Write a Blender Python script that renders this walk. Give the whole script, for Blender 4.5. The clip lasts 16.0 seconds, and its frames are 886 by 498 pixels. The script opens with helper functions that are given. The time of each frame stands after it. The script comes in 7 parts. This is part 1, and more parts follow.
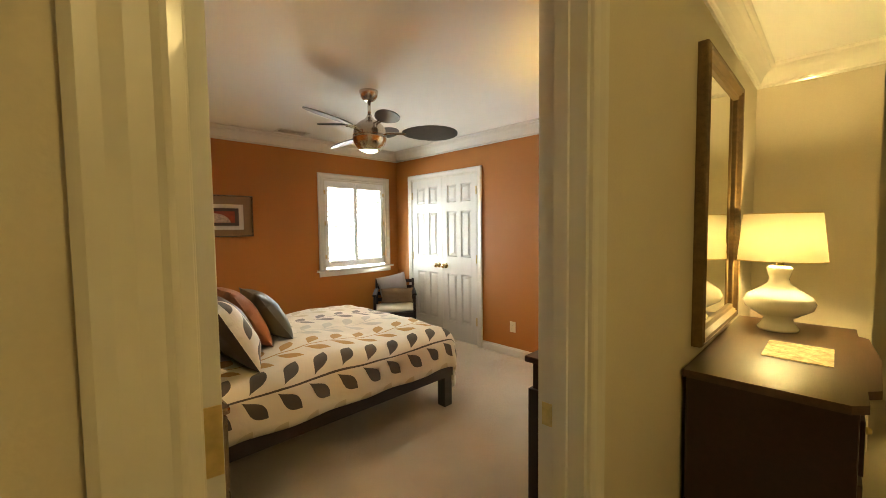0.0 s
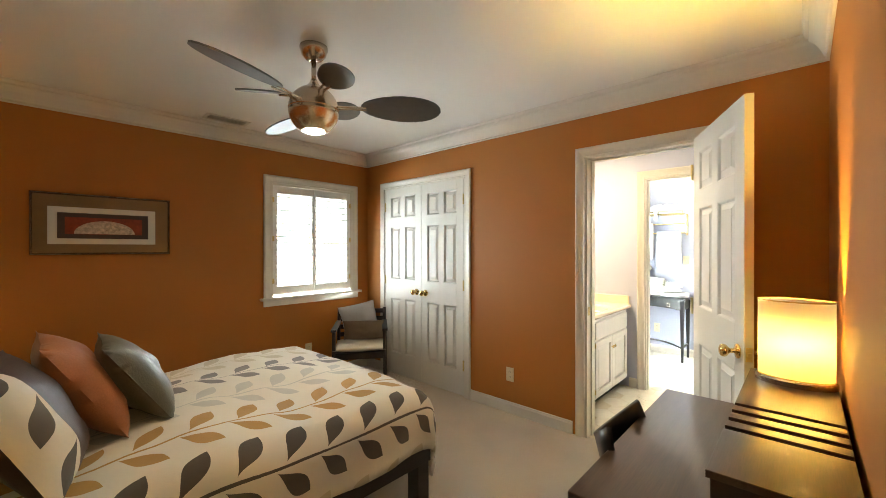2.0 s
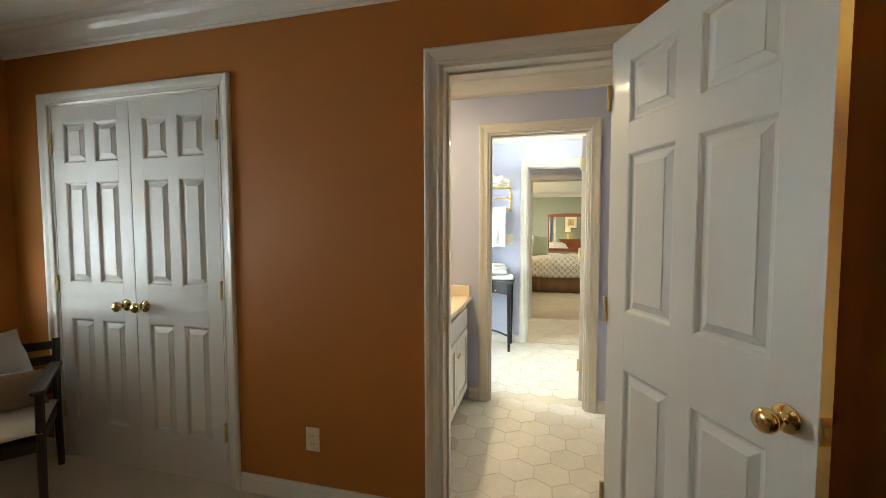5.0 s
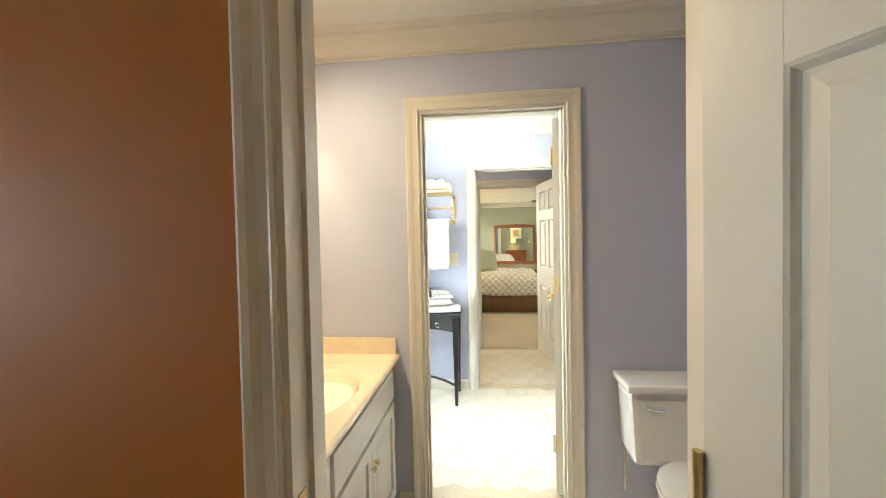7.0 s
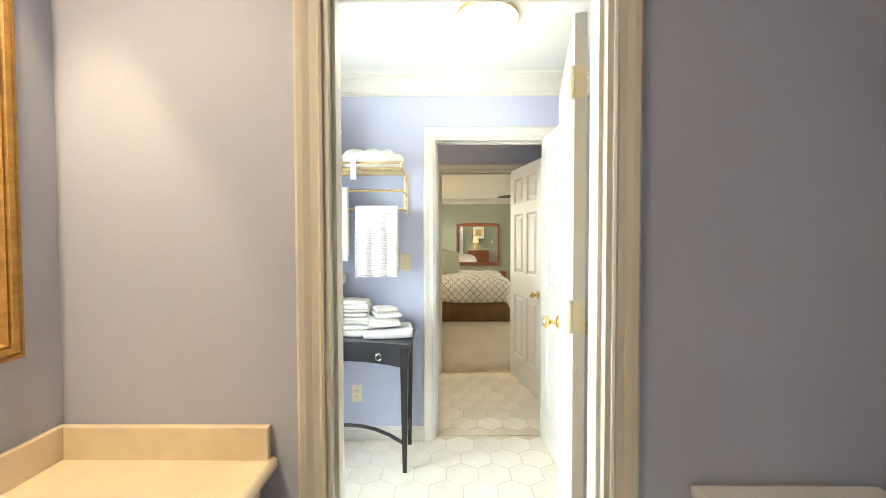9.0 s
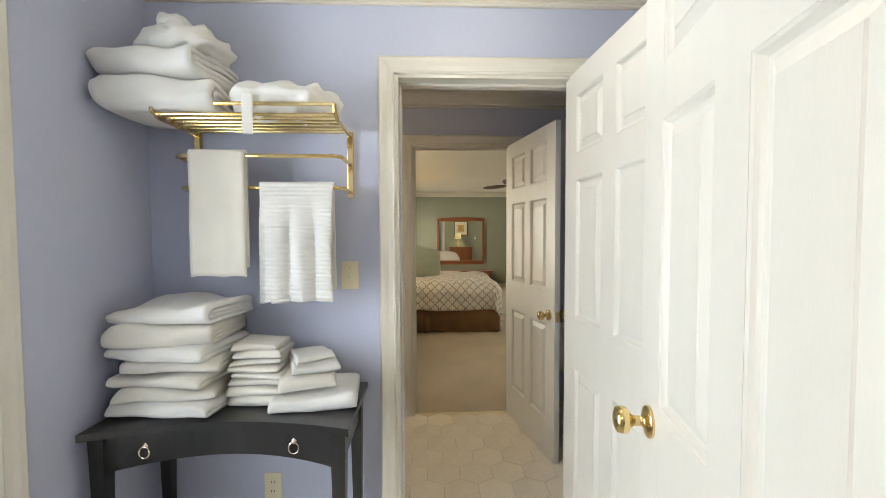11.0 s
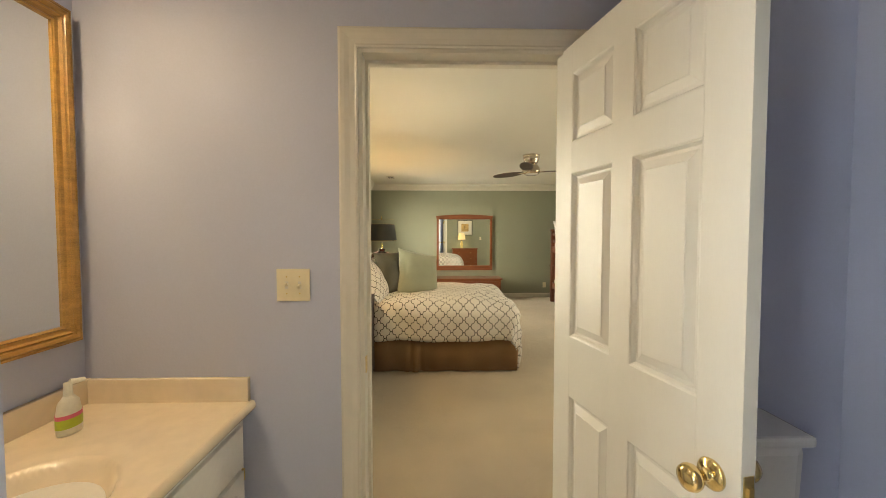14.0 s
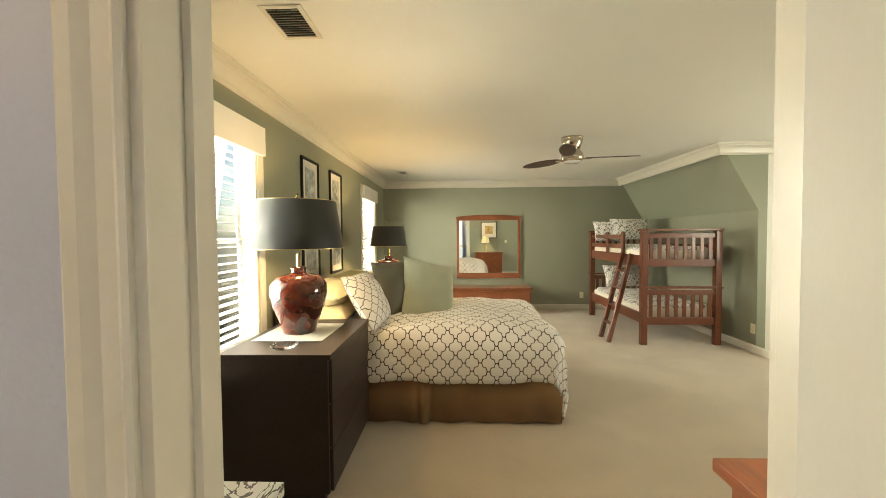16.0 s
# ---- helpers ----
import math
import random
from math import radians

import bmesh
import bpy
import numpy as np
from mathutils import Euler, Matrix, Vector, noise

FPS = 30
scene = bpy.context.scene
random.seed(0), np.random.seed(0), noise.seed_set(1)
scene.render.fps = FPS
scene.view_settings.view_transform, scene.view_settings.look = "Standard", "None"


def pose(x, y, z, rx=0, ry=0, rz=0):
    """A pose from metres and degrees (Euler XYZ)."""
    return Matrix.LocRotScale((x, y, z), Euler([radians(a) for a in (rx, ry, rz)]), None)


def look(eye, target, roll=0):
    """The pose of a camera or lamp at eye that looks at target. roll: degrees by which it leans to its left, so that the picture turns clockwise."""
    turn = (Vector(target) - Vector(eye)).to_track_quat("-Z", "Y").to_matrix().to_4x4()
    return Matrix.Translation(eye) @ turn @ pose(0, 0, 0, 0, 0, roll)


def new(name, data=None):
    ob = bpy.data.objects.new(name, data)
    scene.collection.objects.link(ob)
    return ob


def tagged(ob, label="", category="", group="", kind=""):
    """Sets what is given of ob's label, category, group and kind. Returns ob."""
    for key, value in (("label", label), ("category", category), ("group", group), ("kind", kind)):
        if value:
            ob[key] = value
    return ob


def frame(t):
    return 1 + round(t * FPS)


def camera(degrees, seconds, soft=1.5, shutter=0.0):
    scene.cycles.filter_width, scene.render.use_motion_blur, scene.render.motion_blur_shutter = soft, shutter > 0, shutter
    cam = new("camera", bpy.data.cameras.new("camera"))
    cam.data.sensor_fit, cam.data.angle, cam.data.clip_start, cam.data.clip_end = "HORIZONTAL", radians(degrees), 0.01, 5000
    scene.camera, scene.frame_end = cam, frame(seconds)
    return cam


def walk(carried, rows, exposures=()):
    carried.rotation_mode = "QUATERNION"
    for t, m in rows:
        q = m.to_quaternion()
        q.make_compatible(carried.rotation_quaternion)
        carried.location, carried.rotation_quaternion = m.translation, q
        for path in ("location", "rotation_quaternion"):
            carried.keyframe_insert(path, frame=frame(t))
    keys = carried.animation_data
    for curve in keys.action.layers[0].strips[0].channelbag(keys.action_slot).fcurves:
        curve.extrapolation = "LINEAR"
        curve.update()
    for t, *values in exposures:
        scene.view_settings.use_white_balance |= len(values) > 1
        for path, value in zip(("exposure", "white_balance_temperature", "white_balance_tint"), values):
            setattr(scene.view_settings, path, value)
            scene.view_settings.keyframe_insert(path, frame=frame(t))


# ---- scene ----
cam = camera(97.3, 16.0, soft=0.8)
PATH = [
    (0, (0.611, 0.923, 1.404), (2.015, 2.343, 1.293), -0.67),
    (0.5, (0.774, 1.108, 1.383), (2.160, 2.547, 1.298), -0.40),
    (1, (0.961, 1.248, 1.366), (2.354, 2.682, 1.322), -0.43),
    (1.5, (1.121, 1.403, 1.369), (2.543, 2.809, 1.341), -0.23),
    (2, (1.299, 1.558, 1.376), (2.766, 2.917, 1.371), -0.04),
    (2.5, (1.472, 1.711, 1.379), (3.027, 2.969, 1.359), -0.48),
    (3, (1.661, 1.867, 1.377), (3.308, 3.001, 1.345), -0.82),
    (3.5, (1.841, 2.012, 1.357), (3.571, 3.016, 1.312), -0.58),
    (4, (2.038, 2.140, 1.343), (3.854, 2.976, 1.284), -0.24),
    (4.5, (2.279, 2.244, 1.333), (4.163, 2.908, 1.238), -0.25),
    (4.7, (2.337, 2.272, 1.334), (4.247, 2.858, 1.233), -0.11),
    (6.8, (3.342, 2.349, 1.409), (5.326, 2.586, 1.339), -1.26),
    (7, (3.431, 2.365, 1.400), (5.419, 2.581, 1.350), -1.17),
    (7.5, (3.643, 2.378, 1.393), (5.636, 2.529, 1.356), -0.90),
    (8, (3.885, 2.370, 1.389), (5.882, 2.473, 1.344), -0.76),
    (8.2, (3.991, 2.380, 1.379), (5.989, 2.460, 1.346), -0.53),
    (10.3, (5.054, 2.361, 1.376), (7.050, 2.295, 1.278), 0.10),
    (10.5, (5.151, 2.348, 1.377), (7.148, 2.270, 1.291), 0.11),
    (11, (5.392, 2.329, 1.386), (7.389, 2.253, 1.308), -0.25),
    (11.5, (5.643, 2.290, 1.386), (7.641, 2.235, 1.327), -0.89),
    (12, (5.911, 2.265, 1.394), (7.909, 2.202, 1.335), -1.09),
    (12.5, (6.162, 2.248, 1.396), (8.160, 2.187, 1.341), -1.06),
    (13, (6.421, 2.226, 1.398), (8.420, 2.188, 1.336), -0.61),
    (13.5, (6.673, 2.212, 1.402), (8.671, 2.160, 1.327), 0.03),
    (14, (6.918, 2.188, 1.397), (8.916, 2.134, 1.317), -0.01),
    (14.5, (7.170, 2.170, 1.397), (9.168, 2.164, 1.303), 0.00),
    (15, (7.409, 2.156, 1.400), (9.407, 2.192, 1.319), 0.16),
    (15.5, (7.653, 2.139, 1.402), (9.651, 2.202, 1.335), -0.09),
    (16, (7.917, 2.107, 1.404), (9.915, 2.175, 1.339), -0.46),
]
EXPOSURES = [(0.0, 1.4, 6950, 2), (1.5, 1.3, 6800, 2), (2.5, 0.75, 6400, 0), (3.0, 0.40, 6350, 0), (3.5, 0.1, 6300, 0), (4.5, -0.05, 6400, 1), (7.0, 0.2, 6450, 1), (8.2, 0.15, 6350, 2), (10.3, -0.57, 6250, 6), (11.0, -0.82, 6550, 7), (12.0, -1.1, 7050, 9), (13.0, -0.75, 7250, 9), (14.0, -0.28, 7000, 6), (16.0, -0.15, 6550, 3)]
walk(cam, [(t, look(eye, target, roll)) for t, eye, target, roll in PATH], EXPOSURES)

# ---- world and large lights ----
world = bpy.data.worlds.new("world")
scene.world = world
world.use_nodes = True
wn = world.node_tree
sky = wn.nodes.new("ShaderNodeTexSky")
sky.sky_type = 'NISHITA'
sky.sun_disc = False
sky.sun_elevation = radians(42)
sky.sun_rotation = radians(270)
wn.links.new(sky.outputs[0], wn.nodes["Background"].inputs[0])
wn.nodes["Background"].inputs[1].default_value = 0.12

sun_data = bpy.data.lights.new("sun", 'SUN')
sun_data.energy, sun_data.angle, sun_data.color = 2.5, radians(0.5), (1.0, 0.95, 0.88)
sun = new("sun", sun_data)
sun.matrix_world = look((0, 0, 0), (0.73, 0.02, -0.68))


ROOM = Matrix.Identity(4)


def enter(x=0.0, y=0.0):
    """What is built after this stands in a room whose own origin lies at (x, y)."""
    global ROOM
    ROOM = Matrix.Translation((x, y, 0))


HALL = (-0.01, 0.055)
WASH = (-0.015, 0.035)
BATH = (-0.095, 0.181)
GUEST = (-0.125, 0.197)


def area(name, eye, target, w, h, watts, color):
    d = bpy.data.lights.new(name, 'AREA')
    d.shape, d.size, d.size_y, d.energy, d.color = 'RECTANGLE', w, h, watts, color
    o = new(name, d)
    o.matrix_world = ROOM @ look(eye, target)
    return o


def bulb(name, place, watts, color, radius=0.03):
    d = bpy.data.lights.new(name, 'POINT')
    d.energy, d.color, d.shadow_soft_size = watts, color, radius
    o = new(name, d)
    o.matrix_world = ROOM @ Matrix.Translation(place)
    return o


DAY = (0.86, 0.93, 1.0)
NOON = (1.0, 0.93, 0.76)
WARM = (1.0, 0.66, 0.30)
YELLOW = (1.0, 0.74, 0.32)
SOFT = (1.0, 0.84, 0.64)
area("daylight_bedroom", (3.40, 5.62, 1.28), (3.30, 4.0, 2.30), 0.95, 1.10, 48, DAY)
enter(*BATH)
area("daylight_bath", (6.15, 3.62, 1.30), (6.75, 2.65, 1.25), 0.75, 1.45, 90, DAY)
enter(*GUEST)
area("daylight_guest_near", (10.30, 3.60, 1.45), (10.30, 2.0, 1.2), 0.85, 1.40, 200, NOON)
area("daylight_guest_far", (14.20, 3.60, 1.45), (14.20, 2.0, 1.2), 0.85, 1.40, 200, NOON)
# Added fill outside the dormer; no window is known on this side
area("daylight_dormer", (10.9, -2.75, 1.5), (10.9, 0.0, 1.2), 1.5, 1.1, 84, NOON)

enter()

# ---- materials ----


def nodes_of(name):
    m = bpy.data.materials.new(name)
    m.use_nodes = True
    nt = m.node_tree
    return m, nt, nt.nodes["Principled BSDF"]


def mat(name, color, rough=0.6, metal=0.0, vary=0.08, scale=3.0, grain=60.0, bump=0.05, stretch=(1, 1, 1), coat=0.0, sheen=0.0, per=0.0):
    """A surface with slow stains and a fine grain, and relief from the grain."""
    m, nt, p = nodes_of(name)
    tc = nt.nodes.new("ShaderNodeTexCoord")
    mp = nt.nodes.new("ShaderNodeMapping")
    mp.inputs["Scale"].default_value = stretch
    nt.links.new(tc.outputs["Object"], mp.inputs[0])
    big = nt.nodes.new("ShaderNodeTexNoise")
    big.inputs["Scale"].default_value, big.inputs["Detail"].default_value = scale, 3
    fine = nt.nodes.new("ShaderNodeTexNoise")
    fine.inputs["Scale"].default_value, fine.inputs["Detail"].default_value = grain, 4
    for n in (big, fine):
        nt.links.new(mp.outputs[0], n.inputs["Vector"])
    mix = nt.nodes.new("ShaderNodeMix")
    mix.data_type = 'FLOAT'
    mix.inputs[0].default_value = 0.45
    nt.links.new(big.outputs[0], mix.inputs[2])
    nt.links.new(fine.outputs[0], mix.inputs[3])
    src = mix.outputs[0]
    if per:
        oi = nt.nodes.new("ShaderNodeObjectInfo")
        pm = nt.nodes.new("ShaderNodeMath")
        pm.operation = 'MULTIPLY_ADD'
        pm.inputs[1].default_value = per
        nt.links.new(oi.outputs["Random"], pm.inputs[0])
        nt.links.new(src, pm.inputs[2])
        src = pm.outputs[0]
    ramp = nt.nodes.new("ShaderNodeValToRGB")
    lo, hi = [max(0, c * (1 - vary * 2)) for c in color], [min(1, c * (1 + vary * 2)) for c in color]
    ramp.color_ramp.elements[0].position, ramp.color_ramp.elements[0].color = 0.25, (*lo, 1)
    ramp.color_ramp.elements[1].position, ramp.color_ramp.elements[1].color = 0.75, (*hi, 1)
    nt.links.new(src, ramp.inputs[0])
    nt.links.new(ramp.outputs[0], p.inputs["Base Color"])
    p.inputs["Roughness"].default_value = rough
    p.inputs["Metallic"].default_value = metal
    p.inputs["Coat Weight"].default_value = coat
    p.inputs["Sheen Weight"].default_value = sheen
    if bump:
        b = nt.nodes.new("ShaderNodeBump")
        b.inputs["Strength"].default_value, b.inputs["Distance"].default_value = bump, 0.004
        nt.links.new(fine.outputs[0], b.inputs["Height"])
        nt.links.new(b.outputs[0], p.inputs["Normal"])
    return m


def glow(name, color, strength):
    m, nt, p = nodes_of(name)
    p.inputs["Base Color"].default_value = (*color, 1)
    p.inputs["Emission Color"].default_value = (*color, 1)
    p.inputs["Emission Strength"].default_value = strength
    return m


def shade_cloth(name, color, through_light):
    """Lamp shade: part diffuse, part translucent cloth."""
    m, nt, p = nodes_of(name)
    out = nt.nodes["Material Output"]
    tr = nt.nodes.new("ShaderNodeBsdfTranslucent")
    tr.inputs[0].default_value = (*color, 1)
    wv = nt.nodes.new("ShaderNodeTexNoise")
    wv.inputs["Scale"].default_value = 180
    b = nt.nodes.new("ShaderNodeBump")
    b.inputs["Strength"].default_value, b.inputs["Distance"].default_value = 0.15, 0.002
    nt.links.new(wv.outputs[0], b.inputs["Height"])
    nt.links.new(b.outputs[0], p.inputs["Normal"])
    p.inputs["Base Color"].default_value = (*color, 1)
    p.inputs["Roughness"].default_value = 0.9
    mx = nt.nodes.new("ShaderNodeMixShader")
    mx.inputs[0].default_value = through_light
    nt.links.new(p.outputs[0], mx.inputs[1])
    nt.links.new(tr.outputs[0], mx.inputs[2])
    nt.links.new(mx.outputs[0], out.inputs[0])
    return m


def glass(name, color=(1, 1, 1), rough=0.0, ior=1.45):
    m, nt, p = nodes_of(name)
    p.inputs["Base Color"].default_value = (*color, 1)
    p.inputs["Roughness"].default_value = rough
    p.inputs["IOR"].default_value = ior
    p.inputs["Transmission Weight"].default_value = 1.0
    return m


def mirror_mat(name):
    m, nt, p = nodes_of(name)
    p.inputs["Base Color"].default_value = (0.88, 0.9, 0.89, 1)
    p.inputs["Metallic"].default_value = 1.0
    p.inputs["Roughness"].default_value = 0.01
    return m


class Calc:
    """Small arithmetic on shader sockets."""

    def __init__(self, nt):
        self.nt = nt

    def op(self, kind, *args):
        n = self.nt.nodes.new("ShaderNodeMath")
        n.operation = kind
        for i, a in enumerate(args):
            if isinstance(a, (int, float)):
                n.inputs[i].default_value = a
            else:
                self.nt.links.new(a, n.inputs[i])
        return n.outputs[0]

    def mixc(self, fac, a, b):
        n = self.nt.nodes.new("ShaderNodeMix")
        n.data_type = 'RGBA'
        self.nt.links.new(fac, n.inputs[0])
        for sock, v in ((n.inputs[6], a), (n.inputs[7], b)):
            if isinstance(v, tuple):
                sock.default_value = (*v, 1)
            else:
                self.nt.links.new(v, sock)
        return n.outputs[2]


def cloth_base(name, rough=0.9, bump=0.12):
    m, nt, p = nodes_of(name)
    p.inputs["Roughness"].default_value = rough
    p.inputs["Sheen Weight"].default_value = 0.15
    tc = nt.nodes.new("ShaderNodeTexCoord")
    fine = nt.nodes.new("ShaderNodeTexNoise")
    fine.inputs["Scale"].default_value = 300
    crease = nt.nodes.new("ShaderNodeTexNoise")
    crease.inputs["Scale"].default_value, crease.inputs["Detail"].default_value, crease.inputs["Distortion"].default_value = 7, 4, 0.6
    nt.links.new(tc.outputs["Object"], fine.inputs["Vector"])
    nt.links.new(tc.outputs["Object"], crease.inputs["Vector"])
    c = Calc(nt)
    h = c.op('ADD', c.op('MULTIPLY', fine.outputs[0], 0.08), crease.outputs[0])
    b = nt.nodes.new("ShaderNodeBump")
    b.inputs["Strength"].default_value, b.inputs["Distance"].default_value = bump * 3, 0.02
    nt.links.new(h, b.inputs["Height"])
    nt.links.new(b.outputs[0], p.inputs["Normal"])
    sep = nt.nodes.new("ShaderNodeSeparateXYZ")
    nt.links.new(tc.outputs["UV"], sep.inputs[0])
    return m, nt, p, c, sep.outputs[0], sep.outputs[1]


def leaf_print(name):
    """Cream cotton printed with rows of leafy vines in charcoal, grey, beige and ochre."""
    m, nt, p, c, u, v = cloth_base(name)
    row_h, step = 0.33, 0.180
    vr = c.op('DIVIDE', v, row_h)
    row = c.op('FLOOR', vr)
    fv = c.op('MULTIPLY', c.op('SUBTRACT', c.op('FRACT', vr), 0.5), row_h)
    shift = c.op('MULTIPLY', row, 0.071)

    def leaf(u0, ang, length, width):
        fu = c.op('MULTIPLY', c.op('FRACT', c.op('DIVIDE', c.op('ADD', c.op('ADD', u, shift), u0), step)), step)
        ca, sa = math.cos(ang), math.sin(ang)
        a = c.op('ADD', c.op('MULTIPLY', fu, ca), c.op('MULTIPLY', fv, sa))
        b = c.op('SUBTRACT', c.op('MULTIPLY', fv, ca), c.op('MULTIPLY', fu, sa))
        an = c.op('MINIMUM', c.op('MAXIMUM', c.op('DIVIDE', c.op('SUBTRACT', a, 0.018), length), 0.0), 1.0)
        wd = c.op('MULTIPLY', c.op('SINE', c.op('MULTIPLY', c.op('POWER', an, 1.35), math.pi)), width / 2)
        return c.op('LESS_THAN', c.op('ABSOLUTE', b), wd)

    up = leaf(0.0, radians(50), 0.180, 0.080)
    down = leaf(0.045, radians(-42), 0.175, 0.076)
    stem = c.op('LESS_THAN', c.op('ABSOLUTE', fv), 0.005)
    mask = c.op('MAXIMUM', c.op('MAXIMUM', up, down), stem)
    ramp = nt.nodes.new("ShaderNodeValToRGB")
    ramp.color_ramp.interpolation = 'CONSTANT'
    inks = [(0.10, 0.085, 0.07), (0.46, 0.26, 0.065), (0.56, 0.54, 0.48), (0.22, 0.20, 0.185), (0.60, 0.53, 0.38)]
    while len(ramp.color_ramp.elements) < len(inks):
        ramp.color_ramp.elements.new(0.5)
    for i, ink in enumerate(inks):
        ramp.color_ramp.elements[i].position = i / len(inks)
        ramp.color_ramp.elements[i].color = (*ink, 1)
    nt.links.new(c.op('DIVIDE', c.op('ADD', c.op('FLOORED_MODULO', row, len(inks)), 0.5), len(inks)), ramp.inputs[0])
    wob = nt.nodes.new("ShaderNodeTexNoise")
    wob.inputs["Scale"].default_value = 4
    ground = c.mixc(wob.outputs[0], (0.70, 0.65, 0.55), (0.82, 0.77, 0.66))
    nt.links.new(c.mixc(mask, ground, ramp.outputs[0]), p.inputs["Base Color"])
    return m


def trellis_print(name, cell=0.074):
    """White cotton printed with a dark quatrefoil trellis."""
    m, nt, p, c, u, v = cloth_base(name)
    k = 1.0 / cell
    s = c.op('MULTIPLY', c.op('ADD', u, v), k * 0.5)
    t = c.op('MULTIPLY', c.op('SUBTRACT', u, v), k * 0.5)

    def line(a, b):
        w = c.op('MULTIPLY', c.op('SINE', c.op('MULTIPLY', b, 4 * math.pi)), 0.060)
        f = c.op('ABSOLUTE', c.op('SUBTRACT', c.op('FRACT', c.op('ADD', c.op('ADD', a, w), 0.5)), 0.5))
        return c.op('LESS_THAN', f, 0.042)

    mask = c.op('MAXIMUM', line(s, t), line(t, s))
    nt.links.new(c.mixc(mask, (0.80, 0.76, 0.72), (0.055, 0.045, 0.04)), p.inputs["Base Color"])
    return m


def toile_print(name):
    m, nt, p, c, u, v = cloth_base(name)
    vo = nt.nodes.new("ShaderNodeTexNoise")
    vo.inputs["Scale"].default_value, vo.inputs["Detail"].default_value, vo.inputs["Distortion"].default_value = 11, 4, 1.6
    tc = nt.nodes.new("ShaderNodeTexCoord")
    nt.links.new(tc.outputs["Object"], vo.inputs["Vector"])
    mask = c.op('LESS_THAN', c.op('ABSOLUTE', c.op('SUBTRACT', vo.outputs[0], 0.5)), 0.028)
    nt.links.new(c.mixc(mask, (0.74, 0.72, 0.68), (0.13, 0.12, 0.115)), p.inputs["Base Color"])
    return m


def wood(name, color, rough=0.35, coat=0.2, axis=(1, 14, 14)):
    return mat(name, color, rough, 0, 0.22, 3.0, 22.0, 0.04, axis, coat)


M_ORANGE = mat("terracotta_paint", (0.40, 0.142, 0.015), 0.62, vary=0.03, scale=1.5, grain=140, bump=0.10)
M_LILAC = mat("lavender_paint", (0.475, 0.495, 0.615), 0.55, vary=0.025, scale=1.5, grain=140, bump=0.10)
M_SAGE = mat("sage_paint", (0.258, 0.266, 0.196), 0.6, vary=0.03, scale=1.5, grain=140, bump=0.10)
M_HALL = mat("beige_paint", (0.60, 0.53, 0.40), 0.6, vary=0.03, scale=1.5, grain=140, bump=0.10)
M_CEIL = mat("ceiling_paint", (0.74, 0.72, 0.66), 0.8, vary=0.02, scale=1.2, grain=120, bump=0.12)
M_TRIM = mat("trim_enamel", (0.66, 0.62, 0.54), 0.30, vary=0.015, scale=4, grain=50, bump=0.02, coat=0.3)
M_DOOR = mat("door_enamel", (0.64, 0.615, 0.56), 0.42, vary=0.012, scale=4, grain=60, bump=0.03, coat=0.12, stretch=(6, 6, 1))
M_CARPET = mat("beige_carpet", (0.46, 0.38, 0.275), 0.98, vary=0.12, scale=2.2, grain=420, bump=0.9, sheen=0.3)
M_TILE = mat("glazed_tile", (0.76, 0.70, 0.59), 0.24, vary=0.05, scale=6, grain=30, bump=0.02, per=0.25)
M_GROUT = mat("grout", (0.60, 0.52, 0.38), 0.9, vary=0.15, grain=120)
M_WALLTILE = mat("tan_wall_tile", (0.55, 0.40, 0.25), 0.25, vary=0.05, scale=8, grain=30, bump=0.02, per=0.2)
M_ESPRESSO = wood("espresso_wood", (0.022, 0.011, 0.008), 0.48, 0.10)
M_MAHOGANY = wood("mahogany_wood", (0.026, 0.007, 0.005), 0.45, 0.15)
M_DARKTOP = wood("walnut_top", (0.065, 0.032, 0.020), 0.33, 0.3)
M_CHERRY = wood("cherry_wood", (0.20, 0.060, 0.022), 0.35, 0.3)
M_BUNK = wood("bunk_wood", (0.135, 0.036, 0.013), 0.38, 0.25)
M_OAK = wood("oak_frame", (0.44, 0.24, 0.06), 0.4, 0.2)
M_GILT = wood("dark_gilt", (0.14, 0.082, 0.028), 0.4, 0.2)
M_BLACK = mat("black_lacquer", (0.010, 0.009, 0.009), 0.30, vary=0.2, grain=30, bump=0.02, coat=0.15)
M_BLACKCLOTH = mat("black_shade", (0.012, 0.016, 0.018), 0.55, vary=0.15, grain=200, bump=0.08, sheen=0.2)
M_SMOKED = mat("bronze_mirror", (0.42, 0.34, 0.25), 0.14, 1.0, vary=0.08, scale=5, grain=40, bump=0.02)
M_BRASS = mat("brass", (0.78, 0.60, 0.28), 0.16, 1.0, vary=0.05, bump=0.0)
M_OLDBRASS = mat("worn_brass", (0.62, 0.48, 0.22), 0.38, 1.0, vary=0.15, bump=0.05)
M_NICKEL = mat("brushed_nickel", (0.60, 0.53, 0.44), 0.26, 1.0, vary=0.05, grain=80, bump=0.03, stretch=(1, 1, 20))
M_CHROME = mat("chrome", (0.82, 0.82, 0.82), 0.07, 1.0, vary=0.02, bump=0.0)
M_BLADE = mat("fan_blade", (0.115, 0.105, 0.090), 0.45, vary=0.08, grain=40, bump=0.03)
M_BLADEDARK = wood("dark_blade", (0.05, 0.026, 0.018), 0.35, 0.2)
M_PORCELAIN = mat("porcelain", (0.80, 0.79, 0.77), 0.10, vary=0.015, bump=0.0, coat=0.6)
M_CERAMIC = mat("white_ceramic", (0.80, 0.76, 0.66), 0.14, vary=0.02, bump=0.0, coat=0.5)
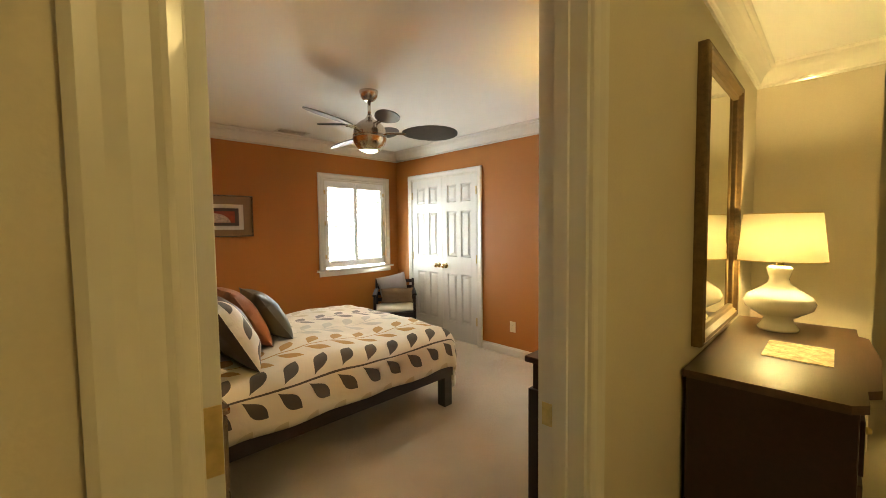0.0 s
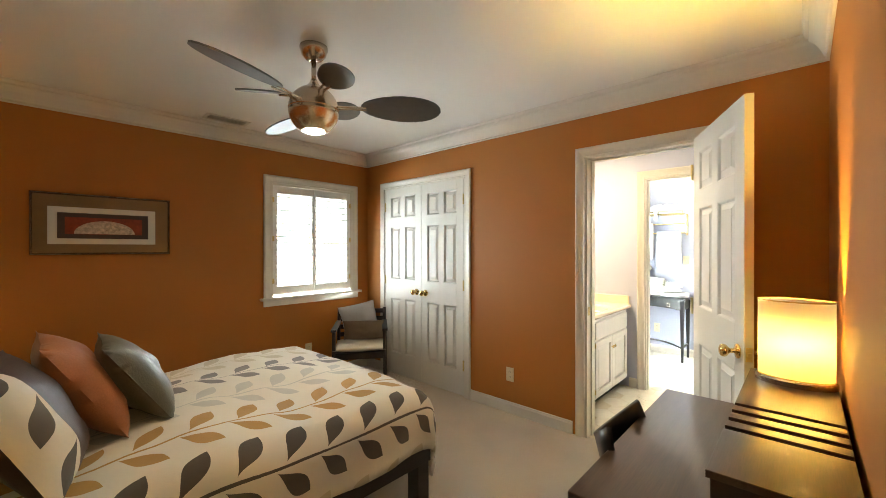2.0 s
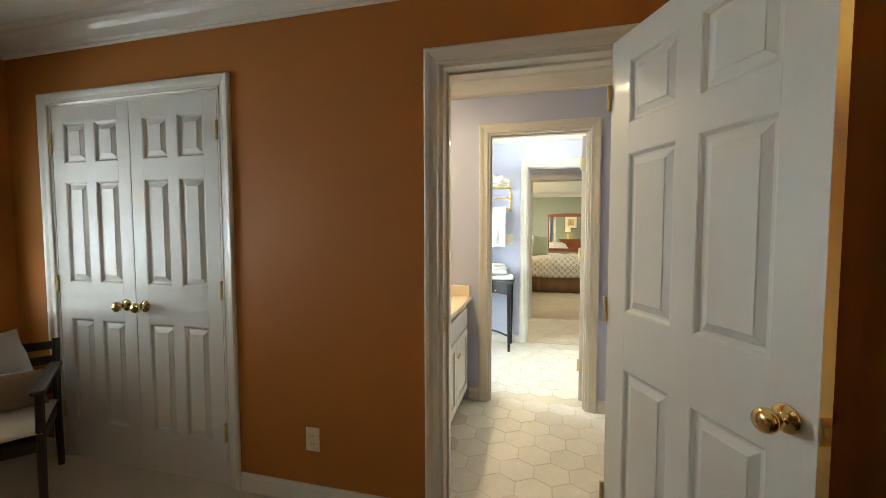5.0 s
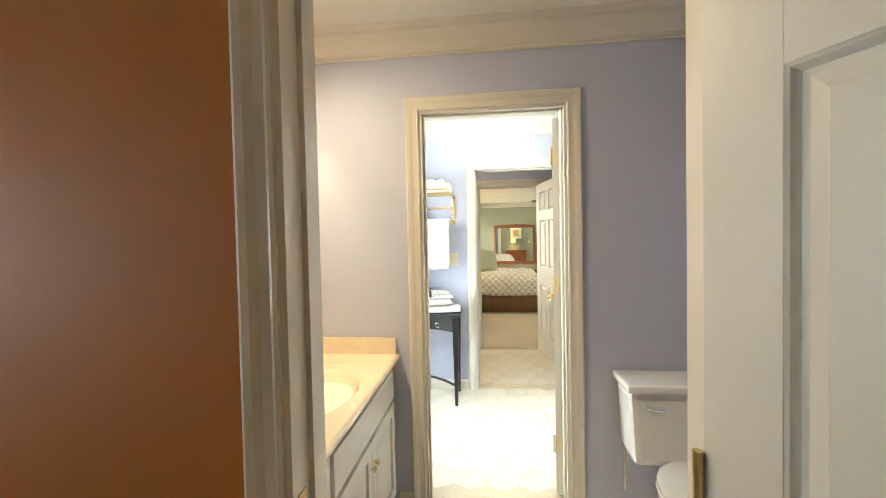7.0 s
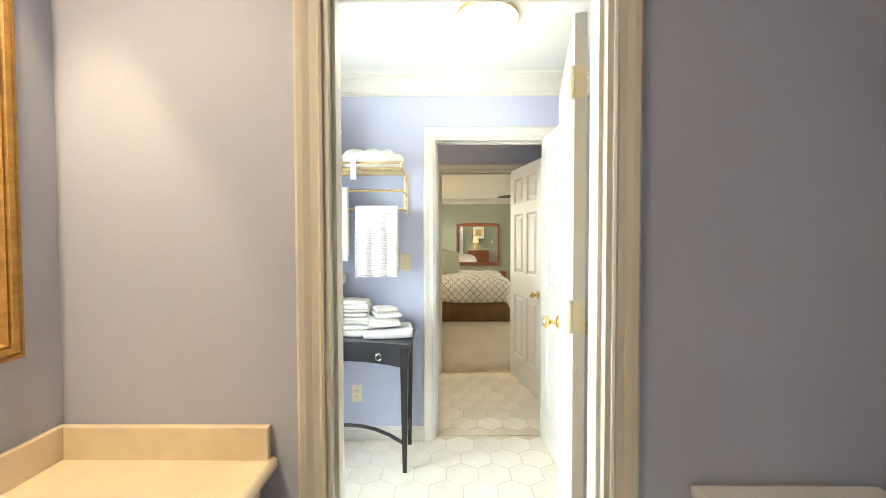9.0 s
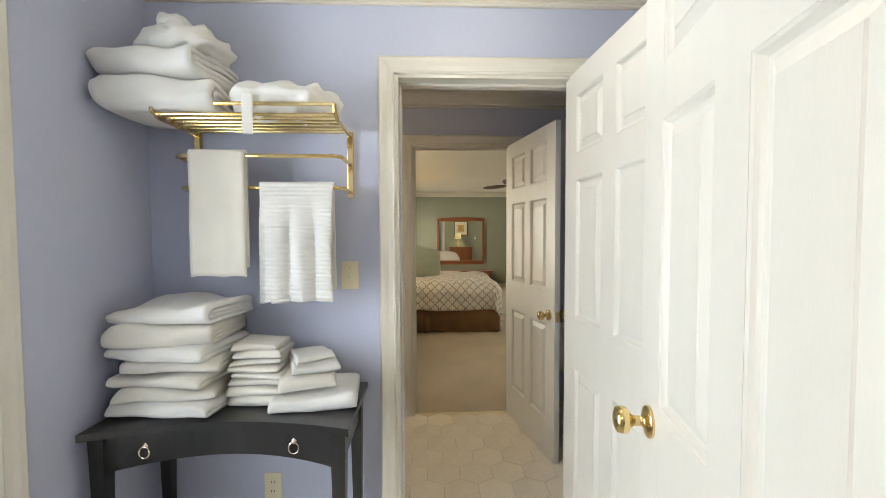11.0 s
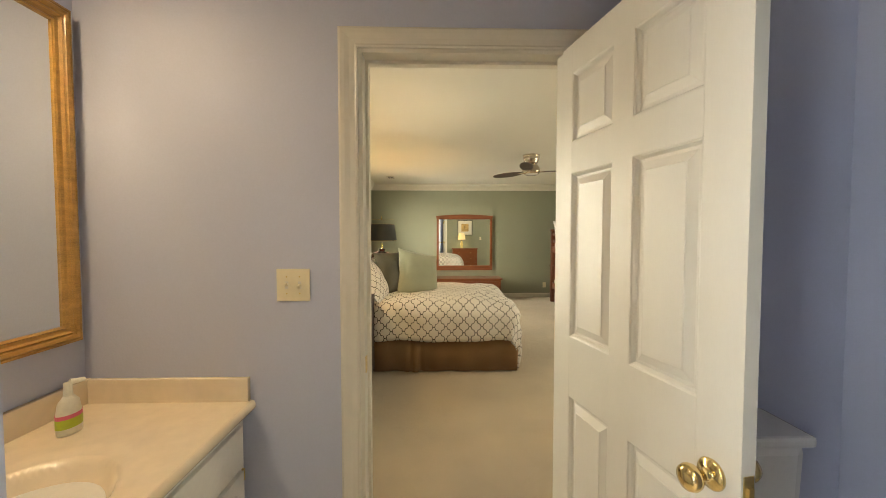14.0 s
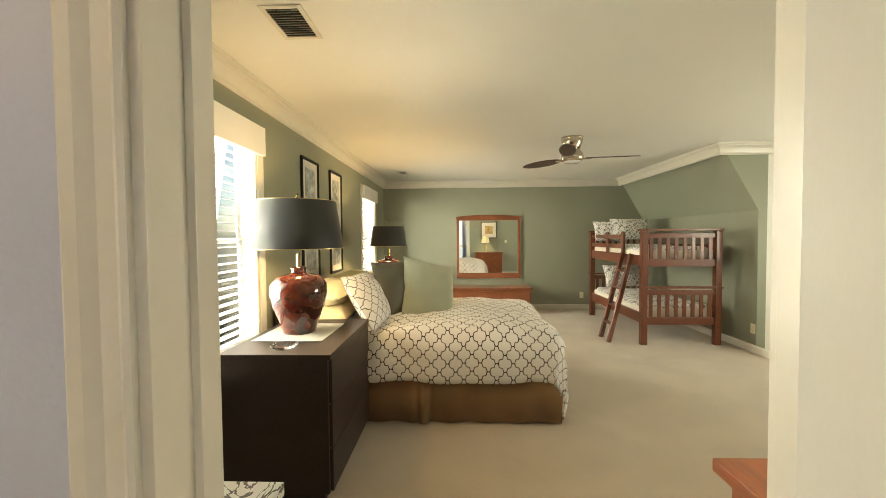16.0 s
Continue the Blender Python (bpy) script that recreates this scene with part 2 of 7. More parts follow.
M_MARBLE = mat("cultured_marble", (0.78, 0.66, 0.49), 0.16, vary=0.04, scale=5, grain=20, bump=0.0, coat=0.5)
M_VANITY = mat("vanity_paint", (0.72, 0.70, 0.66), 0.4, vary=0.03, bump=0.03)
M_TOWEL = mat("white_terry", (0.76, 0.74, 0.70), 1.0, vary=0.06, scale=6, grain=500, bump=0.7, sheen=0.5)
M_TOWELCREAM = mat("cream_terry", (0.72, 0.68, 0.60), 1.0, vary=0.06, scale=6, grain=500, bump=0.7, sheen=0.5)
M_PILLOW = mat("white_cotton", (0.74, 0.69, 0.60), 0.95, vary=0.05, scale=4, grain=250, bump=0.25, sheen=0.3)
M_CREAM = mat("yellow_cotton", (0.66, 0.55, 0.29), 0.95, vary=0.05, scale=4, grain=250, bump=0.25, sheen=0.3)
M_BROWN = mat("brown_satin", (0.050, 0.026, 0.017), 0.5, vary=0.2, scale=6, grain=150, bump=0.2, sheen=0.04)
M_RUST = mat("rust_satin", (0.36, 0.13, 0.052), 0.42, vary=0.12, scale=5, grain=150, bump=0.25, sheen=0.04)
M_OLIVE = mat("olive_satin", (0.085, 0.080, 0.055), 0.45, vary=0.15, scale=5, grain=150, bump=0.25, sheen=0.04)
M_SAGECLOTH = mat("sage_cloth", (0.33, 0.34, 0.24), 0.75, vary=0.06, scale=5, grain=250, bump=0.25, sheen=0.3)
M_TAUPE = mat("taupe_cloth", (0.21, 0.145, 0.09), 0.9, vary=0.1, scale=5, grain=250, bump=0.3, sheen=0.2)
M_GREYCLOTH = mat("grey_cushion", (0.48, 0.47, 0.47), 0.9, vary=0.08, scale=6, grain=200, bump=0.3)
M_SKIRT = mat("tan_bedskirt", (0.255, 0.145, 0.066), 0.8, vary=0.08, scale=5, grain=250, bump=0.25, sheen=0.2)
M_SEAT = mat("cream_upholstery", (0.66, 0.60, 0.48), 0.9, vary=0.05, grain=250, bump=0.3)
M_LEAF = leaf_print("leaf_print_cotton")
M_TRELLIS = trellis_print("trellis_print_cotton", 0.060)
M_TRELLIS2 = trellis_print("trellis_print_small", 0.050)
M_TOILE = toile_print("toile_print_cotton")
M_PLATE = mat("ivory_plastic", (0.70, 0.62, 0.43), 0.35, vary=0.02, bump=0.0)
# Near-black for real backings and kicks, and for shade in slots and ducts
M_DARK = mat("dark_slot", (0.02, 0.018, 0.015), 0.6, bump=0.0)
M_VENT = mat("vent_enamel", (0.62, 0.58, 0.50), 0.45, vary=0.03, bump=0.0)
M_REDGLAZE = mat("red_glaze", (0.070, 0.011, 0.005), 0.10, vary=0.35, scale=9, grain=25, bump=0.0, coat=0.8)
M_MAT = mat("picture_mat", (0.70, 0.66, 0.58), 0.9, vary=0.03, grain=200, bump=0.05)
M_PICBACK = mat("bronze_mat", (0.20, 0.125, 0.055), 0.35, 0.4, vary=0.1, grain=150, bump=0.03)
M_PICRED = mat("red_paper", (0.26, 0.048, 0.022), 0.8, vary=0.2, scale=14, bump=0.03)
M_PICPALE = mat("carved_pale", (0.55, 0.43, 0.33), 0.8, vary=0.3, scale=40, grain=90, bump=0.8)
M_PHOTO = mat("grey_photo", (0.36, 0.38, 0.38), 0.4, vary=0.5, scale=5, grain=20, bump=0.0)
M_AMBER = mat("amber_print", (0.46, 0.30, 0.12), 0.7, vary=0.45, scale=9, grain=30, bump=0.0)
M_RUNNER = mat("table_runner", (0.60, 0.42, 0.24), 0.9, vary=0.4, scale=20, grain=60, bump=0.3)
M_MIRROR = mirror_mat("mirror_silver")
M_GLASS = glass("window_glass")
M_ACRYLIC = glass("clear_acrylic", (0.93, 0.93, 0.92), 0.03, 1.35)
M_SHADE = shade_cloth("linen_shade", (0.90, 0.84, 0.70), 0.65)
M_SHADEHOT = shade_cloth("paper_shade", (0.98, 0.96, 0.90), 0.90)
M_GLOBE = glow("lit_globe", (1.0, 0.93, 0.78), 6.0)
M_LENS = glow("lit_lens", (1.0, 0.95, 0.85), 14.0)
M_SOAP = mat("orange_soap", (0.70, 0.30, 0.03), 0.2, bump=0.0, coat=0.5)
M_SOAPWHITE = mat("white_bottle", (0.72, 0.70, 0.60), 0.3, bump=0.0)
M_PINK = mat("pink_label", (0.70, 0.14, 0.22), 0.4, bump=0.0)
M_LIME = mat("lime_label", (0.45, 0.55, 0.05), 0.4, bump=0.0)
M_VINYL = mat("window_sash", (0.80, 0.80, 0.78), 0.4, vary=0.02, bump=0.0)
M_SHUTTER = mat("shutter_paint", (0.78, 0.77, 0.74), 0.4, vary=0.02, bump=0.02)

# ---- mesh helpers ----


def place(name, bm, material, parent=None, label="", smooth=False):
    me = bpy.data.meshes.new(name)
    bmesh.ops.recalc_face_normals(bm, faces=bm.faces[:])
    if smooth:
        for f in bm.faces:
            f.smooth = True
    bm.to_mesh(me)
    bm.free()
    mats = material if isinstance(material, (list, tuple)) else [material]
    for mm in mats:
        me.materials.append(mm)
    ob = new(name, me)
    if parent is not None:
        ob.parent = parent
    else:
        ob.matrix_world = ROOM
    if label:
        tagged(ob, label)
    return ob


def part(name, bm, material, parent, label="", smooth=False):
    return place(name, bm, material, parent, label, smooth)


def thing(name, label, category, m=None, group=""):
    ob = new(name)
    ob.empty_display_size = 0.1
    ob.matrix_world = ROOM @ m if m is not None else ROOM
    return tagged(ob, label, category, group)


def fixed(ob, label, category):
    return tagged(ob, label, category, kind="structure")


def box(bm, lo, hi, bevel=0.0, m=None):
    """A box between two corners, with softened edges."""
    x0, y0, z0 = lo
    x1, y1, z1 = hi
    vs = [bm.verts.new(p) for p in ((x0, y0, z0), (x1, y0, z0), (x1, y1, z0), (x0, y1, z0), (x0, y0, z1), (x1, y0, z1), (x1, y1, z1), (x0, y1, z1))]
    fs = [bm.faces.new([vs[i] for i in q]) for q in ((3, 2, 1, 0), (4, 5, 6, 7), (0, 1, 5, 4), (1, 2, 6, 5), (2, 3, 7, 6), (3, 0, 4, 7))]
    if bevel > 0:
        es = {e for f in fs for e in f.edges}
        r = bmesh.ops.bevel(bm, geom=list(es), offset=bevel, segments=2, affect='EDGES', profile=0.6)
        vs = list({v for f in r['faces'] for v in f.verts} | {v for v in vs if v.is_valid})
    if m is not None:
        for v in vs:
            v.co = m @ v.co
    return vs


def boxes(*items, bevel=0.0):
    bm = bmesh.new()
    for lo, hi in items:
        box(bm, lo, hi, bevel)
    return bm


def lathe(profile, seg=24, cx=0.0, cy=0.0, closed=True, bm=None):
    """Turn (radius, height) pairs round a vertical axis."""
    bm = bm or bmesh.new()
    rings = []
    for r, z in profile:
        if r < 1e-5:
            rings.append([bm.verts.new((cx, cy, z))])
        else:
            rings.append([bm.verts.new((cx + r * math.cos(2 * math.pi * i / seg), cy + r * math.sin(2 * math.pi * i / seg), z)) for i in range(seg)])
    for a, b in zip(rings, rings[1:]):
        for i in range(seg):
            j = (i + 1) % seg
            if len(a) == 1 and len(b) == 1:
                continue
            if len(a) == 1:
                bm.faces.new((a[0], b[j], b[i]))
            elif len(b) == 1:
                bm.faces.new((a[i], a[j], b[0]))
            else:
                bm.faces.new((a[i], a[j], b[j], b[i]))
    if closed:
        for ring in (rings[0], rings[-1]):
            if len(ring) > 2:
                bm.faces.new(ring)
    return bm


def tube(points, r, seg=10, bm=None):
    """A round bar along a run of points."""
    bm = bm or bmesh.new()
    pts = [Vector(p) for p in points]
    rings = []
    for i, p in enumerate(pts):
        d = (pts[min(i + 1, len(pts) - 1)] - pts[max(i - 1, 0)]).normalized()
        up = Vector((0, 0, 1)) if abs(d.z) < 0.9 else Vector((1, 0, 0))
        a = d.cross(up).normalized()
        b = d.cross(a)
        rr = r[i] if isinstance(r, (list, tuple)) else r
        rings.append([bm.verts.new(p + a * rr * math.cos(2 * math.pi * k / seg) + b * rr * math.sin(2 * math.pi * k / seg)) for k in range(seg)])
    for a, b in zip(rings, rings[1:]):
        for k in range(seg):
            bm.faces.new((a[k], a[(k + 1) % seg], b[(k + 1) % seg], b[k]))
    bm.faces.new(rings[0])
    bm.faces.new(rings[-1])
    return bm


def turned(bm, m):
    bm.transform(m)
    return bm


def moulding(name, poly, profile, z, closed=True):
    """Sweep (inward, up) pairs round an inner outline that runs anticlockwise in plan."""
    bm = bmesh.new()
    n = len(poly)
    rings = []
    for i in range(n):
        p = Vector(poly[i])
        a = (p - Vector(poly[i - 1])).normalized() if (closed or i > 0) else None
        b = (Vector(poly[(i + 1) % n]) - p).normalized() if (closed or i < n - 1) else None
        a, b = a or b, b or a
        na, nb = Vector((-a.y, a.x)), Vector((-b.y, b.x))
        mit = (na + nb) / (1 + na.dot(nb))
        rings.append([bm.verts.new((p.x + mit.x * d, p.y + mit.y * d, z + h)) for d, h in profile])
    runs = range(n) if closed else range(n - 1)
    k = len(profile)
    for i in runs:
        r0, r1 = rings[i], rings[(i + 1) % n]
        for j in range(k):
            bm.faces.new((r0[j], r1[j], r1[(j + 1) % k], r0[(j + 1) % k]))
    if not closed:
        bm.faces.new(rings[0])
        bm.faces.new(rings[-1])
    return fixed(place(name, bm, M_TRIM), "glossy off-white painted wooden moulding along the wall", "trim")


CROWN = [(0, -0.130), (0.012, -0.130), (0.016, -0.124), (0.012, -0.114), (0.016, -0.108), (0.022, -0.104), (0.030, -0.086), (0.042, -0.064), (0.058, -0.046), (0.078, -0.034), (0.080, -0.024), (0.092, -0.020), (0.098, -0.012), (0.100, 0), (0, 0)]
SKIRTING = [(0, 0.0), (0.014, 0.0), (0.014, 0.072), (0.010, 0.080), (0.006, 0.090), (0.0, 0.092)]


def wall(name, axis, at, thick, span, top, holes, material, label, z0=0.0):
    """An upright wall of boxes round its openings. axis 'x': its face is at x = at; holes: (from, to, low, high)."""
    bm = bmesh.new()
    cuts = sorted({span[0], span[1], *[h[0] for h in holes], *[h[1] for h in holes]})
    lo_t, hi_t = min(at, at + thick), max(at, at + thick)

    def put(a, b, c, d):
        if axis == 'x':
            box(bm, (lo_t, a, c), (hi_t, b, d))
        else:
            box(bm, (a, lo_t, c), (b, hi_t, d))

    for a, b in zip(cuts, cuts[1:]):
        inside = sorted([h for h in holes if h[0] <= a + 1e-6 and h[1] >= b - 1e-6], key=lambda h: h[2])
        low = z0
        for h in inside:
            if h[2] > low:
                put(a, b, low, h[2])
            low = h[3]
        if low < top:
            put(a, b, low, top)
    return fixed(place(name, bm, material), label, "wall")


def slab(name, x0, x1, y0, y1, z0, z1, material, label, category):
    return fixed(place(name, boxes(((x0, y0, z0), (x1, y1, z1))), material), label, category)


def casing(parent, axis, at, sign, a, b, top, low=0.0, w=0.068):
    """Moulded casing round an opening a..b, proud of the wall face at 'at' towards sign."""
    prof = [(0.0, 0.0), (0.0, 0.010), (0.006, 0.013), (0.012, 0.010), (0.030, 0.012), (0.046, 0.018), (0.060, 0.020), (w, 0.014), (w, 0.0)]
    path = [(a, low), (a, top), (b, top), (b, low)]
    bm = bmesh.new()
    rings = []
    for i, (s, z) in enumerate(path):
        ds = -1 if i < 2 else 1
        dz = 1 if i in (1, 2) else 0
        ring = []
        for d, h in prof:
            q = (s + ds * d, z + dz * d)
            ring.append(bm.verts.new((at + sign * h, q[0], q[1]) if axis == 'x' else (q[0], at + sign * h, q[1])))
        rings.append(ring)
    for r0, r1 in zip(rings, rings[1:]):
        for j in range(len(prof)):
            k = (j + 1) % len(prof)
            bm.faces.new((r0[j], r1[j], r1[k], r0[k]))
    bm.faces.new(rings[0])
    bm.faces.new(rings[-1])
    return part("casing", bm, M_TRIM, parent)


def door_frame(name, axis, f0, f1, a, b, top=2.035, label="off-white painted door frame with moulded casing", faces=(True, True), stop=None, strike=None):
    """Jamb boards through a wall from face f0 to face f1, with a stop bead and casing on both faces."""
    d = thing(name, label, "door frame")
    d["kind"] = "structure"
    t = 0.018
    bm = bmesh.new()
    s = stop if stop is not None else (f0 + f1) / 2

    def put(s0, s1, u0, u1, z0, z1):
        if axis == 'x':
            box(bm, (s0, u0, z0), (s1, u1, z1), 0.001)
        else:
            box(bm, (u0, s0, z0), (u1, s1, z1), 0.001)

    put(f0 - 0.001, f1 + 0.001, a - 0.004, a + t, 0, top)
    put(f0 - 0.001, f1 + 0.001, b - t, b + 0.004, 0, top)
    put(f0 - 0.001, f1 + 0.001, a + t, b - t, top - t, top)
    put(s - 0.018, s + 0.018, a + t, a + t + 0.011, 0, top - t)
    put(s - 0.018, s + 0.018, b - t - 0.011, b - t, 0, top - t)
    put(s - 0.018, s + 0.018, a + t + 0.011, b - t - 0.011, top - t - 0.011, top - t)
    part("jamb", bm, M_TRIM, d)
    if faces[0]:
        casing(d, axis, f0, -1, a + 0.004, b - 0.004, top - 0.004)
    if faces[1]:
        casing(d, axis, f1, 1, a + 0.004, b - 0.004, top - 0.004)
    if strike:
        u, sgn, c = strike
        bm = bmesh.new()
        if axis == 'x':
            box(bm, (c - 0.014, min(u, u + sgn * 0.003), 0.885), (c + 0.014, max(u, u + sgn * 0.003), 0.945), 0.0008)
        else:
            box(bm, (min(u, u + sgn * 0.003), c - 0.014, 0.885), (max(u, u + sgn * 0.003), c + 0.014, 0.945), 0.0008)
        part("strike_plate", bm, M_OLDBRASS, d, "worn brass strike plate")
    return d


def knob_profile(s):
    return [(0.0, 0.0), (0.032, 0.0), (0.033, 0.004), (0.030, 0.008), (0.016, 0.011), (0.0105, 0.016), (0.0105, 0.032), (0.016, 0.038), (0.026, 0.046), (0.0285, 0.056), (0.025, 0.066), (0.014, 0.071), (0.0, 0.072)]


def six_panel_leaf(w, h, th=0.035):
    """One leaf, hinged at x=0, reaching to x=w, its thickness along y."""
    st, mid = 0.105 if w > 0.65 else 0.085, 0.085 if w > 0.65 else 0.065
    rails = [(0.0, 0.225), (0.82, 1.03), (1.595, 1.70), (h - 0.10, h)]
    cw = (w - 2 * st - mid) / 2
    cols = [(st, st + cw), (st + cw + mid, w - st)]
    bm = bmesh.new()
    y0, y1 = -th / 2, th / 2
    box(bm, (0, y0, 0), (st, y1, h), 0.0015)
    box(bm, (w - st, y0, 0), (w, y1, h), 0.0015)
    for a, b in rails:
        box(bm, (st, y0, a), (w - st, y1, b))
    cells = []
    for (a0, a1), (b0, b1) in zip(rails, rails[1:]):
        box(bm, (cols[0][1], y0, a1), (cols[1][0], y1, b0))
        for c0, c1 in cols:
            cells.append((c0, c1, a1, b0))
    panels = []
    for c0, c1, z0, z1 in cells:
        pb = bmesh.new()
        g, r = 0.012, th / 2 - 0.0125
        for sg in (1, -1):
            loops = []
            for ins, y in ((0.0, th / 2 - 0.0008), (0.005, th / 2 - 0.003), (0.008, th / 2 - 0.008), (g, r), (g + 0.008, r), (g + 0.030, th / 2 - 0.004), (g + 0.032, th / 2 - 0.0015)):
                loops.append([pb.verts.new((x, sg * y, z)) for x, z in ((c0 + ins, z0 + ins), (c1 - ins, z0 + ins), (c1 - ins, z1 - ins), (c0 + ins, z1 - ins))])
            for l0, l1 in zip(loops, loops[1:]):
                for i in range(4):
                    pb.faces.new((l0[i], l0[(i + 1) % 4], l1[(i + 1) % 4], l1[i]))
            pb.faces.new(loops[-1])
        panels.append(pb)
    return bm, panels


def panel_door(name, hinge, direction, w, label, h=2.02, knob=True, knob_sides=(1, -1), hinge_side=1, latch=True, handle_mat=None, z0=0.008, dummy_z=0.915, hinge_z=1.02, hinge_mat=None):
    d = thing(name, label, "door", Matrix.Translation((hinge[0], hinge[1], z0)) @ Matrix.Rotation(direction, 4, 'Z'))
    d["kind"] = "structure"
    bm, panels = six_panel_leaf(w, h)
    part("leaf", bm, M_DOOR, d)
    for pb in panels:
        part("panel", pb, M_DOOR, d)
    if knob:
        for sg in knob_sides:
            bm = lathe(knob_profile(1), 20)
            bm.transform(Matrix.Translation((w - 0.062, sg * 0.0178, dummy_z)) @ Matrix.Rotation(radians(-90 * sg), 4, 'X'))
            part("door_handle", bm, M_BRASS, d, "polished brass door knob", smooth=True)
    if latch:
        part("latch_plate", boxes(((w - 0.0005, -0.012, dummy_z - 0.03), (w + 0.002, 0.012, dummy_z + 0.03)), ((w, -0.006, dummy_z - 0.009), (w + 0.008, 0.006, dummy_z + 0.009))), M_OLDBRASS, d, "worn brass latch plate")
    for z in (0.28, hinge_z, h - 0.20):
        bm = bmesh.new()
        box(bm, (-0.0025, -0.0165, z - 0.045), (0.0005, 0.0165, z + 0.045))
        tube([(-0.003, hinge_side * 0.025, z - 0.048), (-0.003, hinge_side * 0.025, z + 0.048)], 0.0075, 8, bm)
        part("hinge", bm, hinge_mat or M_OLDBRASS, d, "paint-covered butt hinge" if hinge_mat else "worn brass butt hinge")
    return d


def pillow_mesh(w, h, t, seg=16, pinch=0.07, wob=0.012, seed=0):
    """A stuffed cushion lying flat, with drawn-in sides and pointed corners."""
    bm = bmesh.new()
    uvl = bm.loops.layers.uv.new("UVMap")
    sheets = []
    for sg in (1, -1):
        rows = []
        for i in range(seg + 1):
            row = []
            for j in range(seg + 1):
                u, v = i / seg * 2 - 1, j / seg * 2 - 1
                k = (1 - abs(u) ** 2.4) * (1 - abs(v) ** 2.4)
                px = u * w / 2 * (1 - pinch * (1 - v * v) * abs(u) ** 3)
                py = v * h / 2 * (1 - pinch * (1 - u * u) * abs(v) ** 3)
                n = noise.noise(Vector((u * 2.1 + seed, v * 2.1, sg * 3.0 + seed))) * wob
                row.append(bm.verts.new((px + n * 0.5, py, sg * (t / 2 * k ** 0.62 + (n if k > 0 else 0) * k))))
            rows.append(row)
        sheets.append(rows)
    for si, rows in enumerate(sheets):
        for i in range(seg):
            for j in range(seg):
                q = (rows[i][j], rows[i + 1][j], rows[i + 1][j + 1], rows[i][j + 1])
                f = bm.faces.new(q if si == 0 else q[::-1])
                for lp, (a, b) in zip(f.loops, ((i, j), (i + 1, j), (i + 1, j + 1), (i, j + 1)) if si == 0 else ((i, j + 1), (i + 1, j + 1), (i + 1, j), (i, j))):
                    lp[uvl].uv = (a / seg * w, b / seg * h)
    bmesh.ops.remove_doubles(bm, verts=bm.verts[:], dist=0.0008)
    return bm


def drape(x0, x1, y0, y1, z, over, r=0.10, step=0.045, puff=0.02, wave=0.02, seed=0.0, uv_swap=False, uv_off=(0, 0)):
    """Bed cover: a cloth over a rectangle, hanging down by over = (x0, x1, y0, y1) at its sides, with thickness."""
    bm = bmesh.new()
    uvl = bm.loops.layers.uv.new("UVMap")
    ns = int((x1 - x0 + over[0] + over[1]) / step)
    nt = int((y1 - y0 + over[2] + over[3]) / step)
    top, uvs = [], []
    for i in range(ns + 1):
        s = x0 - over[0] + (x1 - x0 + over[0] + over[1]) * i / ns
        row, ur = [], []
        for j in range(nt + 1):
            t = y0 - over[2] + (y1 - y0 + over[2] + over[3]) * j / nt
            cx, cy = min(max(s, x0 + r), x1 - r), min(max(t, y0 + r), y1 - r)
            ex, ey = s - cx, t - cy
            e = math.hypot(ex, ey)
            n1 = noise.noise(Vector((s * 2.3 + seed, t * 2.3, seed)))
            n2 = noise.noise(Vector((s * 7.0, t * 7.0, seed + 5)))
            if e < 1e-6:
                p = Vector((cx, cy, z))
            else:
                a = min(e / r, math.pi / 2)
                out = r * math.sin(a)
                drop = r * (1 - math.cos(a)) + max(0.0, e - r * math.pi / 2)
                hang = min(1.0, drop / 0.2)
                along = (t if abs(ex) > abs(ey) else s)
                out += wave * hang * (0.6 * math.sin(along * 13 + seed) + n2)
                p = Vector((cx + ex / e * out, cy + ey / e * out, z - drop))
            edge = min(s - x0, x1 - s, t - y0, y1 - t)
            p.z += puff * (n1 * 0.9 + n2 * 0.35) * (1.0 if edge > 0 else 0.3)
            if edge > 0:
                p.z += puff * 0.9 * min(1.0, edge / 0.35)
            row.append(bm.verts.new(p))
            ur.append((s, t))
        top.append(row)
        uvs.append(ur)
    for i in range(ns):
        for j in range(nt):
            f = bm.faces.new((top[i][j], top[i + 1][j], top[i + 1][j + 1], top[i][j + 1]))
            for lp, (a, b) in zip(f.loops, ((i, j), (i + 1, j), (i + 1, j + 1), (i, j + 1))):
                q = uvs[a][b]
                lp[uvl].uv = (q[1] + uv_off[0], q[0] + uv_off[1]) if uv_swap else (q[0] + uv_off[0], q[1] + uv_off[1])
    return bm


def thicken(ob, t):
    md = ob.modifiers.new("thickness", 'SOLIDIFY')
    md.thickness, md.offset = t, -1
    return ob


# ---- structure ----
CEIL = 2.45
# first bedroom
slab("floor_bedroom", 0.42, 4.10, 1.355, 5.34, -0.10, 0.0, M_CARPET, "beige cut-pile bedroom carpet", "floor")
slab("ceiling_bedroom", 0.36, 4.13, 1.405, 5.46, CEIL, CEIL + 0.1, M_CEIL, "matt off-white painted bedroom ceiling", "ceiling")
wall("wall_bedroom_north", 'y', 5.34, 0.14, (0.36, 4.13), CEIL, [(2.93, 3.855, 0.89, 2.015)], M_ORANGE, "terracotta orange painted wall with a window")
wall("wall_bedroom_west", 'x', 0.42, -0.08, (1.405, 5.34), CEIL, [], M_ORANGE, "terracotta orange painted wall behind the bed")
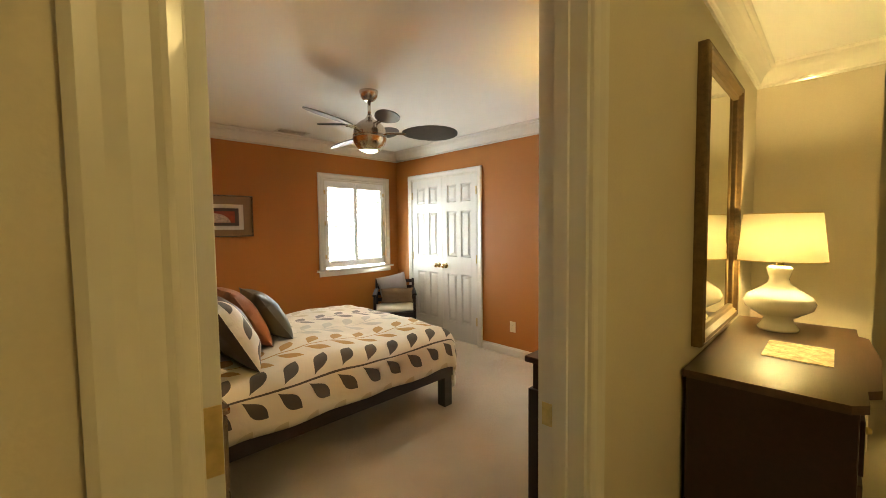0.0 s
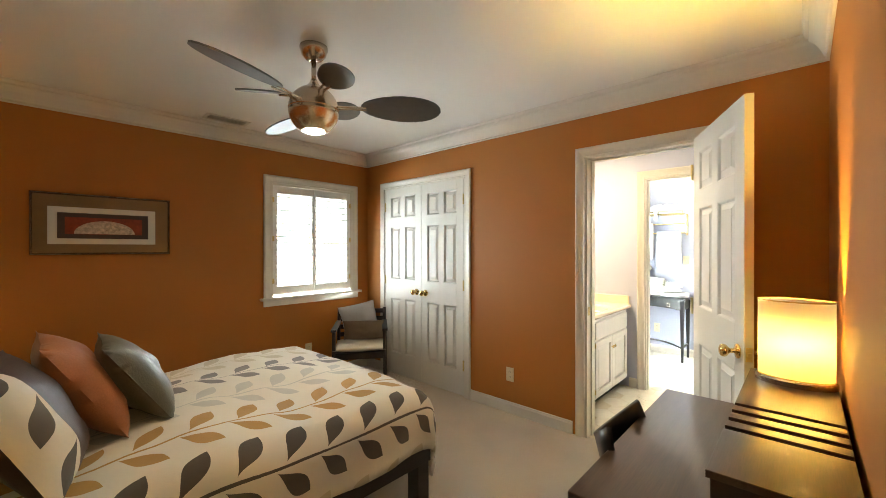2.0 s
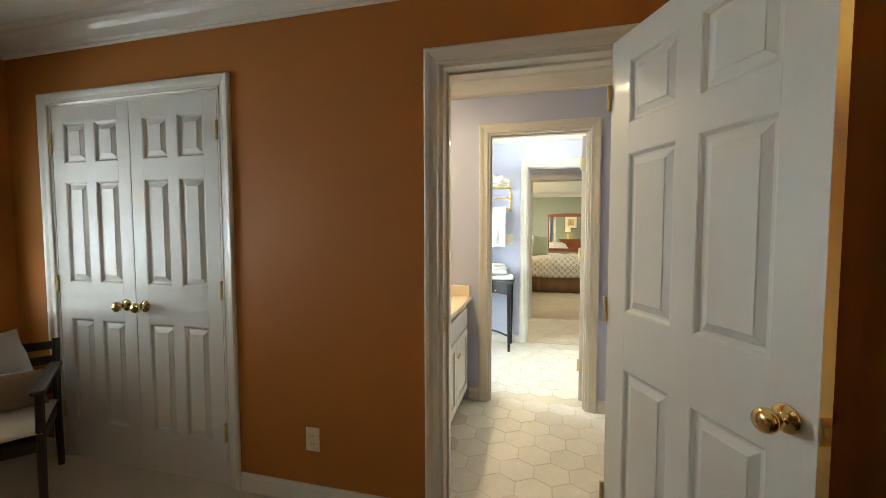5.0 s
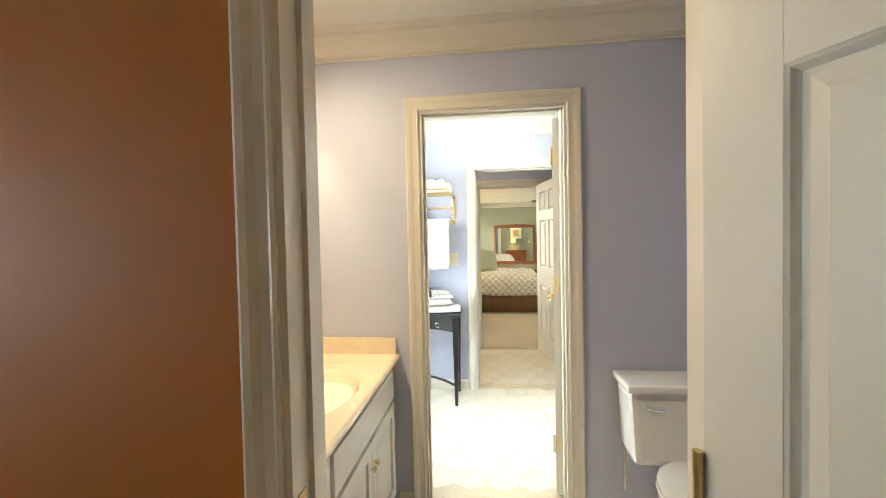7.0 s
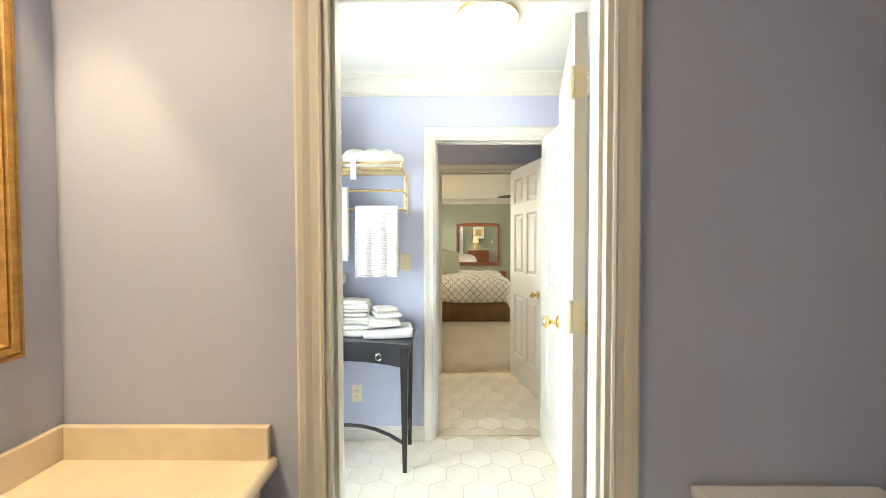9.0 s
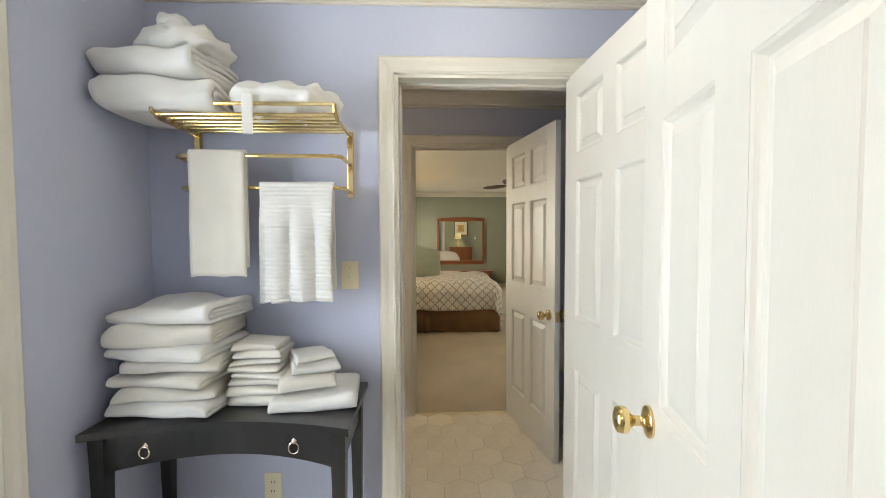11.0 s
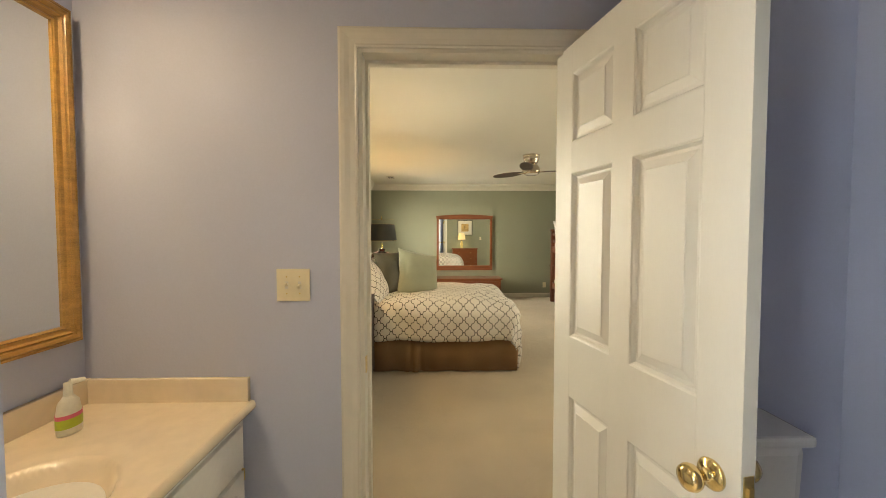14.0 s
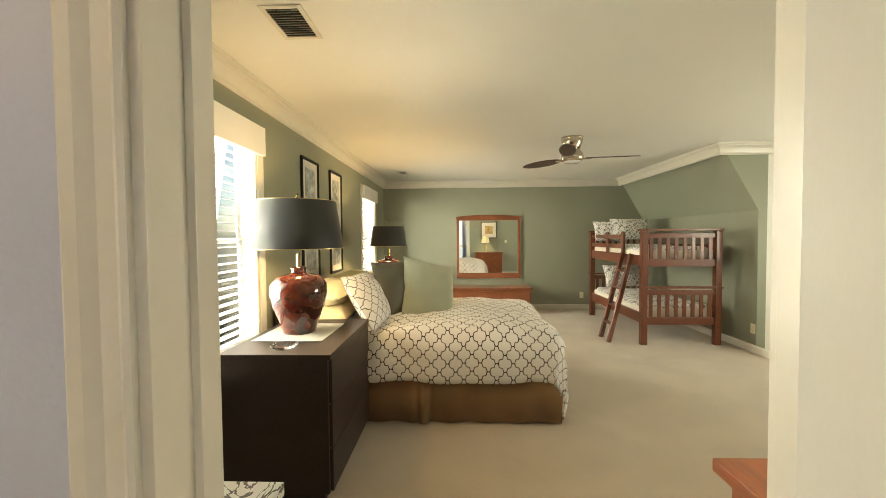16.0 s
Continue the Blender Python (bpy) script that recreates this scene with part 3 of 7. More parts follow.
wall("wall_bedroom_east", 'x', 4.07, 0.06, (1.465, 5.34), CEIL, [(1.970, 2.725, 0, 2.035), (3.845, 5.015, 0, 2.035)], M_ORANGE, "terracotta orange painted wall with closet and bathroom doors")
wall("wall_bedroom_south", 'y', 1.465, -0.06, (0.36, 4.13), CEIL, [(0.682, 1.515, 0, 2.035)], M_ORANGE, "terracotta orange painted wall lit by a lamp")
moulding("crown_bedroom", [(0.42, 1.465), (4.07, 1.465), (4.07, 5.34), (0.42, 5.34)], CROWN, CEIL)
moulding("baseboard_bedroom_east", [(4.07, 2.815), (4.07, 3.775)], SKIRTING, 0, False)
moulding("baseboard_bedroom_corner", [(4.07, 5.085), (4.07, 5.34), (0.42, 5.34), (0.42, 1.465), (0.595, 1.465)], SKIRTING, 0, False)
moulding("baseboard_bedroom_south", [(1.58, 1.465), (4.07, 1.465), (4.07, 1.895)], SKIRTING, 0, False)
# hall
enter(*HALL)
slab("floor_hall", -1.4, 5.2, -1.2, 1.30, -0.10, 0.0, M_CARPET, "beige hallway carpet", "floor")
slab("ceiling_hall", -1.4, 5.2, -1.2, 1.35, CEIL, CEIL + 0.1, M_CEIL, "pale hallway ceiling in lamp light", "ceiling")
wall("wall_hall_north", 'y', 1.285, 0.065, (-1.4, 4.20), CEIL, [(0.692, 1.525, 0, 2.035)], M_HALL, "beige painted hallway wall with a doorway")
wall("wall_hall_end", 'x', 4.08, 0.12, (0.70, 1.285), CEIL, [], M_HALL, "beige painted hallway end wall")
wall("wall_hall_south", 'y', -1.2, -0.1, (-1.4, 5.2), CEIL, [], M_HALL, "beige painted hallway wall")
wall("wall_hall_west", 'x', -1.4, -0.1, (-1.3, 1.35), CEIL, [], M_HALL, "beige painted hallway wall")
wall("wall_hall_east", 'x', 5.2, 0.1, (-1.3, 1.07), CEIL, [], M_HALL, "beige painted hallway wall in the dark")
wall("wall_hall_return", 'y', 0.70, 0.12, (4.20, 5.2), CEIL, [], M_HALL, "beige painted hallway return wall")
moulding("crown_hall", [(4.08, 0.70), (4.08, 1.285), (-1.4, 1.285), (-1.4, -1.2)], CROWN, CEIL, False)
# washroom with the first vanity
enter()
slab("floor_washroom", 4.10, 5.455, 1.19, 3.37, -0.10, -0.002, M_GROUT, "grout bed under pale hexagonal tiles", "floor")
slab("ceiling_washroom", 4.13, 5.455, 1.13, 3.45, CEIL, CEIL + 0.1, M_CEIL, "off-white washroom ceiling", "ceiling")
wall("wall_washroom_west", 'x', 4.21, -0.08, (1.13, 3.45), CEIL, [(1.970, 2.725, 0, 2.035)], M_LILAC, "lavender painted washroom wall")
wall("wall_washroom_north", 'y', 3.37, 0.08, (4.21, 5.395), CEIL, [], M_LILAC, "lavender painted wall behind the vanity")
wall("wall_washroom_south", 'y', 1.23, -0.06, (4.21, 5.395), CEIL, [], M_LILAC, "lavender painted washroom wall")
wall("wall_washroom_east", 'x', 5.395, 0.04, (1.13, 3.45), CEIL, [(1.958, 2.693, 0, 2.052)], M_LILAC, "lavender painted wall with an inner doorway")
moulding("crown_washroom", [(4.21, 1.23), (5.395, 1.23), (5.395, 3.37), (4.21, 3.37)], CROWN, CEIL)
moulding("baseboard_washroom_south", [(4.21, 1.895), (4.21, 1.23), (5.395, 1.23), (5.395, 1.890)], SKIRTING, 0, False)
moulding("baseboard_washroom_east", [(5.395, 2.76), (5.395, 2.83)], SKIRTING, 0, False)
# bath between the washrooms
enter(*BATH)
slab("floor_bath", 5.55, 7.19, 0.30, 3.30, -0.10, -0.002, M_GROUT, "grout bed under pale hexagonal bath tiles", "floor")
slab("ceiling_bath", 5.55, 7.19, 0.24, 3.38, CEIL, CEIL + 0.1, M_CEIL, "off-white bath ceiling with a globe lamp", "ceiling")
wall("wall_bath_west", 'x', 5.61, -0.04, (0.24, 3.38), CEIL, [(1.777, 2.512, 0, 2.052)], M_LILAC, "lavender painted bath wall")
wall("wall_bath_north", 'y', 3.28, 0.14, (5.61, 7.13), CEIL, [(5.78, 6.53, 0.52, 2.05)], M_LILAC, "lavender painted bath wall with a window")
wall("wall_bath_south", 'y', 0.30, -0.06, (5.61, 7.13), CEIL, [], M_LILAC, "lavender painted wall above the tub")
wall("wall_bath_east", 'x', 7.13, 0.06, (0.24, 3.38), CEIL, [(1.495, 2.287, 0, 2.05)], M_LILAC, "lavender painted wall with towel rack and doorway")
moulding("crown_bath", [(5.61, 0.30), (7.13, 0.30), (7.13, 3.28), (5.61, 3.28)], CROWN, CEIL)
moulding("baseboard_bath_north", [(7.13, 2.32), (7.13, 3.28), (5.61, 3.28), (5.61, 2.578)], SKIRTING, 0, False)
# second washroom
enter(*GUEST)
slab("floor_washroom_far", 7.226, 8.50, 0.45, 3.30, -0.10, -0.002, M_GROUT, "grout bed under pale hexagonal washroom tiles", "floor")
slab("ceiling_washroom_far", 7.226, 8.505, 0.40, 3.38, CEIL, CEIL + 0.1, M_CEIL, "off-white washroom ceiling", "ceiling")
wall("wall_washroom_far_west", 'x', 7.28, -0.06, (0.39, 3.305), CEIL, [(1.479, 2.249, 0, 2.05)], M_LILAC, "lavender painted washroom wall")
wall("wall_washroom_far_north", 'y', 3.225, 0.08, (7.28, 8.445), CEIL, [], M_LILAC, "lavender painted wall behind the vanity")
wall("wall_washroom_far_south", 'y', 0.45, -0.06, (7.28, 8.445), CEIL, [], M_LILAC, "lavender painted washroom wall")
wall("wall_washroom_far_east", 'x', 8.445, 0.06, (0.39, 3.305), CEIL, [(1.480, 2.255, 0, 2.05)], M_LILAC, "lavender painted wall with a double light switch")
moulding("crown_washroom_far", [(7.28, 0.45), (8.445, 0.45), (8.445, 3.225), (7.28, 3.225)], CROWN, CEIL)
moulding("baseboard_washroom_far_south", [(7.28, 1.421), (7.28, 0.45), (8.445, 0.45), (8.445, 1.455)], SKIRTING, 0, False)
moulding("baseboard_washroom_far_east", [(8.445, 2.315), (8.445, 2.66)], SKIRTING, 0, False)
# guest bedroom
GX = 15.5
slab("floor_guest", 8.50, GX, -2.6, 3.30, -0.10, 0.0, M_CARPET, "beige cut-pile guest room carpet", "floor")
slab("ceiling_guest", 8.505, GX + 0.1, -2.7, 3.42, CEIL, CEIL + 0.1, M_CEIL, "off-white guest room ceiling", "ceiling")
wall("wall_guest_west", 'x', 8.565, -0.06, (-2.7, 3.42), CEIL, [(1.480, 2.255, 0, 2.05)], M_SAGE, "sage green painted guest room wall")
wall("wall_guest_north", 'y', 3.30, 0.14, (8.565, GX), CEIL, [(9.88, 10.74, 0.66, 2.12), (13.76, 14.66, 0.66, 2.12)], M_SAGE, "sage green painted wall with two windows")
wall("wall_guest_east", 'x', GX, 0.1, (-2.7, 3.42), CEIL, [], M_SAGE, "sage green painted wall behind the mirror")
# Out-of-view closing wall; its opening is added to let the dormer fill in
wall("wall_guest_dormer", 'y', -2.6, -0.1, (8.565, 12.70), CEIL, [(10.1, 11.7, 0.9, 2.0)], M_SAGE, "sage green painted dormer wall, unseen, with an added light opening")
bm = bmesh.new()
KY, KZ, SY, SX = -1.60, 1.68, -1.16, 12.70
vs = [bm.verts.new(p) for p in ((SX, SY, CEIL), (GX, SY, CEIL), (GX, KY, KZ), (SX, KY, KZ), (SX, KY - 0.1, KZ), (GX, KY - 0.1, KZ), (GX, KY - 0.1, CEIL), (SX, KY - 0.1, CEIL))]
for q in ((0, 1, 2, 3), (0, 3, 4, 7), (1, 6, 5, 2), (3, 2, 5, 4), (4, 5, 6, 7), (0, 7, 6, 1)):
    bm.faces.new([vs[i] for i in q])
fixed(place("wall_guest_slope", bm, M_SAGE), "sage green painted sloping attic wall", "wall")
wall("wall_guest_knee", 'y', KY, -0.1, (SX, GX), KZ, [], M_SAGE, "sage green painted low knee wall", 0.0)
# Cheek takes the ceiling material rather than the room's sage
wall("wall_guest_cheek", 'x', SX + 0.004, 0.1, (-2.6, KY - 0.1), CEIL, [], M_CEIL, "pale dormer cheek wall in the ceiling colour")
moulding("crown_guest", [(SX - 0.0, -2.6), (SX, SY), (GX, SY), (GX, 3.30), (8.565, 3.30), (8.565, -2.6)], CROWN, CEIL)
moulding("baseboard_guest", [(SX - 0.3, KY), (GX, KY), (GX, 3.30), (8.565, 3.30), (8.565, 2.315)], SKIRTING, 0, False)
moulding("baseboard_guest_west", [(8.565, 1.455), (8.565, -2.6)], SKIRTING, 0, False)

# door frames
enter(*HALL)
door_frame("door_frame_hall", 'y', 1.285, 1.41, 0.692, 1.525, strike=(1.507, -1, 1.385), stop=1.345)
enter()
door_frame("door_frame_washroom", 'x', 4.07, 4.21, 1.970, 2.725, strike=(2.707, -1, 4.10), stop=4.15)
door_frame("door_frame_bath", 'x', 5.395, 5.515, 1.958, 2.693, 2.052, strike=(2.675, -1, 5.47), stop=5.44)
enter(*BATH)
door_frame("door_frame_bath_far", 'x', 7.13, 7.25, 1.495, 2.287, 2.05, strike=(2.269, -1, 7.16), stop=7.21)
enter(*GUEST)
door_frame("door_frame_guest", 'x', 8.445, 8.565, 1.480, 2.255, 2.05, strike=(2.237, -1, 8.475), stop=8.525)
enter()
door_frame("door_frame_closet", 'x', 4.07, 4.19, 3.845, 5.015, faces=(True, False), stop=4.15)
slab("closet_back", 4.60, 4.66, 3.6, 5.3, 0, CEIL, M_CEIL, "plain closet back wall", "wall")

# ---- doors ----
enter(*HALL)
panel_door("door_hall", (0.743, 1.414), radians(82), 0.785, "white six-panel hall door standing open, brass knob", hinge_side=1, hinge_z=1.13)
enter()
panel_door("door_washroom", (4.052, 2.030), math.atan2(-0.302, -0.669), 0.734, "white six-panel washroom door standing half open, brass knobs", hinge_side=-1)
panel_door("door_bath", (5.556, 1.988), radians(-12.5), 0.69, "white six-panel bath door swung wide open, brass knob", hinge_side=1, dummy_z=0.985, hinge_z=1.135, hinge_mat=M_PLATE)
enter(*BATH)
panel_door("door_bath_far", (7.165, 1.535), radians(183), 0.725, "white six-panel bath door swung open, brass knob", hinge_side=1, knob_sides=(1,), h=2.033)
enter(*GUEST)
panel_door("door_guest", (8.485, 1.517), math.atan2(-0.140, -0.708), 0.73, "white six-panel guest room door standing open, brass knobs", hinge_side=1, dummy_z=0.885, h=2.033)
enter()
panel_door("door_closet", (4.088, 4.994), radians(-90), 0.562, "white six-panel closet door, closed, brass knob", knob_sides=(-1,), hinge_side=-1, latch=False)
panel_door("door_closet", (4.088, 3.866), radians(90), 0.562, "white six-panel closet door, closed, brass knob", knob_sides=(1,), hinge_side=1, latch=False)

# ---- windows ----


def shutter_window(name, x0, x1, z0, z1, y):
    """Inside shutters in a cased window on a north wall."""
    w = thing(name, "white plantation shutter window with open louvres", "window")
    w["kind"] = "structure"
    casing(w, 'y', y, -1, x0, x1, z1, z0 - 0.02, 0.072)
    bm = bmesh.new()
    t = 0.02
    box(bm, (x0, y, z0), (x0 + t, y + 0.14, z1))
    box(bm, (x1 - t, y, z0), (x1, y + 0.14, z1))
    box(bm, (x0 + t, y, z1 - t), (x1 - t, y + 0.14, z1))
    box(bm, (x0 + t, y, z0 - 0.01), (x1 - t, y + 0.14, z0 + 0.006))
    part("window_frame", bm, M_TRIM, w)
    part("window_sill", boxes(((x0 - 0.11, y - 0.045, z0 - 0.022), (x1 + 0.11, y - 0.0005, z0 + 0.002)), bevel=0.005), M_TRIM, w)
    part("apron", boxes(((x0 - 0.075, y - 0.014, z0 - 0.082), (x1 + 0.075, y - 0.0005, z0 - 0.023)), bevel=0.003), M_TRIM, w)
    mid = (x0 + x1) / 2
    for a, b in ((x0 + t, mid - 0.002), (mid + 0.002, x1 - t)):
        outer, inner, top, low = 0.045, 0.022, 0.075, 0.075
        sl, sr = (outer, inner) if a < mid - 0.1 else (inner, outer)
        zb = z0 + 0.03
        ya, yb = y + 0.004, y + 0.030
        bm = boxes(((a, ya, zb), (a + sl, yb, z1 - t - 0.003)), ((b - sr, ya, zb), (b, yb, z1 - t - 0.003)), ((a + sl, ya, z1 - t - 0.003 - top), (b - sr, yb, z1 - t - 0.003)), ((a + sl, ya, zb), (b - sr, yb, zb + low)), bevel=0.002)
        leaf = part("shutter_panel", bm, M_SHUTTER, w)
        n = 14
        zz0, zz1 = zb + low, z1 - t - 0.003 - top
        for k in range(n):
            zc = zz0 + (k + 0.5) * (zz1 - zz0) / n
            bm = bmesh.new()
            box(bm, (a + sl + 0.001, -0.030, -0.0055), (b - sr - 0.001, 0.030, 0.0055), 0.003, Matrix.Translation((0, (ya + yb) / 2, zc)) @ Matrix.Rotation(radians(-4), 4, 'X'))
            part("louvre", bm, M_SHUTTER, leaf)
        for zc in (zb + 0.13, (zb + z1) / 2, z1 - 0.16):
            xh = a if a < mid - 0.1 else b
            part("hinge", boxes(((xh - 0.012, ya - 0.004, zc - 0.025), (xh + 0.012, ya - 0.0005, zc + 0.025))), M_OLDBRASS, leaf, "small dull hinge")
    sash(w, x0 + t, x1 - t, z0 + 0.006, z1 - t, y + 0.10)
    return w


def sash(w, x0, x1, z0, z1, y):
    zm = (z0 + z1) / 2
    for i, (a, b) in enumerate(((z0, zm + 0.015), (zm - 0.015, z1))):
        yy = y + i * 0.012
        bm = boxes(((x0, yy, a), (x0 + 0.035, yy + 0.011, b)), ((x1 - 0.035, yy, a), (x1, yy + 0.011, b)), ((x0 + 0.035, yy, b - 0.03), (x1 - 0.035, yy + 0.011, b)), ((x0 + 0.035, yy, a), (x1 - 0.035, yy + 0.011, a + 0.04)), (((x0 + x1) / 2 - 0.008, yy + 0.001, a + 0.04), ((x0 + x1) / 2 + 0.008, yy + 0.010, b - 0.03)))
        s = part("sash", bm, M_VINYL, w)
        g = part("pane", boxes(((x0 + 0.035, yy + 0.004, a + 0.04), (x1 - 0.035, yy + 0.007, b - 0.03))), M_GLASS, s)
        g.visible_shadow = False


shutter_window("window_bedroom", 2.935, 3.850, 0.895, 2.010, 5.34)


def plain_window(name, x0, x1, z0, z1, y, label, slats=0, valance=False, shade_to=None):
    w = thing(name, label, "window")
    w["kind"] = "structure"
    casing(w, 'y', y, -1, x0, x1, z1, z0 - 0.02, 0.068)
    t = 0.02
    bm = boxes(((x0, y, z0), (x0 + t, y + 0.14, z1)), ((x1 - t, y, z0), (x1, y + 0.14, z1)), ((x0 + t, y, z1 - t), (x1 - t, y + 0.14, z1)), ((x0 + t, y, z0 - 0.01), (x1 - t, y + 0.14, z0 + 0.006)))
    part("window_frame", bm, M_TRIM, w)
    part("window_sill", boxes(((x0 - 0.10, y - 0.04, z0 - 0.022), (x1 + 0.10, y - 0.0005, z0 + 0.002)), bevel=0.005), M_TRIM, w)
    part("apron", boxes(((x0 - 0.07, y - 0.014, z0 - 0.08), (x1 + 0.07, y - 0.0005, z0 - 0.023)), bevel=0.003), M_TRIM, w)
    sash(w, x0 + t, x1 - t, z0 + 0.006, z1 - t, y + 0.105)
    if slats:
        bl = part("blind", boxes(((x0 + 0.022, y + 0.005, z1 - 0.075), (x1 - 0.022, y + 0.06, z1 - 0.022)), ((x0 + 0.03, y + 0.018, z0 + 0.012), (x1 - 0.03, y + 0.05, z0 + 0.030)), bevel=0.003), M_SHUTTER, w, "white slatted blind with headrail")
        zz0, zz1 = z0 + 0.05, z1 - 0.09
        for k in range(slats):
            zc = zz0 + (k + 0.5) * (zz1 - zz0) / slats
            bm = bmesh.new()
            box(bm, (x0 + 0.026, -0.024, -0.0016), (x1 - 0.026, 0.024, 0.0016), 0, Matrix.Translation((0, y + 0.034, zc)) @ Matrix.Rotation(radians(6), 4, 'X'))
            part("slat", bm, M_SHUTTER, bl)
        for xc in (x0 + 0.15, x1 - 0.15):
            part("cord", tube([(xc, y + 0.008, z1 - 0.08), (xc, y + 0.008, z0 + 0.02)], 0.0012, 6), M_SHUTTER, bl)
    if valance:
        part("valance", boxes(((x0 - 0.03, y - 0.055, z1 - 0.14), (x1 + 0.03, y - 0.022, z1 + 0.055)), bevel=0.004), M_SHUTTER, w, "cream painted blind valance")
    return w


enter(*BATH)
plain_window("window_bath", 5.785, 6.525, 0.53, 2.045, 3.28, "white double-hung bath window in bright daylight")
enter(*GUEST)
plain_window("window_guest_near", 9.885, 10.735, 0.665, 2.115, 3.30, "white guest room window with open slatted blind", 26, True)
plain_window("window_guest_far", 13.765, 14.655, 0.665, 2.115, 3.30, "white guest room window with open slatted blind", 26, True)

enter()
haze = place("backdrop_daylight", boxes(((-6, 11.0, -14.0), (22, 11.05, 7.0))), glow("bright_daylight", (0.93, 0.97, 1.0), 2.6))
fixed(haze, "pale bright daylight beyond the windows", "backdrop")

# ---- small wall fittings ----


def outlet(x, y, z, m_rot, label="ivory duplex outlet on the wall", n=1, switch=False):
    d = thing("light_switch" if switch else "wall_outlet", label, "switch" if switch else "outlet", Matrix.Translation((x, y, z)) @ m_rot)
    w = 0.072 if n == 1 else 0.118
    part("cover_plate", boxes(((-w / 2, -0.006, -0.058), (w / 2, -0.0008, 0.058)), bevel=0.0022), M_PLATE, d)
    if switch:
        for k in range(n):
            xc = 0 if n == 1 else (-0.023 + 0.046 * k)
            part("slot", boxes(((xc - 0.006, -0.0072, -0.013), (xc + 0.006, -0.0062, 0.013))), M_VENT, d)
            bm = bmesh.new()
            box(bm, (-0.0042, -0.016, -0.005), (0.0042, 0, 0.005), 0.001, Matrix.Translation((xc, -0.006, 0)) @ Matrix.Rotation(radians(-25 + 50 * k), 4, 'X'))
            part("toggle", bm, M_PLATE, d)
            for zc in (-0.03, 0.03):
                part("screw", turned(lathe([(0, 0), (0.003, 0), (0.003, 0.001), (0, 0.0014)], 8), Matrix.Translation((xc, -0.006, zc)) @ Matrix.Rotation(radians(90), 4, 'X')), M_OLDBRASS, d)
    else:
        for zc in (-0.02, 0.02):
            sock = part("socket", boxes(((-0.016, -0.0078, zc - 0.013), (0.016, -0.0062, zc + 0.013)), bevel=0.0006), M_PLATE, d)
            # Raised near-black strips stand for the shade inside the pin holes
            part("slot", boxes(((-0.007, -0.0086, zc - 0.004), (-0.0045, -0.0079, zc + 0.006)), ((0.0045, -0.0086, zc - 0.004), (0.007, -0.0079, zc + 0.006))), M_DARK, sock)
    return d


FACE_S = Matrix.Identity(4)
FACE_W = Matrix.Rotation(radians(-90), 4, 'Z')
outlet(4.07, 3.36, 0.32, FACE_W, "ivory duplex outlet low on the orange wall")
outlet(3.32, 5.34, 0.33, FACE_S, "ivory outlet low on the orange wall beside a chair")
enter(*BATH)
outlet(7.13, 2.81, 0.32, FACE_W, "ivory duplex outlet under the black table")
enter(*GUEST)
outlet(GX, -0.46, 0.27, FACE_W, "ivory outlet low on the green wall")
outlet(12.75, KY, 0.28, FACE_S.copy() @ Matrix.Rotation(radians(180), 4, 'Z'), "ivory outlet low on the knee wall")
enter(*BATH)
outlet(7.13, 2.475, 1.215, FACE_W, "ivory single light switch beside the doorway", 1, True)
enter(*GUEST)
outlet(8.445, 2.487, 1.213, FACE_W, "ivory double light switch beside the doorway", 2, True)
outlet(8.565, 0.10, 1.20, Matrix.Rotation(radians(90), 4, 'Z'), "ivory light switch on the green wall", 1, True)


enter()


def ceiling_vent(x0, x1, y0, y1, n, label, along_x=True):
    d = thing("ceiling_vent", label, "vent")
    z = CEIL
    part("frame", boxes(((x0, y0, z - 0.006), (x1, y0 + 0.025, z - 0.0005)), ((x0, y1 - 0.025, z - 0.006), (x1, y1, z - 0.0005)), ((x0, y0 + 0.025, z - 0.006), (x0 + 0.025, y1 - 0.025, z - 0.0005)), ((x1 - 0.025, y0 + 0.025, z - 0.006), (x1, y1 - 0.025, z - 0.0005)), bevel=0.0012), M_VENT, d)
    # Dark sheet behind the slats puts the duct's shade into its colour
    part("backing", boxes(((x0 + 0.02, y0 + 0.02, z - 0.0018), (x1 - 0.02, y1 - 0.02, z - 0.0008))), M_DARK, d)
    for k in range(n):
        f = (k + 0.5) / n
        bm = bmesh.new()
        if along_x:
            yc = y0 + 0.025 + f * (y1 - y0 - 0.05)
            box(bm, (x0 + 0.026, -0.0045, -0.0006), (x1 - 0.026, 0.0045, 0.0006), 0, Matrix.Translation((0, yc, z - 0.007)) @ Matrix.Rotation(radians(35), 4, 'X'))
        else:
            xc = x0 + 0.025 + f * (x1 - x0 - 0.05)
            box(bm, (-0.0045, y0 + 0.026, -0.0006), (0.0045, y1 - 0.026, 0.0006), 0, Matrix.Translation((xc, 0, z - 0.007)) @ Matrix.Rotation(radians(-40), 4, 'Y'))
        part("slat", bm, M_VENT, d)
    return d


ceiling_vent(2.30, 2.63, 5.02, 5.17, 7, "white louvred ceiling vent near the window wall")
enter(*GUEST)
ceiling_vent(9.80, 10.10, 2.60, 2.80, 12, "white louvred ceiling vent over the dresser", False)
ceiling_vent(14.30, 14.60, 2.70, 2.85, 7, "white louvred ceiling vent in the far corner")

enter()

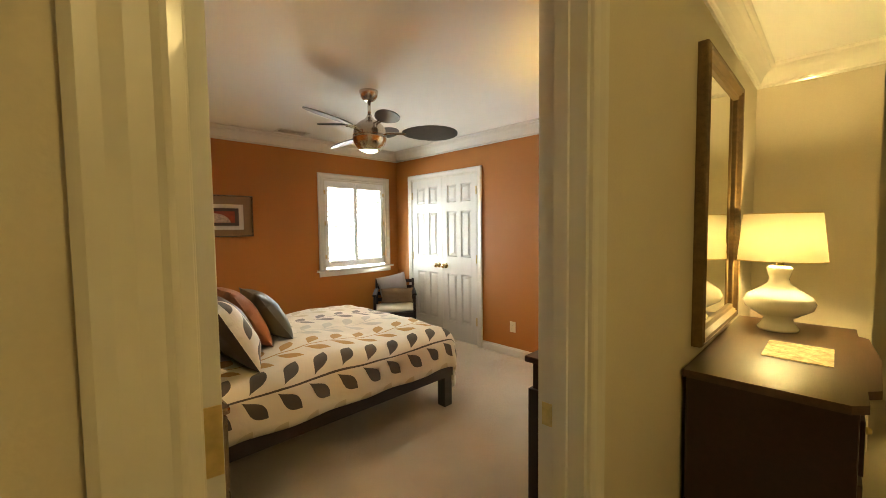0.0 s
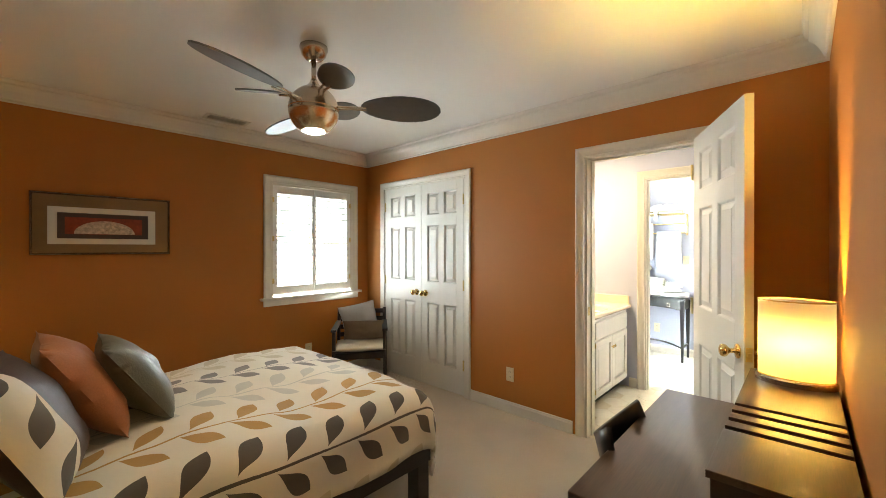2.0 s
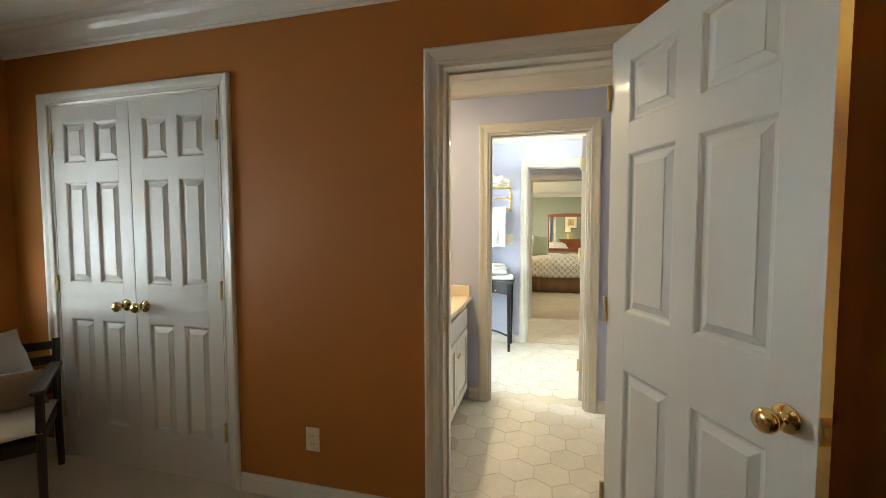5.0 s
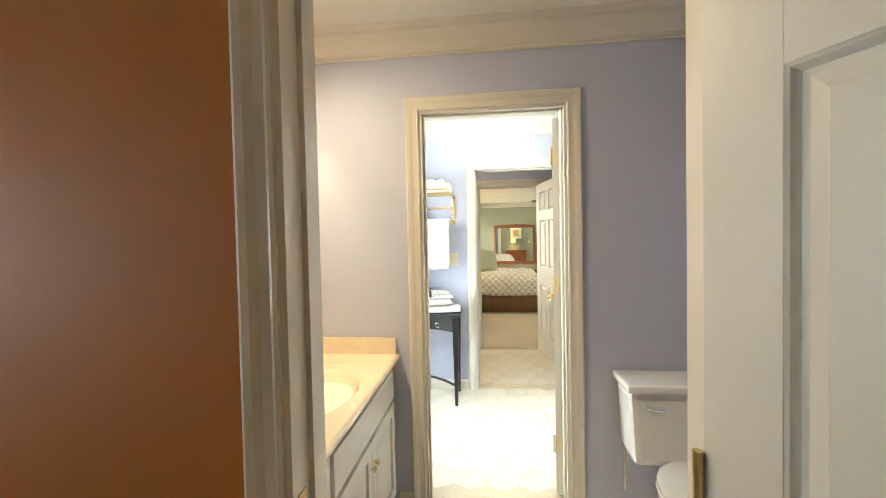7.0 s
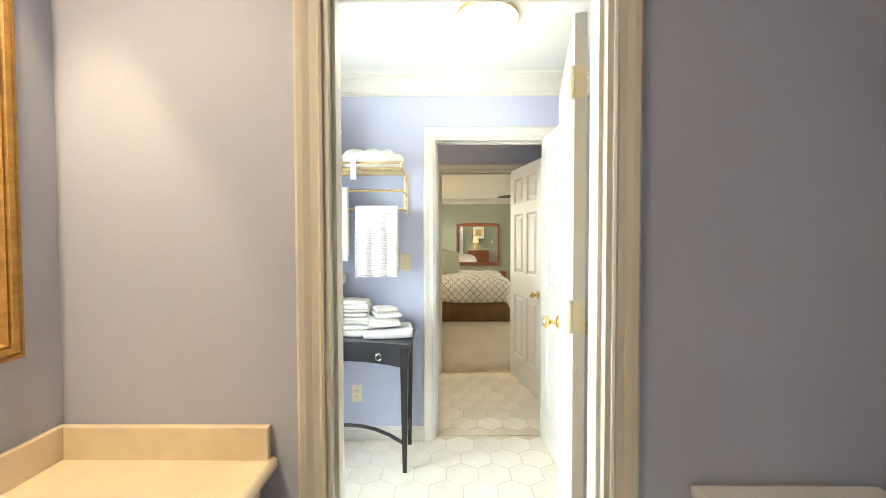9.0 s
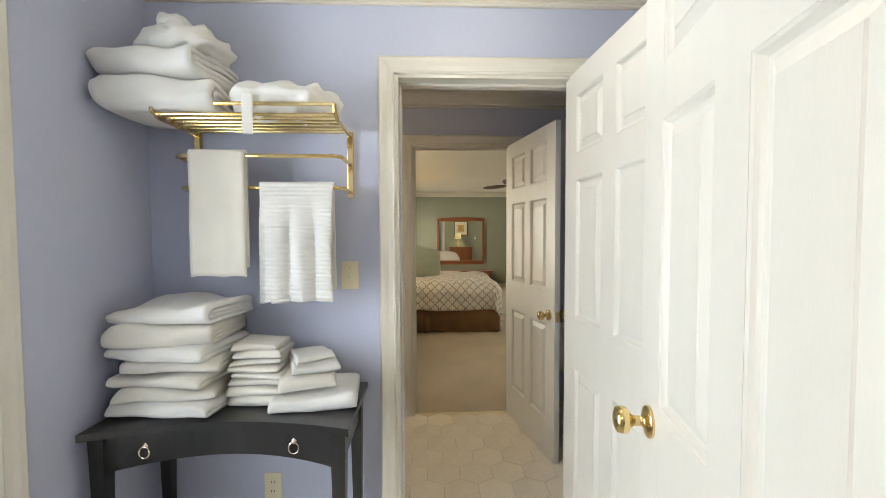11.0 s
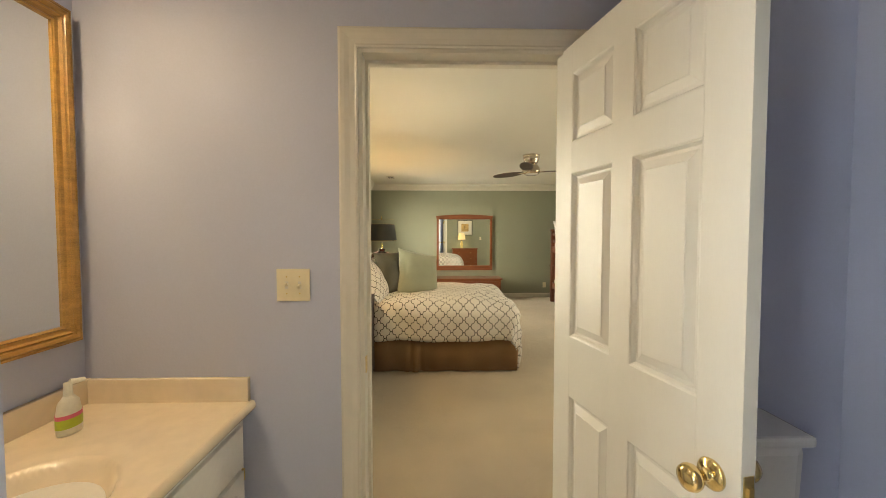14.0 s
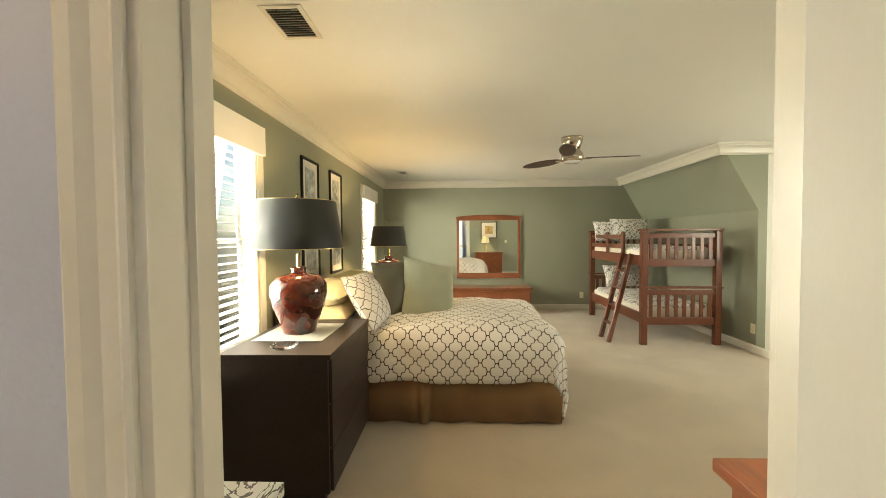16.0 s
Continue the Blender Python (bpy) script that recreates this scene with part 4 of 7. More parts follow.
# ---- ceiling fans ----


def paddle(length, width, th, flare=1.0):
    """A flat oval blade from x=0 to x=length."""
    bm = bmesh.new()
    n = 28
    for z in (0.0, th):
        ring = [bm.verts.new((length / 2 - length / 2 * math.cos(2 * math.pi * i / n), width / 2 * math.sin(2 * math.pi * i / n) * (1 + 0.12 * flare * -math.cos(2 * math.pi * i / n)), z)) for i in range(n)]
        bm.faces.new(ring)
        if z == 0.0:
            first = ring
    for i in range(n):
        bm.faces.new((first[i], first[(i + 1) % n], ring[(i + 1) % n], ring[i]))
    return bm


fan = thing("ceiling_fan", "brushed nickel globe ceiling fan with grey oval blades", "ceiling fan", Matrix.Translation((2.36, 3.48, 0)))
part("canopy", lathe([(0, CEIL - 0.001), (0.072, CEIL - 0.001), (0.072, CEIL - 0.012), (0.062, CEIL - 0.045), (0.045, CEIL - 0.066), (0.030, CEIL - 0.074), (0.0, CEIL - 0.074)], 28), M_NICKEL, fan, smooth=True)
part("downrod", lathe([(0, CEIL - 0.07), (0.013, CEIL - 0.07), (0.013, 2.235), (0.0, 2.235)], 14), M_NICKEL, fan, smooth=True)
zc, rr = 2.11, 0.130
part("motor_globe", lathe([(0, zc + 0.165), (0.016, zc + 0.165), (0.020, zc + 0.150), (0.032, zc + 0.134), (0.052, zc + 0.118)] + [(rr * math.cos(a), zc + rr * math.sin(a)) for a in [radians(d) for d in range(65, 1, -9)]] + [(rr, zc + 0.004), (rr - 0.003, zc + 0.002), (rr - 0.003, zc - 0.002), (rr, zc - 0.004)] + [(rr * math.cos(a), zc + rr * math.sin(a)) for a in [radians(d) for d in range(-8, -64, -8)]], 32), M_NICKEL, fan, smooth=True)
part("lamp_lens", lathe([(0, zc - 0.126), (0.03, zc - 0.123), (0.055, zc - 0.113), (0.057, zc - 0.108), (0.0, zc - 0.106)], 24), M_LENS, fan, "lit frosted lens", smooth=True)
for ang, up, r0, reach, wide in ((82, 0.02, 0.245, 0.44, 0.215), (202, 0.02, 0.245, 0.44, 0.215), (322, 0.02, 0.245, 0.44, 0.215), (22, 0.075, 0.15, 0.24, 0.165), (142, 0.075, 0.15, 0.24, 0.165), (262, 0.075, 0.15, 0.24, 0.165)):
    am = Matrix.Translation((0, 0, zc + up)) @ Matrix.Rotation(radians(ang), 4, 'Z')
    for sg in (-1, 1):
        part("blade_arm", turned(tube([(0.10, sg * 0.022, 0), (r0 - 0.06, sg * 0.012, 0.004), (r0 + 0.03, sg * 0.018, 0.004)], 0.006, 8), am), M_NICKEL, fan)
    part("blade", turned(paddle(reach, wide, 0.008), am @ Matrix.Translation((r0, 0, 0.008)) @ Matrix.Rotation(radians(-17), 4, 'X')), M_BLADE, fan)
spot_data = bpy.data.lights.new("fan_lamp", 'SPOT')
spot_data.energy, spot_data.color, spot_data.shadow_soft_size, spot_data.spot_size, spot_data.spot_blend = 10, SOFT, 0.05, radians(160), 0.5
spot = new("fan_lamp", spot_data)
spot.location = (2.36, 3.48, zc - 0.14)

enter(*GUEST)
fan2 = thing("ceiling_fan", "polished nickel hugger ceiling fan with dark blades", "ceiling fan", Matrix.Translation((12.30, 0.66, 0)))
part("canopy", lathe([(0, CEIL - 0.001), (0.115, CEIL - 0.001), (0.115, CEIL - 0.02), (0.108, CEIL - 0.03), (0.112, CEIL - 0.036), (0.100, CEIL - 0.075), (0.085, CEIL - 0.10), (0.085, CEIL - 0.11), (0, CEIL - 0.11)], 28), M_NICKEL, fan2, smooth=True)
part("motor_housing", lathe([(0, 2.338), (0.07, 2.338), (0.085, 2.31), (0.110, 2.275), (0.120, 2.24), (0.115, 2.21), (0.10, 2.195), (0, 2.195)], 28), M_NICKEL, fan2, smooth=True)
part("lamp_lens", lathe([(0, 2.172), (0.06, 2.176), (0.092, 2.188), (0.095, 2.194), (0, 2.1945)], 24), M_PORCELAIN, fan2, "frosted white lens", smooth=True)
for ang in (-97, 38, 158):
    am = Matrix.Translation((0, 0, 2.225)) @ Matrix.Rotation(radians(ang), 4, 'Z')
    part("blade_arm", turned(boxes(((0.08, -0.03, -0.006), (0.20, 0.03, 0.0)), bevel=0.002), am), M_NICKEL, fan2)
    part("blade", turned(paddle(0.55, 0.15, 0.008, 0.4), am @ Matrix.Translation((0.14, 0, 0.002)) @ Matrix.Rotation(radians(13), 4, 'X')), M_BLADEDARK, fan2)

enter()

# ---- pictures and mirrors ----


def frame_bars(x0, x1, z0, z1, w, d, y=0.0, arch=0.0):
    """Four mitred bars round an opening, hung on a south-facing wall plane y, standing out by d."""
    bm = bmesh.new()
    prof = [(0, 0.0), (0, d * 0.5), (w * 0.10, d * 0.62), (w * 0.16, d * 0.48), (w * 0.32, d * 0.58), (w * 0.42, d * 0.85), (w * 0.50, d * 0.72), (w * 0.56, d * 0.95), (w * 0.72, d), (w * 0.80, d * 0.85), (w * 0.86, d * 0.95), (w * 0.97, d * 0.85), (w, d * 0.7), (w, 0.0)]
    rings = []
    for cx, cz, sx, sz in ((x0, z0, -1, -1), (x1, z0, 1, -1), (x1, z1, 1, 1), (x0, z1, -1, 1)):
        rings.append([bm.verts.new((cx + sx * u, y - h - 0.001, cz + sz * u)) for u, h in prof])
    for i in range(4):
        a, b = rings[i], rings[(i + 1) % 4]
        for j in range(len(prof)):
            k = (j + 1) % len(prof)
            bm.faces.new((a[j], b[j], b[k], a[k]))
    return bm


art = thing("framed_picture", "wide framed carved relief with cream mat on orange wall", "picture", Matrix.Translation((0, 5.34, 0)))
part("frame", frame_bars(1.345, 2.095, 1.345, 1.745, 0.016, 0.03), M_NICKEL, art, "thin bronze metal frame")
part("backing", boxes(((1.34, -0.010, 1.34), (2.10, -0.002, 1.75))), M_PICBACK, art)
part("mat_board", boxes(((1.415, -0.016, 1.405), (2.015, -0.010, 1.665))), M_MAT, art)
part("inner_frame", boxes(((1.462, -0.021, 1.445), (1.968, -0.016, 1.625))), M_BROWN, art)
part("picture", boxes(((1.50, -0.024, 1.475), (1.93, -0.0212, 1.595))), M_PICRED, art)
bm = bmesh.new()
arc = [bm.verts.new((1.715 + 0.17 * math.cos(a), -0.0275, 1.478 + 0.095 * math.sin(a))) for a in [math.pi * i / 16 for i in range(17)]]
bm.faces.new(arc)
r = bmesh.ops.extrude_face_region(bm, geom=bm.faces[:])
bmesh.ops.translate(bm, verts=[v for v in r['geom'] if isinstance(v, bmesh.types.BMVert)], vec=(0, 0.0032, 0))
part("carving", bm, M_PICPALE, art, "pale carved fan shape")


def wall_mirror(name, label, x0, x1, z0, z1, w, d, material, m, arch=0.0):
    o = thing(name, label, "mirror", m)
    part("frame", frame_bars(x0, x1, z0, z1, w, d), material, o)
    part("glass", boxes(((x0 - 0.006, -0.012, z0 - 0.006), (x1 + 0.006, -0.006, z1 + 0.006))), M_MIRROR, o)
    part("backing", boxes(((x0 - 0.01, -0.006, z0 - 0.01), (x1 + 0.01, -0.001, z1 + 0.01))), M_DARK, o)
    return o


enter(*WASH)
wall_mirror("wall_mirror", "oak framed wall mirror over the washroom vanity", 4.45, 5.245, 1.165, 2.04, 0.06, 0.032, M_OAK, Matrix.Translation((0, 3.34, 0)))
enter(*GUEST)
wall_mirror("wall_mirror", "oak framed wall mirror over the far vanity", 7.42, 8.35, 1.09, 2.08, 0.06, 0.032, M_OAK, Matrix.Translation((0, 3.225, 0)))
enter(*HALL)
hm = thing("wall_mirror", "tall dark gilt framed hallway mirror over the buffet", "mirror", Matrix.Translation((0, 1.285, 0)))
part("frame", frame_bars(2.56, 3.22, 0.97, 2.06, 0.075, 0.045), M_GILT, hm)
part("glass", boxes(((2.55, -0.014, 0.96), (3.23, -0.008, 2.07))), M_MIRROR, hm)
part("backing", boxes(((2.55, -0.008, 0.96), (3.23, -0.001, 2.07))), M_DARK, hm)

enter(*GUEST)
ROT_W = Matrix.Translation((GX, 0, 0)) @ Matrix.Rotation(radians(-90), 4, 'Z')
gm = thing("wall_mirror", "square cherry framed mirror with arched top on green wall", "mirror", ROT_W)
bm = bmesh.new()
gy0, gy1, gz0, gz1 = -1.90, -0.70, 0.60, 1.78
box(bm, (gy0, -0.04, gz0), (gy1, -0.001, gz0 + 0.10), 0.004)
box(bm, (gy0, -0.04, gz0 + 0.1), (gy0 + 0.045, -0.001, gz1 - 0.08), 0.003)
box(bm, (gy1 - 0.045, -0.04, gz0 + 0.1), (gy1, -0.001, gz1 - 0.08), 0.003)
n = 12
lowr, topr = [], []
for yy in (-0.04, -0.001):
    lowr.append([bm.verts.new((gy0 + (gy1 - gy0) * i / n, yy, gz1 - 0.08)) for i in range(n + 1)])
    topr.append([bm.verts.new((gy0 - 0.015 + (gy1 - gy0 + 0.03) * i / n, yy, gz1 - 0.01 + 0.035 * (1 - (2 * i / n - 1) ** 2))) for i in range(n + 1)])
for i in range(n):
    bm.faces.new((lowr[0][i], lowr[0][i + 1], topr[0][i + 1], topr[0][i]))
    bm.faces.new((lowr[1][i], lowr[1][i + 1], topr[1][i + 1], topr[1][i]))
    bm.faces.new((topr[0][i], topr[0][i + 1], topr[1][i + 1], topr[1][i]))
    bm.faces.new((lowr[0][i], lowr[0][i + 1], lowr[1][i + 1], lowr[1][i]))
bm.faces.new((lowr[0][0], topr[0][0], topr[1][0], lowr[1][0]))
bm.faces.new((lowr[0][n], topr[0][n], topr[1][n], lowr[1][n]))
part("frame", bm, M_CHERRY, gm)
part("glass", boxes(((gy0 + 0.04, -0.018, gz0 + 0.095), (gy1 - 0.04, -0.010, gz1 - 0.075))), M_MIRROR, gm)


def framed_print(x0, x1, z0, z1, m, label, art_mat, frame_mat, mat_w, group=""):
    o = thing("framed_picture", label, "picture", m, group)
    part("frame", frame_bars(x0 + 0.025, x1 - 0.025, z0 + 0.025, z1 - 0.025, 0.025, 0.025), frame_mat, o)
    part("mat_board", boxes(((x0 + 0.02, -0.010, z0 + 0.02), (x1 - 0.02, -0.003, z1 - 0.02))), M_MAT, o)
    part("print", boxes(((x0 + mat_w, -0.0125, z0 + mat_w), (x1 - mat_w, -0.0102, z1 - mat_w))), art_mat, o)
    return o


framed_print(11.50, 11.92, 1.00, 2.14, Matrix.Translation((0, 3.30, 0)), "tall black framed grey photograph above the bed", M_PHOTO, M_BLACK, 0.09, "photographs above the bed")
framed_print(12.28, 12.70, 1.00, 2.14, Matrix.Translation((0, 3.30, 0)), "tall black framed grey photograph above the bed", M_PHOTO, M_BLACK, 0.09, "photographs above the bed")
framed_print(0.42, 1.00, 1.32, 1.92, Matrix.Translation((8.565, 0, 0)) @ Matrix.Rotation(radians(90), 4, 'Z'), "black framed amber print above a chest of drawers", M_AMBER, M_BLACK, 0.15)

enter()

# ---- first bedroom furniture ----
bed = thing("bed", "dark wooden platform bed with leaf-print duvet, made", "bed")
X0, X1, Y0, Y1 = 0.56, 2.79, 3.03, 4.55
for lx, ly in ((X1 - 0.05, Y0 + 0.045), (X1 - 0.05, Y1 - 0.045), (X0 + 0.06, Y0 + 0.045), (X0 + 0.06, Y1 - 0.045)):
    part("leg", boxes(((lx - 0.04, ly - 0.04, 0), (lx + 0.04, ly + 0.04, 0.30)), bevel=0.004), M_ESPRESSO, bed)
for lo, hi in (((X0, Y0, 0.235), (X1, Y0 + 0.04, 0.36)), ((X0, Y1 - 0.04, 0.235), (X1, Y1, 0.36)), ((X1 - 0.04, Y0 + 0.041, 0.235), (X1, Y1 - 0.041, 0.36)), ((X0, Y0 + 0.041, 0.235), (X0 + 0.04, Y1 - 0.041, 0.36))):
    part("rail", boxes((lo, hi), bevel=0.004), M_ESPRESSO, bed)
part("slats", boxes(((X0 + 0.041, Y0 + 0.041, 0.28), (X1 - 0.041, Y1 - 0.041, 0.30))), M_ESPRESSO, bed)
part("mattress", boxes(((X0 + 0.04, Y0 + 0.03, 0.305), (X1 - 0.06, Y1 - 0.03, 0.56)), bevel=0.05), M_PILLOW, bed)
part("headboard", boxes(((0.47, Y0 - 0.02, 0.0), (0.54, Y1 + 0.02, 0.98)), bevel=0.008), M_ESPRESSO, bed)
dv = place("duvet", drape(X0 + 0.05, X1 + 0.08, Y0 - 0.02, Y1 + 0.02, 0.605, (0.0, 0.30, 0.23, 0.27), 0.13, 0.04, 0.036, 0.022, 1.3, False, (0.0, -1.18)), M_LEAF, None, smooth=True)
thicken(dv, 0.022)
tagged(dv, "cream duvet printed with charcoal and ochre leaf vines", "duvet")


def pillow(name, label, w, h, t, material, m, seed=0, wob=0.012, group=""):
    bm = pillow_mesh(w, h, t * 1.12, 20, 0.055, wob * 1.5, seed)
    if isinstance(material, list):
        for f in bm.faces:
            c = f.calc_center_median()
            f.material_index = 1 if c.z > 0 and c.y < -0.06 else 0
    o = place(name, bm, material, None, smooth=True)
    o.matrix_world = ROOM @ m
    return tagged(o, label, "pillow", group)


def stood(x, y, z, yaw, lean):
    """Stands a cushion on its edge at (x, y), facing yaw, leaning back."""
    return Matrix.Translation((x, y, z)) @ Matrix.Rotation(radians(yaw), 4, 'Z') @ Matrix.Rotation(radians(90 - lean), 4, 'Y')


for k, (px, py, pz, sd) in enumerate(((0.90, 3.36, 0.70, 1), (0.90, 3.38, 0.855, 2), (0.88, 4.12, 0.70, 3), (0.88, 4.14, 0.855, 4))):
    pillow("bed_pillow", "plump white sleeping pillow stacked at the headboard", 0.50, 0.72, 0.19, M_PILLOW, Matrix.Translation((px, py, pz)) @ Matrix.Rotation(radians(6 * (-1) ** k), 4, 'Z'), sd, group="sleeping pillows")
pillow("throw_pillow", "dark brown satin throw pillow", 0.45, 0.46, 0.16, M_BROWN, stood(1.20, 3.60, 0.84, 5, 30), 5)
pillow("throw_pillow", "brown throw pillow with cream leaf panel", 0.46, 0.46, 0.17, [M_BROWN, M_LEAF], stood(1.31, 3.36, 0.82, -12, 28), 6)
pillow("throw_pillow", "rust orange satin throw pillow", 0.46, 0.47, 0.17, M_RUST, stood(1.46, 3.72, 0.83, 0, 32), 7)
pillow("throw_pillow", "olive green satin throw pillow", 0.42, 0.44, 0.16, M_OLIVE, stood(1.64, 3.76, 0.81, -4, 34), 8)



def drum_lamp(name, label, x, y, z, r, h, base, base_h, watts, color, shade_mat, rx=1.0, taper=1.0):
    o = thing(name, label, "lamp", Matrix.Translation((x, y, z)))
    base(o)
    bm = lathe([(r, base_h), (r * taper, base_h + h), (r * taper - 0.003, base_h + h), (r - 0.003, base_h), (r, base_h)], 32, closed=False)
    bm.transform(Matrix.Diagonal((rx, 1, 1, 1)))
    part("shade", bm, shade_mat, o, smooth=True)
    for zz, k in ((base_h - 0.001, 1.0), (base_h + h - 0.003, taper)):
        bm = lathe([(r * k + 0.0008, zz), (r * k + 0.0008, zz + 0.004), (r * k - 0.004, zz + 0.004), (r * k - 0.004, zz), (r * k + 0.0008, zz)], 32, closed=False)
        bm.transform(Matrix.Diagonal((rx, 1, 1, 1)))
        part("shade_rim", bm, M_OLDBRASS, o)
    bulb(name + "_bulb", (x, y, z + base_h + h * 0.45), watts, color, 0.035)
    return o


def block_base(o):
    part("base", lathe([(0, 0), (0.075, 0), (0.075, 0.012), (0.0, 0.012)], 24), M_CHROME, o, smooth=False)
    part("stem", lathe([(0, 0.012), (0.055, 0.012), (0.055, 0.150), (0.05, 0.155), (0.0, 0.155)], 24), M_CERAMIC, o, "pale glazed cylinder", smooth=True)
    part("neck", lathe([(0, 0.155), (0.010, 0.155), (0.010, 0.24), (0, 0.24)], 12), M_CHROME, o)


def mirrored_nightstand(x0, x1, y0, y1, z):
    o = thing("nightstand", "bronze-tinted mirrored nightstand with brass knobs beside the bed", "nightstand")
    part("top", boxes(((x0, y0, z - 0.03), (x1, y1, z)), bevel=0.012), M_SMOKED, o)
    part("body", boxes(((x0 + 0.015, y0 + 0.015, 0.08), (x1 - 0.015, y1 - 0.015, z - 0.0305)), bevel=0.006), M_SMOKED, o)
    for za, zb in ((0.11, 0.38), (0.40, z - 0.05)):
        dr = part("drawer", boxes(((x1 - 0.0145, y0 + 0.035, za), (x1 - 0.004, y1 - 0.035, zb)), bevel=0.003), M_SMOKED, o)
        part("knob", turned(lathe([(0, 0), (0.006, 0), (0.006, 0.010), (0.013, 0.014), (0.013, 0.020), (0, 0.024)], 12), Matrix.Translation((x1 - 0.0038, (y0 + y1) / 2, (za + zb) / 2)) @ Matrix.Rotation(radians(90), 4, 'Y')), M_BRASS, dr)
    for lx in (x0 + 0.03, x1 - 0.05):
        for ly in (y0 + 0.03, y1 - 0.05):
            part("foot", boxes(((lx, ly, 0), (lx + 0.02, ly + 0.02, 0.0795))), M_ESPRESSO, o)
    return o


mirrored_nightstand(0.60, 1.05, 2.52, 2.93, 0.735)
mirrored_nightstand(0.60, 1.05, 4.68, 5.08, 0.735)
drum_lamp("table_lamp", "lit table lamp with cream drum shade on a nightstand", 0.79, 2.76, 0.736, 0.12, 0.25, block_base, 0.185, 5, WARM, M_SHADE)
drum_lamp("table_lamp", "lit table lamp with cream drum shade on a nightstand", 0.79, 4.83, 0.736, 0.12, 0.22, block_base, 0.20, 2.5, WARM, M_SHADE)

enter(0.0, 0.045)
desk = thing("desk", "dark mahogany writing desk with tapered legs", "desk")
DX0, DX1, DY0, DY1 = 2.23, 3.20, 1.435, 1.95
part("top", boxes(((DX0, DY0, 0.735), (DX1, DY1, 0.765)), bevel=0.004), M_DARKTOP, desk)
part("apron", boxes(((DX0 + 0.03, DY0 + 0.03, 0.60), (DX0 + 0.05, DY1 - 0.03, 0.7345)), ((DX1 - 0.05, DY0 + 0.03, 0.60), (DX1 - 0.03, DY1 - 0.03, 0.7345)), ((DX0 + 0.051, DY1 - 0.05, 0.62), (DX1 - 0.051, DY1 - 0.03, 0.7345)), ((DX0 + 0.051, DY0 + 0.03, 0.60), (DX1 - 0.051, DY0 + 0.05, 0.7345))), M_MAHOGANY, desk)
for lx in (DX0 + 0.045, DX1 - 0.045):
    for ly in (DY0 + 0.045, DY1 - 0.045):
        part("leg", boxes(((lx - 0.032, ly - 0.032, 0), (lx + 0.032, ly + 0.032, 0.60)), bevel=0.004), M_MAHOGANY, desk)
hutch = thing("desk_organizer", "low wooden desk organizer box with slotted lid", "organizer")
part("case", boxes(((2.26, 1.438, 0.766), (3.17, 1.655, 0.905)), bevel=0.003), M_MAHOGANY, hutch)
part("lid", boxes(((2.25, 1.432, 0.9055), (2.50, 1.662, 0.922)), ((2.72, 1.432, 0.9055), (3.18, 1.662, 0.922)), bevel=0.002), M_DARKTOP, hutch)
for k in range(3):
    xs = 2.523 + k * 0.067
    part("slat", boxes(((xs, 1.432, 0.9055), (xs + 0.042, 1.662, 0.922)), bevel=0.0015), M_DARKTOP, hutch)


def pad_base(o):
    bm = lathe([(0, 0), (0.105, 0), (0.105, 0.016), (0.10, 0.02), (0, 0.02)], 32)
    bm.transform(Matrix.Diagonal((0.72, 1, 1, 1)))
    part("base", bm, M_NICKEL, o)
    part("socket", lathe([(0, 0.02), (0.018, 0.02), (0.018, 0.07), (0, 0.07)], 12), M_NICKEL, o)


drum_lamp("table_lamp", "lit oval table lamp with glowing white paper shade on the desk", 3.06, 1.535, 0.923, 0.098, 0.255, pad_base, 0.022, 62, (1.0, 0.60, 0.13), M_SHADEHOT, 0.72)

dchair = thing("desk_chair", "black moulded desk chair tucked under the desk", "chair", pose(2.67, 1.78, 0, 0, 0, 180))
bm = bmesh.new()
rows = []
for i in range(11):
    z = 0.46 + 0.35 * i / 10
    hw = 0.20 - 0.05 * (i / 10) ** 3 + (0.012 if 2 < i < 6 else 0)
    rows.append([bm.verts.new((hw * (j / 8 * 2 - 1), -0.17 - 0.10 * (i / 10) + 0.09 * (j / 8 * 2 - 1) ** 2, z - 0.09 * (i / 10) ** 2 * (1 - (j / 8 * 2 - 1) ** 2) + 0.015 * (i / 10) ** 2)) for j in range(9)])
for a, b in zip(rows, rows[1:]):
    for j in range(8):
        bm.faces.new((a[j], a[j + 1], b[j + 1], b[j]))
thicken(part("backrest", bm, M_BLACK, dchair, smooth=True), 0.018)
part("seat", turned(pillow_mesh(0.43, 0.42, 0.06, 10, 0.02, 0.0), Matrix.Translation((0, 0.03, 0.455))), M_SEAT, dchair, "cream seat pad", smooth=True)
for sx, sy in ((-0.18, -0.14), (0.18, -0.14), (-0.18, 0.20), (0.18, 0.20)):
    part("leg", tube([(sx, sy, 0.0), (sx * 0.9, sy * 0.9, 0.425)], [0.010, 0.014], 10), M_CHROME, dchair)

enter()
arm = thing("armchair", "dark wooden open-arm chair with cream seat, in the corner", "chair", pose(3.64, 4.87, 0, 0, 0, 142) @ Matrix.Scale(0.93, 4))
